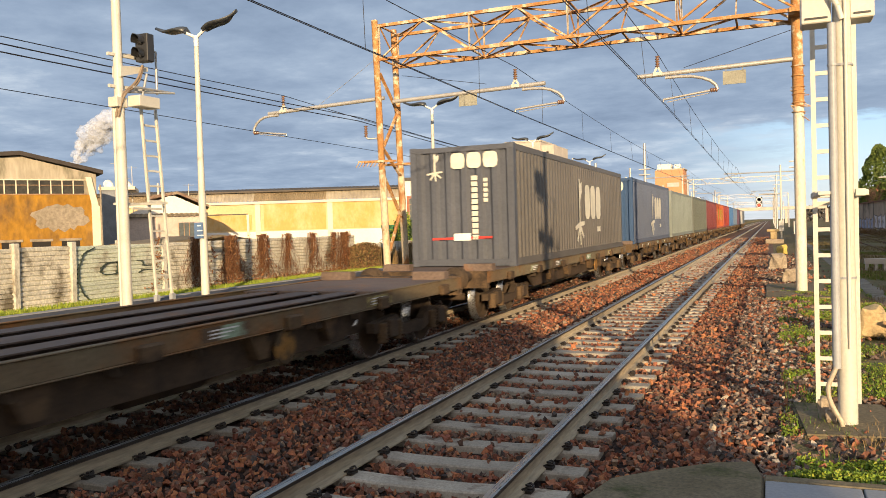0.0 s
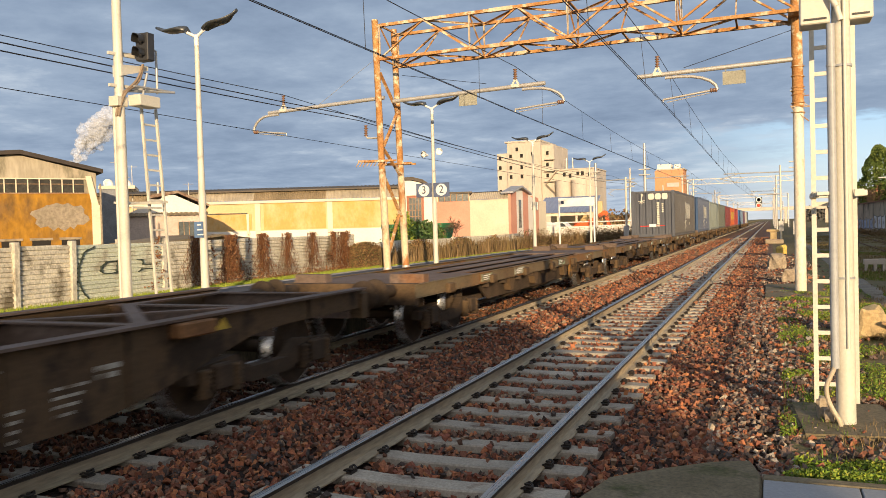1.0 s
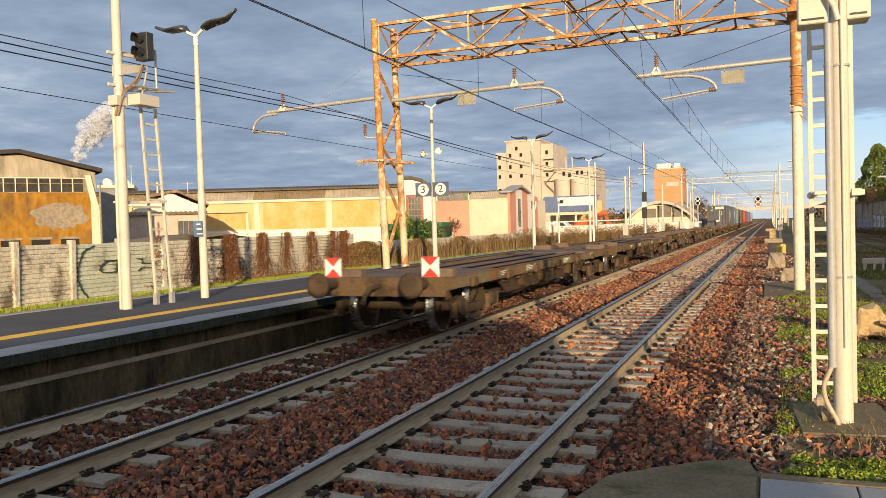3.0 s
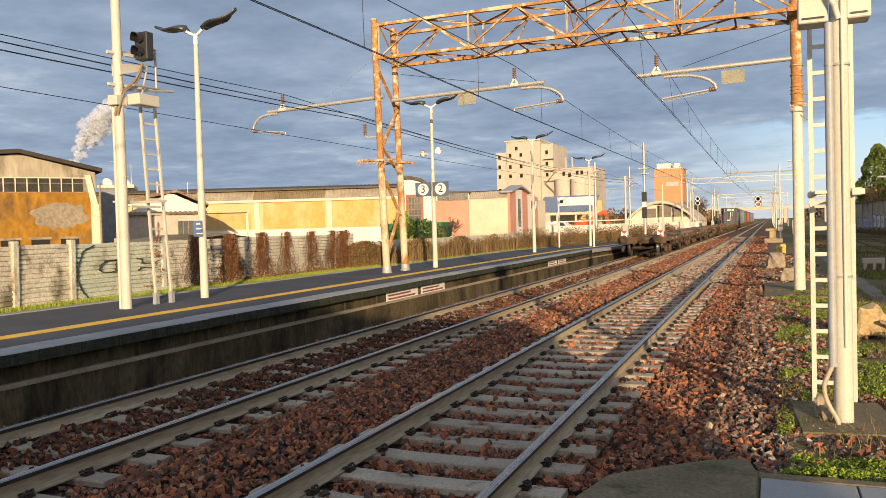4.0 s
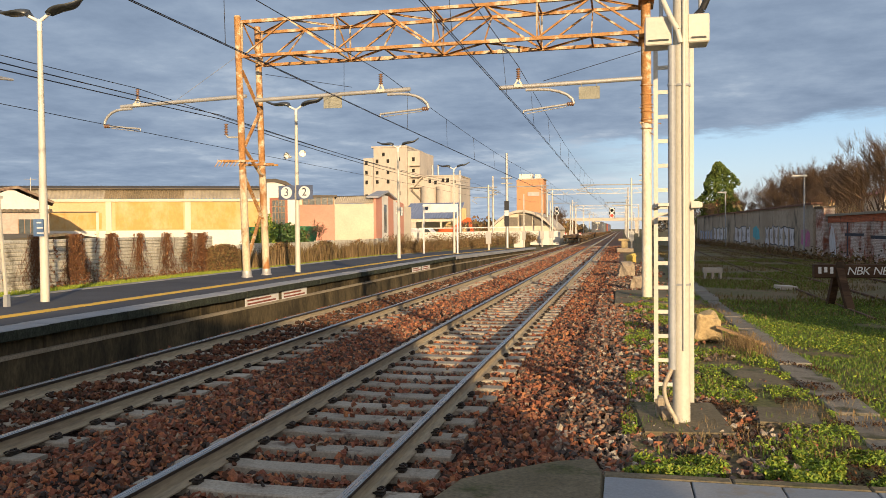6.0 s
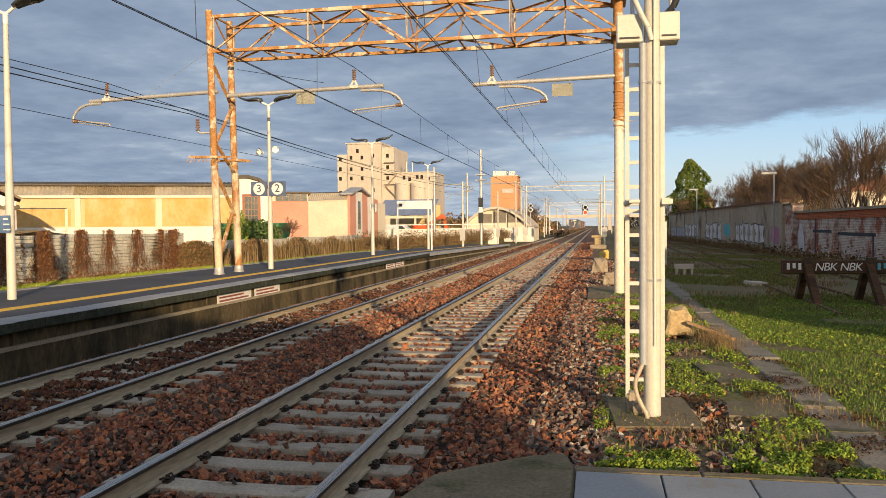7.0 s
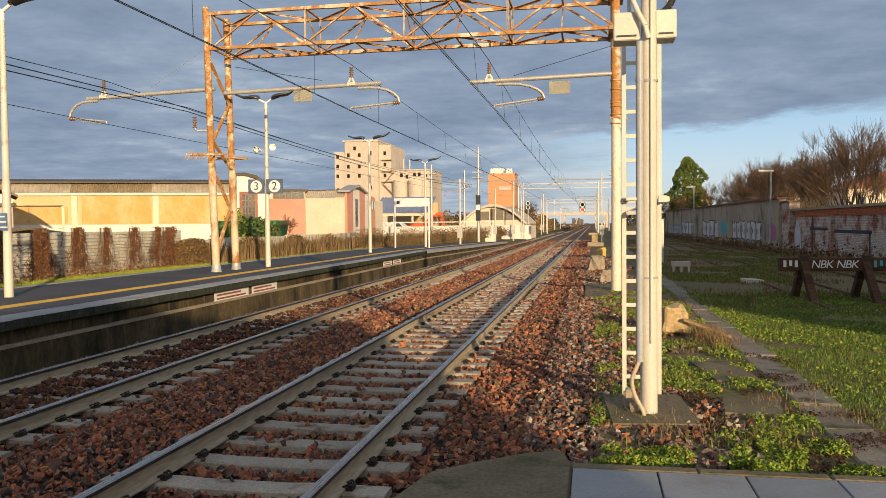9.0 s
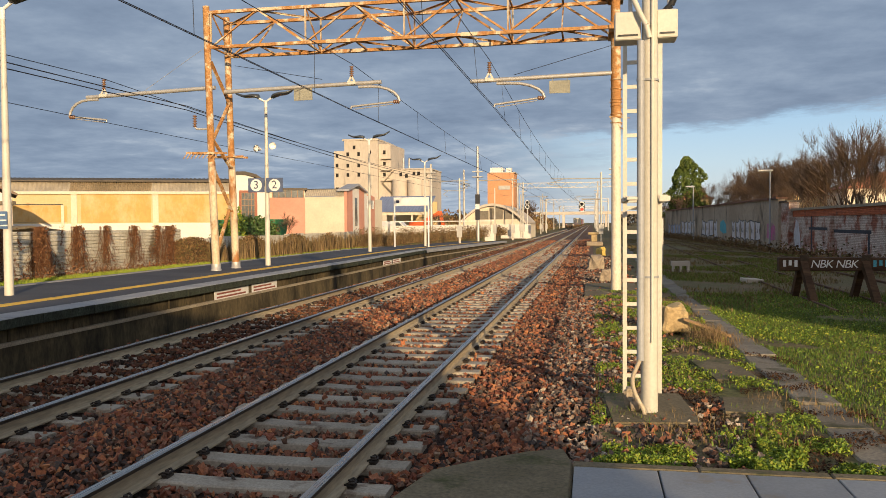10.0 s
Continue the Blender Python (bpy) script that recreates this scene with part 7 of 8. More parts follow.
def excavator():
    om = mat("excavator_orange", (0.70, 0.12, 0.02), (0.6, 0.10, 0.02), scale=1, rough=0.5, fine_amt=0.1)
    t = thing("excavator", "orange excavator with a raised folded arm", "excavator", pose(-18.3, 100, 0.1, 0, 0, 0))
    slab(t, "tracks", dirty_m, -2.0, 0.8, -1, 1, 0.0, 0.8)
    bm = bmesh.new()
    box(bm, -2.0, 0.4, -0.9, 0.9, 0.8, 1.9)
    bevel(bm, 0.1)
    part("body", bm, om, t)
    bm = bmesh.new()
    bar(bm, (-0.8, 0, 1.5), (1.9, 0, 3.1), 0.45, 0.5)
    part("boom", bm, om, t)
    bm = bmesh.new()
    bar(bm, (1.9, 0, 3.2), (2.3, 0, 1.4), 0.4, 0.4)
    part("arm", bm, om, t)
    bm = bmesh.new()
    box(bm, 1.6, 2.6, -0.5, 0.5, 0.8, 1.5)
    part("bucket", bm, om, t)


for f in (warehouse, salmon_house, pink_shed, orange_hall, back_sheds, porch_roof, silo, tower, barrel_hall, blue_shed, excavator):
    f()


def yard_things():
    wm = mat("white_van_paint", (0.75, 0.74, 0.72), rough=0.4, fine_amt=0.05)
    for x, y, w, h in ((-21.6, 97, 4.4, 1.7), (-15.5, 95, 3.6, 1.2), (-26, 96, 3.8, 1.4)):
        t = thing("parked_van", "white parked van in the yard behind the hedge", "van", pose(x, y, 0.1), "yard vehicles")
        bm = bmesh.new()
        prism(bm, [(-w / 2, 0.3), (w / 2, 0.3), (w / 2, 0.3 + h * 0.55), (w * 0.33, 0.3 + h * 0.62), (w * 0.2, 0.3 + h), (-w / 2, 0.3 + h)], "y", -0.9, 0.9)
        bevel(bm, 0.06)
        part("body", bm, wm, t)
        bm = bmesh.new()
        prism(bm, [(w * 0.05, 0.3 + h * 0.62), (w * 0.28, 0.3 + h * 0.62), (w * 0.17, 0.3 + h * 0.92), (w * 0.05, 0.3 + h * 0.92)], "y", -0.93, -0.88)
        part("side_window", bm, glass_m, t)
        for q in (-0.3, 0.3):
            bm = bmesh.new()
            tube(bm, (w * q, -0.92, 0.3), (w * q, -0.7, 0.3), 0.32, n=16)
            part("wheel", bm, black_m, t)
    t = thing("low_boundary_wall", "long low white wall across the yard", "wall", pose(0, 92, 0))
    slab(t, "wall", white_wall_m, -34, -8.5, 0, 0.25, -0.3, 1.55)
    slab(t, "rail", white_m, -34, -8.5, 0.05, 0.15, 2.0, 2.1)
    t2 = thing("green_skip", "green waste skip behind the portal leg", "skip", pose(-17.0, 44.0, 0.2))
    bm = bmesh.new()
    prism(bm, [(-1.6, 0.0), (1.6, 0.0), (2.0, 1.9), (-2.0, 1.9)], "y", -1, 1)
    bevel(bm, 0.03)
    part("body", bm, mat("skip_green", (0.05, 0.22, 0.09), rough=0.6), t2)


yard_things()

# ---- distant railway furniture ----


def far_mast(x, y, h, arm, label="pale catenary mast with a cantilever"):
    t = thing("catenary_mast", label, "mast", pose(x, y, -0.1), "catenary masts")
    bm = bmesh.new()
    tube(bm, (0, 0, 0), (0, 0, h), 0.15, 0.11, 10)
    part("post", bm, galv_m, t)
    bm = bmesh.new()
    tube(bm, (0, 0, 5.9), (arm, 0, 5.95), 0.05, n=6)
    pipe(bm, [(arm * 0.8, 0, 5.9), (arm * 1.05, 0, 5.5), (arm * 0.8, 0, 5.15)], 0.035, 6)
    part("cantilever", bm, galv_m, t)
    bm = bmesh.new()
    for dz in (0.0, 0.5):
        box(bm, -0.5, 0.5, -0.3, 0.3, 6.2 + dz, 6.28 + dz)
    part("equipment_bracket", bm, galv_m, t)
    return t


m5 = far_mast(-8.0, 75, 9.1, 3.9, "concrete catenary mast with equipment and a black signal board")
slab(m5, "signal_board", black_m, -0.22, 0.22, -0.25, -0.16, 2.2, 4.6)
slab(m5, "white_band", white_m, -0.2, 0.2, -0.27, -0.255, 3.2, 3.7)
for y in (125, 175, 225, 300):
    far_mast(-8.0, y, 8.2, 3.9)
    far_mast(3.4, y, 8.2, -3.4)
far_mast(4.6, 75, 8.4, -5.8, "pale catenary mast with a long cantilever over the near track")
far_mast(-13, 98, 8.5, -2.5)
far_mast(-12.6, 75.5, 7.6, 3.6)


def far_portal(y, z):
    t = thing("overhead_line_portal", "distant pale lattice portal beam over the tracks", "gantry", pose(0, y, 0), "distant portals")
    for x in (-8.2, 6.2):
        bm = bmesh.new()
        tube(bm, (x, 0, -0.2), (x, 0, z + 0.7), 0.14, n=8)
        part("leg", bm, galv_m, t)
    for zz in (z, z + 0.7):
        bm = bmesh.new()
        box(bm, -8.2, 6.2, -0.05, 0.05, zz - 0.05, zz + 0.05)
        part("chord", bm, galv_m, t)
    n = 16
    for i in range(n):
        bm = bmesh.new()
        a, b = -8.2 + 14.4 * i / n, -8.2 + 14.4 * (i + 1) / n
        bar(bm, (a, 0, z if i % 2 else z + 0.7), (b, 0, z + 0.7 if i % 2 else z), 0.06, 0.06)
        part("diagonal", bm, galv_m, t)


far_portal(118, 6.9)
far_portal(190, 6.6)
far_portal(270, 6.4)


def far_signal(x, y, h, arm=0.0, red=False):
    t = thing("colour_light_signal", "distant white-edged signal head on a slim post", "signal", pose(x, y, -0.1), "distant signals")
    bm = bmesh.new()
    tube(bm, (0, 0, 0), (0, 0, h), 0.08, n=8)
    if arm:
        tube(bm, (0, 0, h), (arm, 0, h), 0.08, n=8)
    part("post", bm, galv_m, t)
    xa = arm
    z = h - 0.9 if arm else h
    bm = bmesh.new()
    box(bm, xa - 0.34, xa + 0.34, -0.2, 0.0, z - 0.5, z + 0.6)
    bevel(bm, 0.04)
    head = part("signal_head", bm, black_m, t)
    for k in range(2):
        bm = bmesh.new()
        lathe(bm, [(0.30, 0), (0.30, 0.02), (0.2, 0.03), (0.2, 0.0)], pose(xa, -0.2, z + 0.32 - 0.6 * k, 90), 16)
        part("backing_ring", bm, white_m, head)
    if red:
        bm = bmesh.new()
        lathe(bm, [(0.13, 0), (0.13, 0.03)], pose(xa, -0.24, z - 0.28, 90), 14)
        part("red_lens", bm, mat("red_signal_light", (0.8, 0.05, 0.03), glow=((1.0, 0.06, 0.03), 2.0), fine_amt=0.05), head)


far_signal(3.6, 95, 4.6, -2.2, True)
far_signal(-6.3, 112, 4.4)
for x, y, h in ((-7.6, 62, 5.4), (-7.5, 84, 5.6), (-6.0, 88, 6.8), (-5.9, 100, 6.3), (3.4, 75, 6.5), (-6.6, 105, 5.5), (-5.9, 135, 6.0), (-5.8, 150, 6.2), (4.2, 60, 4.0)):
    t = thing("slim_post", "slim pale trackside post", "post", pose(x, y, -0.1), "trackside posts")
    bm = bmesh.new()
    tube(bm, (0, 0, 0), (0, 0, h), 0.09, 0.07, 8)
    part("shaft", bm, cream_m, t)
    slab(t, "junction_box", galv_m, -0.2, 0.2, -0.2, 0.0, 0.8, 1.7)

far_station = thing("footbridge", "distant pale footbridge and canopies across the line", "bridge", pose(0, 330, 0))
slab(far_station, "deck", concrete_m, -25, 22, 0, 3, 5.0, 6.2)
for x in (-25, -9, 8, 22):
    slab(far_station, "pier", concrete_m, x - 0.5, x + 0.5, 0.5, 2.5, -0.5, 5.0)

# ---- right-hand side: sidings, walls, buffer stop ----


def brick_material(name, c1, c2, mortar, third, at):
    m = mat(name, c1, c2, scale=1.0, rough=0.9, fine=20, fine_amt=0.2, bump=0.0, third=third, third_at=at, third_scale=0.8)
    nt = m.node_tree
    b = nt.nodes["Principled BSDF"]
    old = b.inputs["Base Color"].links[0].from_socket
    tc = nt.nodes.new("ShaderNodeTexCoord")
    mp = nt.nodes.new("ShaderNodeMapping")
    mp.inputs["Rotation"].default_value = (0, radians(90), radians(90))
    sep, comb = nt.nodes.new("ShaderNodeSeparateXYZ"), nt.nodes.new("ShaderNodeCombineXYZ")
    nt.links.new(tc.outputs["Object"], sep.inputs[0])
    nt.links.new(sep.outputs[1], comb.inputs[0])
    nt.links.new(sep.outputs[2], comb.inputs[1])
    br = nt.nodes.new("ShaderNodeTexBrick")
    br.inputs["Scale"].default_value = 1.0
    br.inputs["Brick Width"].default_value, br.inputs["Row Height"].default_value, br.inputs["Mortar Size"].default_value = 0.26, 0.075, 0.012
    br.inputs["Color1"].default_value, br.inputs["Color2"].default_value, br.inputs["Mortar"].default_value = (1, 1, 1, 1), (0.72, 0.7, 0.7, 1), (*mortar, 1)
    nt.links.new(comb.outputs[0], br.inputs["Vector"])
    mix = nt.nodes.new("ShaderNodeMix")
    mix.data_type, mix.blend_type = "RGBA", "MULTIPLY"
    mix.inputs["Factor"].default_value = 1.0
    nt.links.new(old, mix.inputs["A"])
    nt.links.new(br.outputs["Color"], mix.inputs["B"])
    nt.links.new(mix.outputs["Result"], b.inputs["Base Color"])
    bn = nt.nodes.new("ShaderNodeBump")
    bn.inputs["Strength"].default_value, bn.inputs["Distance"].default_value = 0.6, 0.012
    nt.links.new(br.outputs["Fac"], bn.inputs["Height"])
    bn.invert = True
    nt.links.new(bn.outputs[0], b.inputs["Normal"])
    return m


brick_m = brick_material("painted_brick", (0.40, 0.16, 0.10), (0.31, 0.12, 0.08), (0.5, 0.47, 0.44), (0.66, 0.57, 0.50), 0.47)
brick_top_m = brick_material("red_brick", (0.56, 0.18, 0.085), (0.44, 0.14, 0.07), (0.6, 0.55, 0.5), (0.16, 0.09, 0.07), 0.63)
render_m = mat("stained_cement_render", (0.42, 0.355, 0.27), (0.32, 0.265, 0.195), scale=0.4, rough=0.92, fine=9, fine_amt=0.2, bump=0.2, third=(0.09, 0.078, 0.06), third_at=0.58, third_scale=0.6, stretch=(1, 1, 0.5))


def right_walls():
    w = tagged(new("wall_east"), "long yard wall of painted brick and stained cement with graffiti", "wall", "", "structure")
    slab(w, "brick_wall", brick_m, 14.6, 14.95, 4, 51.8, -0.4, 2.05)
    slab(w, "brick_course", brick_top_m, 14.55, 15.0, 4, 51.8, 2.05, 2.42)
    slab(w, "coping", kerb_pale_m, 14.45, 15.1, 4, 51.9, 2.42, 2.55)
    slab(w, "brick_pier", brick_m, 14.35, 14.95, 51.9, 54.0, -0.4, 2.95)
    slab(w, "pier_cap", roof_m, 14.25, 15.05, 51.85, 54.0, 2.95, 3.05)
    for i in range(4):
        slab(w, "buttress", brick_m, 14.42, 14.6, 12 + 10.5 * i, 12.5 + 10.5 * i, -0.4, 2.05)
    # cement wall runs on, bending towards the line
    bm = bmesh.new()
    prism(bm, [(14.2, 54.0), (14.6, 54.0), (12.7, 112), (12.3, 112)], "z", -0.5, 3.2)
    part("cement_wall", bm, render_m, w)
    bm = bmesh.new()
    prism(bm, [(14.05, 53.9), (14.75, 53.9), (12.85, 112.2), (12.15, 112.2)], "z", 3.2, 3.33)
    part("coping_tiles", bm, mat("dark_coping_tile", (0.20, 0.11, 0.075), rough=0.85), w)
    slab(w, "far_gate_wall", render_m, 11.8, 12.2, 112, 150, -0.5, 2.4)
    # painted graffiti, drawn as abstract strokes
    r = random.Random(21)
    gw = mat("spray_white", (0.62, 0.62, 0.64), rough=0.8, fine_amt=0.1, third=(0.36, 0.33, 0.3), third_at=0.62, third_scale=2.0)
    gb = mat("spray_dark", (0.06, 0.065, 0.08), rough=0.8)
    gc = mat("spray_cyan", (0.12, 0.42, 0.50), rough=0.8)
    gp = mat("spray_pink", (0.50, 0.16, 0.32), rough=0.8, third=(0.33, 0.26, 0.23), third_at=0.55, third_scale=1.2)

    def wx(y):
        return 14.2 - (y - 54.0) * 1.9 / 58

    def patch(name, y0, z0, pts, m, off):
        bm = bmesh.new()
        bm.faces.new([bm.verts.new((wx(y0 + a) - off, y0 + a, z0 + b)) for a, b in pts])
        part(name, bm, m, w)

    def letters(y0, y1, z0, h, n, m):
        for k in range(n):
            y = y0 + (y1 - y0) * k / n
            ww = (y1 - y0) / n
            jag = [(0.0 + r.uniform(0, .15) * ww, r.uniform(0, .15) * h), (ww * 0.45, r.uniform(-.05, .12) * h), (ww * r.uniform(.75, .95), r.uniform(0, .15) * h), (ww * r.uniform(0.6, 0.8), h * 0.5),
                   (ww * r.uniform(.8, .98), h * r.uniform(.8, 1)), (ww * 0.5, h * r.uniform(.75, .95)), (ww * r.uniform(0, .12), h * r.uniform(.85, 1.05)), (ww * r.uniform(.12, .3), h * 0.5)]
            cy, cz = ww / 2, h / 2
            patch("graffiti_shadow", y, z0, [(cy + (a - cy) * 1.16 + 0.1, cz + (b - cz) * 1.13) for a, b in jag], gb, 0.006)
            patch("graffiti_shape", y, z0, jag, m, 0.010)
            patch("graffiti_shadow", y, z0, [(cy - 0.06 * ww, cz - 0.15 * h), (cy + 0.08 * ww, cz - 0.1 * h), (cy + 0.02 * ww, cz + 0.2 * h)], gb, 0.014)
    letters(58.7, 68.4, 0.40, 1.5, 6, gw)
    letters(74.4, 82.8, 0.40, 1.6, 4, gw)
    letters(87, 97, 0.5, 1.4, 4, gw)
    letters(97.5, 109, 0.3, 1.3, 5, mat("spray_pale_blue", (0.34, 0.42, 0.60), rough=0.8, third=(0.36, 0.33, 0.3), third_at=0.55, third_scale=2.0))
    patch("graffiti_patch", 70.4, 0.75, [(0, 0.1), (1.4, 0), (3.0, 0.3), (2.8, 1.0), (1.4, 1.2), (0.2, 0.8)], gc, 0.012)
    patch("graffiti_patch", 54.6, 0.5, [(0, 0.1), (1.2, 0), (2.3, 0.2), (2.2, 1.1), (0.8, 1.2), (0.1, 0.9)], gp, 0.012)
    for k, (y, z, l, h) in enumerate(((38, 1.2, 6, 0.16), (38.2, 0.3, 0.2, 1.0), (44, 1.3, 4.2, 0.15), (44.2, 0.2, 0.18, 1.1), (47.6, 0.2, 0.2, 1.9), (33, 0.4, 3, 0.14))):
        slab(w, "graffiti_stroke", gb, 14.585, 14.596, y, y + l, z, z + h)
    bm = bmesh.new()
    bm.faces.new([bm.verts.new((14.59, y, z)) for y, z in ((50.0, 0.0), (51.3, 0.1), (51.7, 1.0), (51.2, 1.9), (50.6, 1.7), (50.2, 0.9))])
    part("graffiti_patch", bm, gw, w)


right_walls()


def sidings():
    for k, (xa, ya, xb, yb) in enumerate(((8.34, 18, 10.2, 120), (12.2, 12, 11.6, 120))):
        t = tagged(new("track_%d" % (3 + k)), "rusty disused siding track sunk in grass", "railway track", "", "structure")
        t.matrix_basis = pose(xa, ya, -0.06, 0, 0, math.degrees(-math.atan2(xb - xa, yb - ya)))
        for s in (-0.72, 0.72):
            bm = bmesh.new()
            prism(bm, [(s + x * 0.9, z * 0.85) for x, z in rail_profile()], "y", 0, 105)
            part("rail", bm, mat("old_rusty_rail", (0.10, 0.06, 0.04), (0.14, 0.085, 0.055), scale=2, rough=0.9, fine=30, fine_amt=0.3), t)
        bm = bmesh.new()
        box(bm, -1.2, 1.2, -0.12, 0.12, -0.30, -0.12)
        bevel(bm, 0.02)
        me = finish(bm, "sleeper", mat("rotten_sleeper_wood", (0.10, 0.075, 0.05), (0.14, 0.10, 0.07), scale=4, rough=0.95, fine=25, fine_amt=0.35))
        for i in range(90):
            piece("sleeper", me, t, pose(0, 0.5 + 0.65 * i, 0.0))


sidings()


def buffer_stop():
    wood = mat("weathered_timber", (0.10, 0.058, 0.033), (0.055, 0.032, 0.02), scale=3, rough=0.9, fine=25, fine_amt=0.35, bump=0.4, stretch=(0.2, 1, 1))
    t = thing("buffer_stop", "old timber buffer stop with graffiti on its beam", "buffer stop", pose(8.35, 20.9, -0.15))
    bm = bmesh.new()
    box(bm, -1.28, 1.75, -0.16, 0.10, 0.74, 1.06)
    bevel(bm, 0.015)
    beam = part("beam", bm, wood, t)
    for x in (-0.72, 0.66):
        for a, b, wd in (((x - 0.02, -0.1, 0.98), (x + 0.08, -0.85, -0.08), 0.17), ((x, 0.1, 0.9), (x - 0.06, 0.62, -0.08), 0.16)):
            bm = bmesh.new()
            bar(bm, a, b, wd, 0.14)
            part("leg", bm, wood, t)
        bm = bmesh.new()
        box(bm, x - 0.1, x + 0.1, -0.19, -0.16, 0.98, 1.12)
        part("iron_strap", bm, dirty_m, t)
    for text, x, c in (("NBK", -0.58, white_m), ("NBK", -0.02, white_m)):
        cu = bpy.data.curves.new("graffiti_text", "FONT")
        cu.body, cu.size, cu.align_x, cu.align_y, cu.extrude, cu.shear = text, 0.27, "LEFT", "CENTER", 0.001, 0.2
        cu.space_character = 0.88
        ob = new("graffiti_text", cu)
        ob.data.materials.append(c)
        ob.parent = beam
        ob.matrix_basis = pose(x, -0.164, 0.90, 90, 0, 0)
    for x, m in ((-1.2, white_m), (0.82, mat("spray_cyan", (0.12, 0.42, 0.50)))):
        bm = bmesh.new()
        for k in range(3):
            box(bm, x + 0.13 * k, x + 0.13 * k + 0.07, -0.166, -0.163, 0.84 + 0.03 * (k % 2), 1.0)
        part("graffiti_bars", bm, m, beam)


buffer_stop()


def yard_lamp(x, y, h):
    t = thing("yard_lamp", "slim grey yard lamp post with a flat head", "street lamp", pose(x, y, -0.2), "yard lamps")
    bm = bmesh.new()
    tube(bm, (0, 0, 0), (0, 0, h), 0.07, 0.05, 8)
    part("pole", bm, grey_m, t)
    bm = bmesh.new()
    box(bm, -0.75, 0.15, -0.15, 0.15, h, h + 0.12)
    bevel(bm, 0.03)
    part("lamp_head", bm, galv_m, t)


yard_lamp(13.9, 55, 5.2)
yard_lamp(12.7, 85, 5.5)


def boulder(x, y, z, sx, sy, sz, m, label, seed, cat="boulder"):
    bm = bmesh.new()
    bmesh.ops.create_icosphere(bm, subdivisions=3, radius=1.0)
    for v in bm.verts:
        d = v.co.normalized()
        n = noise.noise(d * 1.3 + Vector((seed, 0, 0))) * 0.35 + noise.noise(d * 4 + Vector((0, seed, 0))) * 0.1
        c = Vector([math.copysign(abs(k) ** 0.55, k) for k in d]) * (0.82 + n)
        v.co = Vector((x + c.x * sx, y + c.y * sy, z + c.z * sz))
    return solid("boulder", bm, m, label, cat)


ochre_m = mat("ochre_stone", (0.50, 0.38, 0.20), (0.40, 0.29, 0.15), scale=3, rough=0.9, fine=22, fine_amt=0.25, bump=0.4, bump_dist=0.01)
grey_stone_m = mat("pale_rubble", (0.36, 0.30, 0.22), (0.28, 0.22, 0.16), scale=3, rough=0.9, fine=22, fine_amt=0.3, bump=0.4, bump_dist=0.01)
boulder(3.97, 14.15, 0.16, 0.27, 0.32, 0.30, ochre_m, "large ochre stone block in the weeds", 3)
boulder(3.05, 25.9, 0.10, 0.22, 0.2, 0.26, grey_stone_m, "pale broken stone at the foot of the portal leg", 5)
boulder(2.75, 33, 0.15, 0.35, 0.4, 0.38, grey_stone_m, "pale grey stone block beside the ballast", 8)
boulder(3.1, 46, 0.12, 0.3, 0.3, 0.32, mat("yellow_painted_stone", (0.62, 0.44, 0.12), rough=0.8), "yellow painted marker stone", 11)
boulder(2.99, 8.35, 0.05, 0.07, 0.07, 0.12, grey_stone_m, "small broken concrete lump against the mast base", 13)
boulder(3.03, 8.2, 0.02, 0.06, 0.05, 0.08, grey_stone_m, "small broken concrete lump against the mast base", 14)


def small_things():
    t = thing("plank", "split timber plank leaning on the stone", "plank", pose(0, 0, 0))
    bm = bmesh.new()
    bar(bm, (4.10, 13.82, 0.20), (4.80, 13.60, -0.04), 0.10, 0.035)
    part("board", bm, mat("pale_split_wood", (0.42, 0.27, 0.14), rough=0.85), t)
    t = thing("concrete_trough", "small concrete trough on two feet in the grass", "trough", pose(5.93, 32, -0.15))
    slab(t, "top", concrete_m, -0.34, 0.34, -0.2, 0.2, 0.26, 0.44)
    for x in (-0.3, -0.03, 0.24):
        slab(t, "foot", concrete_m, x, x + 0.08, -0.18, 0.18, 0.0, 0.27)
    t = thing("concrete_offcut", "flat pale concrete offcut lying in grass", "slab", pose(7.5, 26.5, -0.13, 3, 4, 25))
    bm = bmesh.new()
    box(bm, -0.3, 0.3, -0.2, 0.2, 0, 0.14)
    bevel(bm, 0.02)
    part("block", bm, concrete_m, t)
    t = thing("point_machine", "grey and ochre trackside point machine", "track equipment", pose(2.75, 66, -0.1))
    for a in ((-0.6, 0.7, -0.5, 0.5, 0.0, 0.35), (-0.25, 0.25, -0.3, 0.3, 0.35, 0.9), (-0.5, 0.4, -0.2, 0.2, 0.9, 1.1)):
        bm = bmesh.new()
        box(bm, *a)
        bevel(bm, 0.05)
        part("housing", bm, ochre_m if a[4] > 0.3 else grey_stone_m, t)
    t = thing("relay_cabinet", "grey trackside relay cabinet with dark door", "cabinet", pose(5.6, 40, -0.15))
    slab(t, "body", galv_m, -0.35, 0.35, -0.25, 0.25, 0, 2.1)
    slab(t, "door", black_m, -0.12, 0.2, -0.265, -0.252, 0.7, 1.9)


small_things()

# ---- plants ----
weed_m = mat("low_weeds", (0.20, 0.25, 0.025), (0.15, 0.21, 0.025), scale=2, rough=0.7, fine=12, fine_amt=0.25, bump=0, island=[(0.16, 0.26, 0.02), (0.26, 0.33, 0.025), (0.11, 0.19, 0.016), (0.31, 0.32, 0.035), (0.15, 0.22, 0.02), (0.07, 0.12, 0.012)])

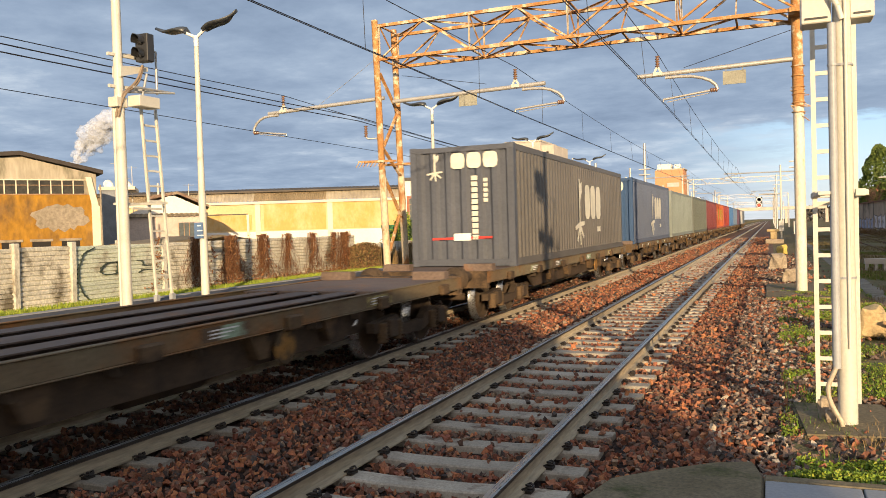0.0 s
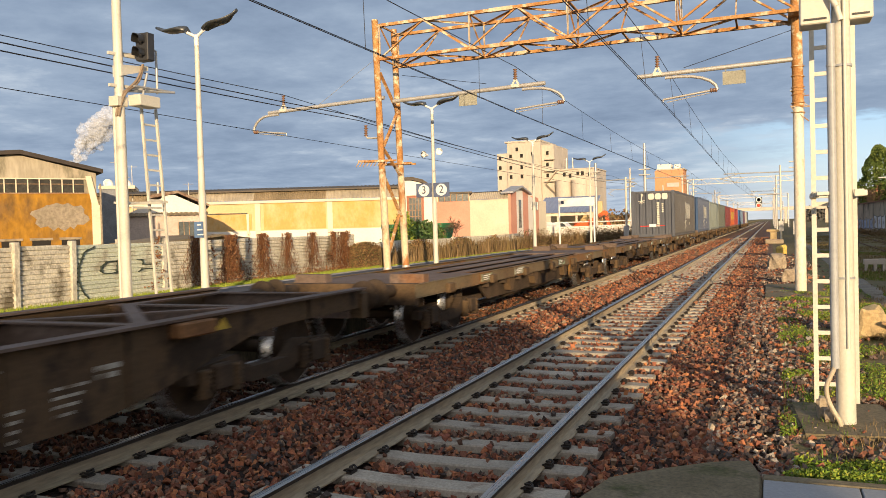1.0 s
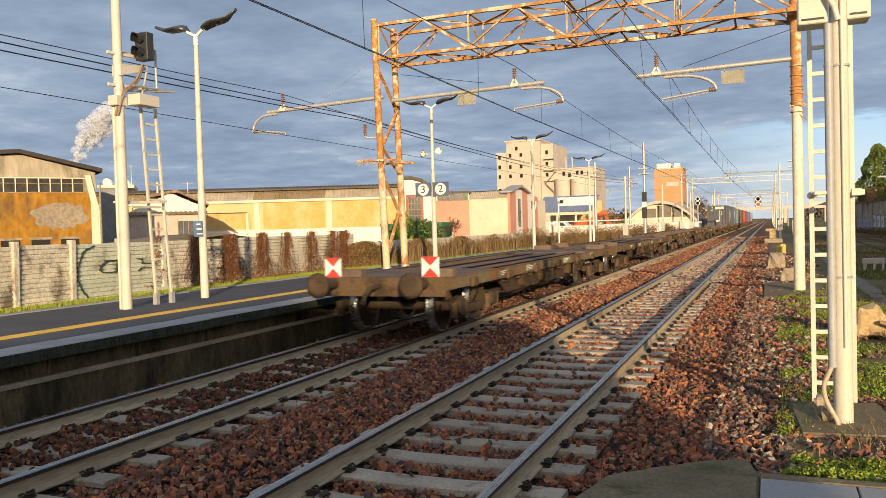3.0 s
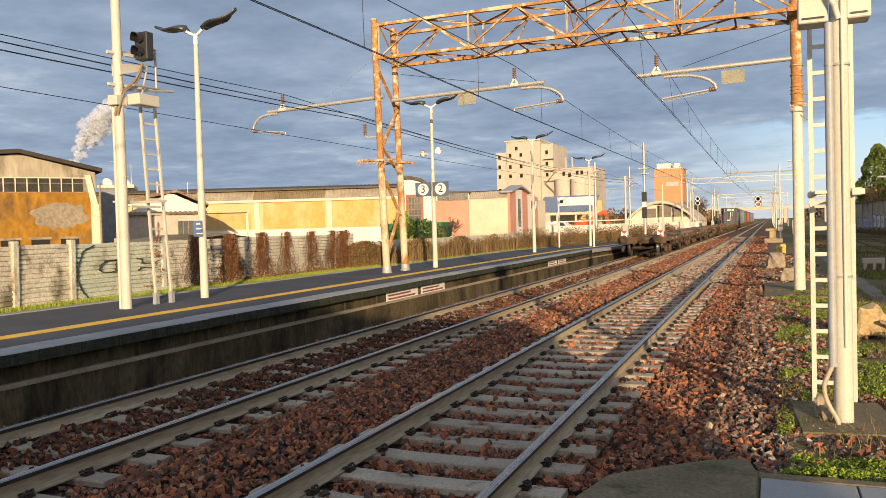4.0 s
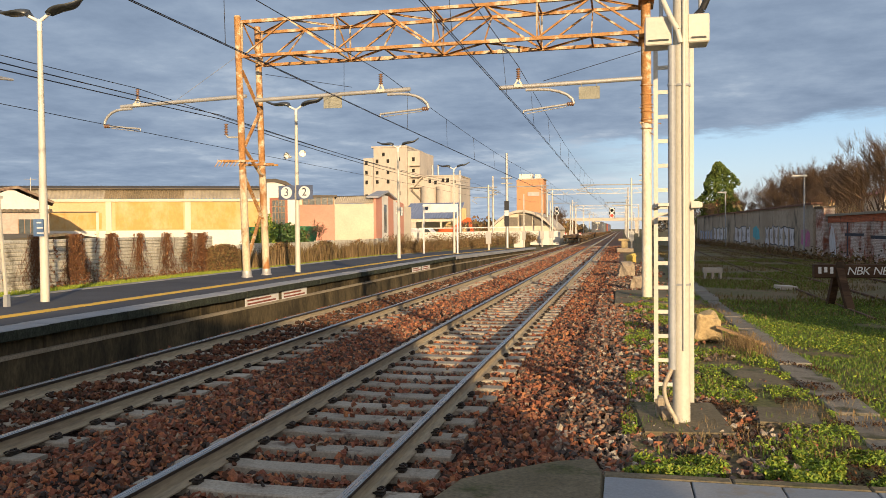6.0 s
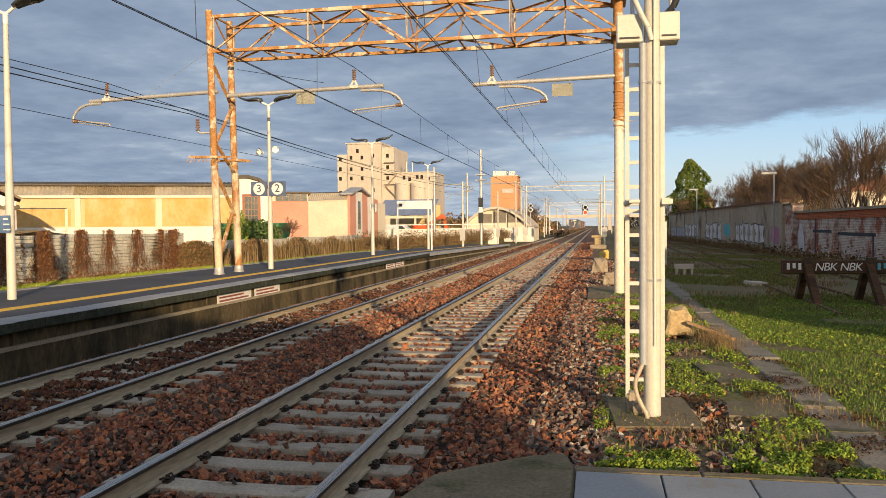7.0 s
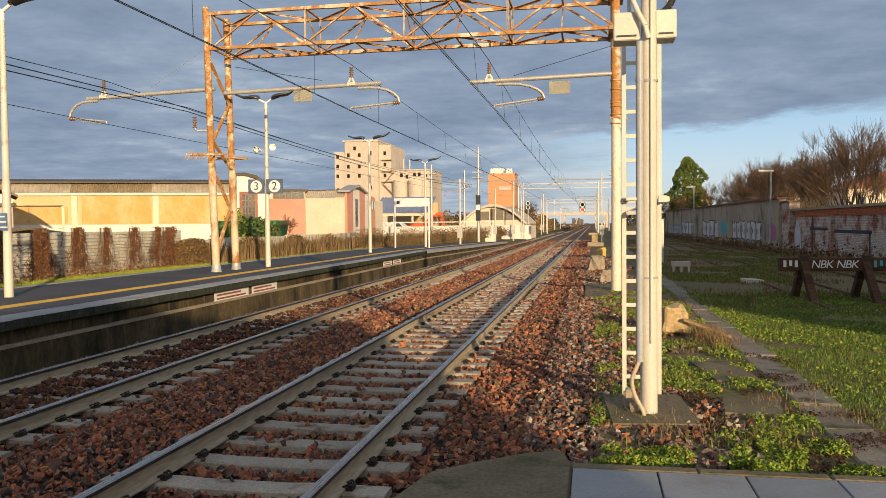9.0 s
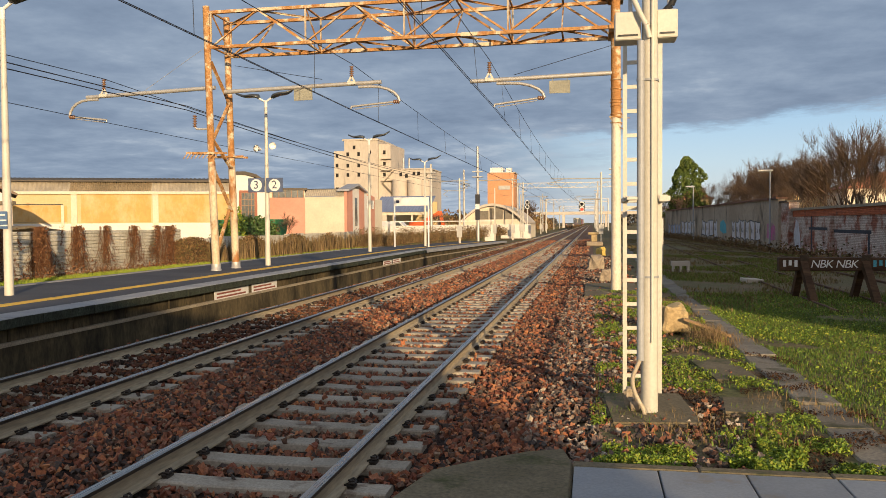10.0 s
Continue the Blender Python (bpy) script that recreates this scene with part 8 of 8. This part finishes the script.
rough_m = mat("rough_grass", (0.085, 0.11, 0.025), (0.11, 0.11, 0.035), scale=1.5, rough=0.75, fine=12, fine_amt=0.25, bump=0, island=[(0.13, 0.19, 0.025), (0.17, 0.20, 0.035), (0.20, 0.17, 0.055), (0.12, 0.16, 0.025)])


def patchy(x, y, scale, cut, seed):
    v = np.array([noise.noise((a * scale, b * scale, seed)) for a, b in zip(x, y)])
    return v > cut


def ground_z(x):
    return np.interp(x, [2.3, 2.7, 4.5, 6, 30], [-.16, -.10, -.09, -.12, -.2])


def weeds():
    n = 60000
    x, y = RNG.uniform(2.62, 5.5, n), RNG.uniform(6.3, 7.75, n)
    keep = patchy(x, y, 2.4, -0.12, 2) & patchy(x, y, 6.5, -0.28, 3) & (y < 6.95 + 0.25 * np.sin(x * 3.1) + 0.12 * np.sin(x * 8.3) + 0.28 * (x > 3.6)) & (x > 2.66 + 0.22 * (y - 6.3) + 0.10 * np.sin(y * 17))
    keep &= ~((np.abs(x - 4.9) < 0.24) & (y > 6.45))
    P = np.stack([x, y, ground_z(x) + RNG.uniform(0.0, 0.11, n) * (0.6 + 0.5 * np.sin(x * 7) * np.sin(y * 9))], 1)[keep]
    n = 100000
    x, y = RNG.uniform(2.6, 4.66, n), RNG.uniform(7.3, 24, n)
    keep = patchy(x, y, 1.3, 0.06, 4) & patchy(x, y, 4.5, -0.15, 6) & (x > 2.75 + 0.25 * np.sin(y * 2.1) + 0.15 * np.sin(y * 5.3)) & ~((np.abs(x - 3.17) < 0.42) & (y < 9.0)) & ~((np.abs(x - 4.18) < 0.3) & (np.abs(y - 8.6) < 0.36))
    Q = np.stack([x, y, ground_z(x) + RNG.uniform(0.0, 0.08, n)], 1)[keep]
    leaves("low_weeds", np.concatenate([P, Q]), 0.017, weed_m, "bright low weeds growing between the stones", "weeds", up=0.5)
    # dead leaves and crumbled soil between the slabs
    n = 16000
    x, y = RNG.uniform(3.3, 5.3, n), RNG.uniform(6.4, 12, n)
    k = patchy(x, y, 1.7, 0.10, 27) & ~((np.abs(x - 4.18) < 0.3) & (np.abs(y - 8.6) < 0.36))
    leaves("leaf_litter", np.stack([x, y, ground_z(x) + RNG.uniform(0.005, 0.035, n) + 0.025 * (np.abs(x - 4.9) < 0.24)], 1)[k], 0.016, mat("leaf_litter", (0.06, 0.03, 0.018), rough=0.95, fine=20, fine_amt=0.3, bump=0, island=[(0.075, 0.035, 0.018), (0.04, 0.022, 0.015), (0.11, 0.055, 0.025), (0.05, 0.035, 0.022)]), "dark brown leaf litter between slabs and weeds", "leaf litter", up=1.5)
    n = 9000
    x, y = RNG.uniform(2.65, 4.7, n), RNG.uniform(6.3, 22, n)
    k = patchy(x, y, 1.3, 0.08, 4)
    blades("weed_grass", x[k], y[k], ground_z(x[k]), 0.09, 0.008, grass_m, "short grass tufts among the weeds", 0.8)
    # moss and withered patches
    n = 9000
    x, y = RNG.uniform(3.1, 5.2, n), RNG.uniform(6.6, 22, n)
    k = patchy(x, y, 1.0, 0.18, 9)
    blades("withered_grass", x[k], y[k], ground_z(x[k]), 0.10, 0.007, dry_m, "withered straw-coloured grass", 1.0)
    n = 900
    x, y = 4.42 + RNG.normal(0, 0.14, n), 13.3 + RNG.normal(0, 0.5, n)
    blades("withered_grass", x, y, ground_z(x), 0.24, 0.006, dry_m, "tall withered straw-coloured grass tuft", 1.0)
    # field of grass
    n = 130000
    y = 8 + 14 * RNG.uniform(0, 1, n) ** 0.8
    x = RNG.uniform(5.02, 10.6, n)
    k = (x < 3.4 + 0.36 * y) & patchy(x, y, 0.5, -0.45, 12)
    blades("grass_field", x[k], y[k], ground_z(x[k]), 0.05, 0.009, grass_m, "lush green grass beside the cable duct", 0.7)
    n = 30000
    y = 8 + 14 * RNG.uniform(0, 1, n) ** 0.8
    x = RNG.uniform(5.02, 10.6, n)
    k = (x < 3.4 + 0.36 * y) & patchy(x, y, 0.9, -0.05, 31)
    leaves("clover_patches", np.stack([x, y, ground_z(x) + RNG.uniform(0.01, 0.06, n)], 1)[k], 0.02, weed_m, "low clover patches in the grass", "weeds", up=0.6)
    n = 60000
    x, y = RNG.uniform(5.0, 14.4, n), RNG.uniform(21, 52, n)
    k = (x < 3.4 + 0.36 * y) & patchy(x, y, 0.22, -0.05, 15)
    blades("grass_field", x[k], y[k], ground_z(x[k]), 0.09, 0.024, rough_m, "rough green grass between the sidings", 0.7)
    n = 34000
    x, y = RNG.uniform(5.0, 14.4, n), RNG.uniform(17.5, 90, n)
    k = patchy(x, y, 0.3, -0.08, 18)
    blades("withered_grass", x[k], y[k], ground_z(x[k]), 0.11, 0.026, mat("trodden_dry_grass", (0.12, 0.085, 0.045), (0.09, 0.065, 0.035), scale=1.5, rough=0.85, fine=12, fine_amt=0.25, bump=0, island=[(0.22, 0.16, 0.07), (0.17, 0.12, 0.055), (0.18, 0.16, 0.055), (0.26, 0.19, 0.09)]), "withered brown grass along the sidings", 0.8)
    n = 7000
    y = RNG.uniform(30, 112, n)
    x = np.where(y < 54, 14.3, 14.2 - (y - 54) * 1.9 / 58 - 0.2) - np.abs(RNG.normal(0, 0.5, n))
    P = np.stack([x, y, -0.2 + np.abs(RNG.normal(0, 0.28, n))], 1)
    leaves("wall_brambles", P, 0.09, hedge_m, "dark brambles along the foot of the yard wall", "brambles")


weeds()


def bare_tree(x, y, z, h, seed, label="leafless tree with many upright branches", spread=0.35, levels=5):
    r = random.Random(seed)
    V, F = [], []
    VT, FT = [], []

    def seg(p, q, ra, rb, V, F, n=4):
        d = (q - p).normalized()
        a = d.orthogonal().normalized()
        b = d.cross(a)
        i = len(V)
        for c, rr in ((p, ra), (q, rb)):
            for k in range(n):
                t = 2 * math.pi * k / n
                V.append(tuple(c + rr * (math.cos(t) * a + math.sin(t) * b)))
        for k in range(n):
            F.append((i + k, i + (k + 1) % n, i + n + (k + 1) % n, i + n + k))

    def grow(p, d, ln, rad, lv):
        q = p + d * ln
        seg(p, q, rad, rad * 0.72, VT if lv >= levels - 1 else V, FT if lv >= levels - 1 else F, 6 if lv >= levels - 1 else 3)
        if lv == 0:
            return
        for k in range(3 if lv > 2 else 6):
            nd = (d + Vector((r.gauss(0, spread), r.gauss(0, spread), r.uniform(-0.05, 0.4)))).normalized()
            grow(p + d * ln * r.uniform(0.55, 1.0), nd, ln * r.uniform(0.6, 0.85), max(0.0055, rad * 0.50), lv - 1)

    stems = r.choice((1, 2, 3))
    for k in range(stems):
        grow(Vector((r.uniform(-.3, .3), r.uniform(-.3, .3), 0)), Vector((r.gauss(0, .12), r.gauss(0, .12), 1)).normalized(), h * 0.27, 0.0095 * h, levels)
    t = thing("tree", label, "tree", pose(x, y, z), "bare trees")
    for nm, v, f, m in (("trunk", VT, FT, bark_m), ("crown", V, F, twig_m)):
        ob = raw(nm, v, f, m, "", "", "")
        ob.parent = t
    return t


rr = random.Random(40)
for i in range(34):
    y = 38 + 2.15 * i + rr.uniform(-1.2, 1.2)
    bare_tree(16.2 + rr.uniform(0, 6.5) + 0.05 * (y - 44), y, -0.2, rr.uniform(6.4, 9.0) + 0.045 * (y - 44), 100 + i, spread=0.27)
for i in range(18):
    y = 86 + 4.4 * i
    bare_tree(14.0 + rr.uniform(0, 7), y, -0.2, rr.uniform(5.5, 8.5), 160 + i, "low leafless tree behind the wall", spread=0.38)
bare_tree(-14.5, 43, 0.3, 3.0, 200, "small leafless shrub before the white shed", 0.5, 4)
for i, (x, y, h) in enumerate(((-12, 118, 6), (-10, 128, 7), (-9.5, 140, 6.5), (-11, 150, 7), (-17, 95, 4.5), (-9.4, 160, 7.5), (-24, 140, 5))):
    bare_tree(x, y, 0, h, 220 + i, "brown leafless tree beside the line", 0.4)


def shrubs(name, cx, cy, cz, rx, ry, rz, n, size, m, label, cat):
    p = RNG.normal(0, 1, (n, 3))
    p /= np.linalg.norm(p, axis=1, keepdims=True)
    p *= RNG.uniform(0.55, 1.0, (n, 1)) ** 0.5
    lump = np.array([1 + 0.35 * noise.noise(Vector(v) * 2.2 + Vector((cx, cy, 0))) for v in p])
    p = p * lump[:, None] * np.array([rx, ry, rz]) + np.array([cx, cy, cz])
    return leaves(name, p, size, m, label, cat, up=0.3, kind="")


shrubs("evergreen_bush", -13.2, 35.2, 1.1, 1.5, 1.3, 1.15, 5200, 0.075, bush_m, "rounded dark evergreen bush behind the hedge", "bush")
shrubs("evergreen_bush", -11.9, 31.0, 1.3, 0.5, 0.5, 1.3, 1500, 0.06, weed_m, "yellow-green upright shrub by the wall", "bush")


shrubs("evergreen_bush", -13.6, 37.5, 1.0, 1.1, 1.0, 1.0, 3000, 0.07, hedge_m, "ragged brown bush behind the hedge", "bush")


def conifer():
    t = thing("conifer_tree", "dense dark-green conifer behind the yard wall", "tree", pose(15.7, 118, -0.2))
    bm = bmesh.new()
    tube(bm, (0, 0, 0), (0, 0, 9.6), 0.25, 0.06, 10)
    part("trunk", bm, bark_m, t)
    n = 9000
    f = RNG.beta(1.1, 1.2, n)
    a = RNG.uniform(0, 2 * np.pi, n)
    lump = np.array([noise.noise((1.4 * math.cos(b), 1.4 * math.sin(b), 5.5 * g)) for b, g in zip(a, f)])
    rad = 3.2 * (1 - f ** 2.2) ** 0.6 * (0.85 + 0.75 * lump) * RNG.uniform(0.4, 1, n) ** 0.4 + 0.12
    P = np.stack([rad * np.cos(a), rad * np.sin(a), 1.8 + 9.4 * f - 0.12 * rad], 1)
    leaves("crown", P, 0.19, mat("cedar_needles", (0.10, 0.14, 0.03), (0.07, 0.10, 0.025), scale=0.8, rough=0.8, fine=8, fine_amt=0.3, bump=0, island=[(0.12, 0.16, 0.035), (0.07, 0.11, 0.025), (0.16, 0.19, 0.045), (0.09, 0.13, 0.03)]), "", "", parent=t, up=0.2)


conifer()


def houses_behind():
    for x, y, w, h, m in ((20.5, 150, 6, 6.2, pale_yellow_m), (27.5, 100, 9, 5.0, pale_yellow_m), (33, 92, 8, 5.5, pale_wall_m)):
        t = thing("house", "pale house glimpsed behind bare trees", "house", pose(x, y, -0.3), "houses behind trees")
        slab(t, "wall", m, -w / 2, w / 2, 0, 7, 0, h)
        bm = bmesh.new()
        prism(bm, [(-w / 2 - 0.4, h), (w / 2 + 0.4, h), (0, h + 1.8)], "y", -0.3, 7.3)
        part("roof", bm, brickred_m, t)
        for q in (-0.3, 0.25):
            slab(t, "window", glass_m, w * q - 0.5, w * q + 0.5, -0.04, -0.004, h - 2.2, h - 0.9)


houses_behind()


def far_woods():
    n = 26000
    x = RNG.uniform(-420, 420, n)
    y = 430 + 0.10 * np.abs(x) + RNG.uniform(0, 30, n)
    top = np.array([5.5 + 3.0 * noise.noise((a * 0.02, 0, 0)) + 2.0 * noise.noise((a * 0.11, 4, 0)) for a in x])
    z = top * RNG.beta(1.4, 1.1, n)
    k = np.abs(x + 1) > 16
    leaves("far_woods", np.stack([x, y, z], 1)[k], 1.1, mat("far_winter_wood", (0.10, 0.085, 0.07), (0.08, 0.08, 0.075), scale=0.05, rough=0.95, fine=1, fine_amt=0.2, bump=0), "hazy line of winter woods on the horizon", "woods")
    n = 9000
    x = RNG.uniform(-34, -9, n)
    y = RNG.uniform(150, 260, n)
    z = 4.2 * RNG.beta(1.3, 1.2, n) * (0.7 + 0.4 * np.sin(x * 0.9))
    leaves("far_scrub", np.stack([x, y, z], 1), 0.4, hedge_m, "brown scrub beside the distant line", "scrub")


far_woods()

# ---- steam rising far off ----
steam_m = mat("white_steam", (0.76, 0.80, 0.90), (0.66, 0.71, 0.82), scale=0.06, rough=1.0, fine=0.35, fine_amt=0.08, bump=0)
steam_m.node_tree.nodes["Principled BSDF"].inputs["Alpha"].default_value = 0.22
PUFFS = []


def steam():
    r = random.Random(77)
    for i in range(26):
        f = (i / 25) ** 0.9
        bm = bmesh.new()
        bmesh.ops.create_icosphere(bm, subdivisions=4, radius=1.0)
        R = 1.8 + 6.4 * f ** 1.2 * r.uniform(0.55, 1.15)
        for v in bm.verts:
            d = v.co.normalized()
            v.co = d * R * (1 + 0.45 * noise.noise(d * 1.5 + Vector((i * 3.1, 0, 0))) + 0.22 * noise.noise(d * 3.8 + Vector((0, i, 0))) + 0.10 * noise.noise(d * 9))
        for fc in bm.faces:
            fc.smooth = True
        ob = solid("steam_puff", bm, steam_m, "white billow of steam rising from a distant chimney", "steam", group="steam puffs")
        x, y, z = -414 + 26 * f + r.uniform(-5, 5) * (0.3 + f), 390 + r.uniform(-4, 4), 48 + 29 * f + r.uniform(-3, 3)
        ob.matrix_basis = pose(x, y, z)
        PUFFS.append((ob, x, y, z, f))


steam()

# ---- motion ----


def motions():
    for ob, y, z, turn in MOVING:
        walk(ob, [(t, pose(T2X, y + SPEED * t, z, 0, 0, turn)) for t in (0, 2.5, 5, 7.5, 10)])
    for ob, x, y, z, f in PUFFS:
        walk(ob, [(t, pose(x + t * (0.2 + 0.3 * f), y, z + t * (0.1 + 1.2 * f), 0, 0, 4 * t)) for t in (0, 5, 10)])


motions()
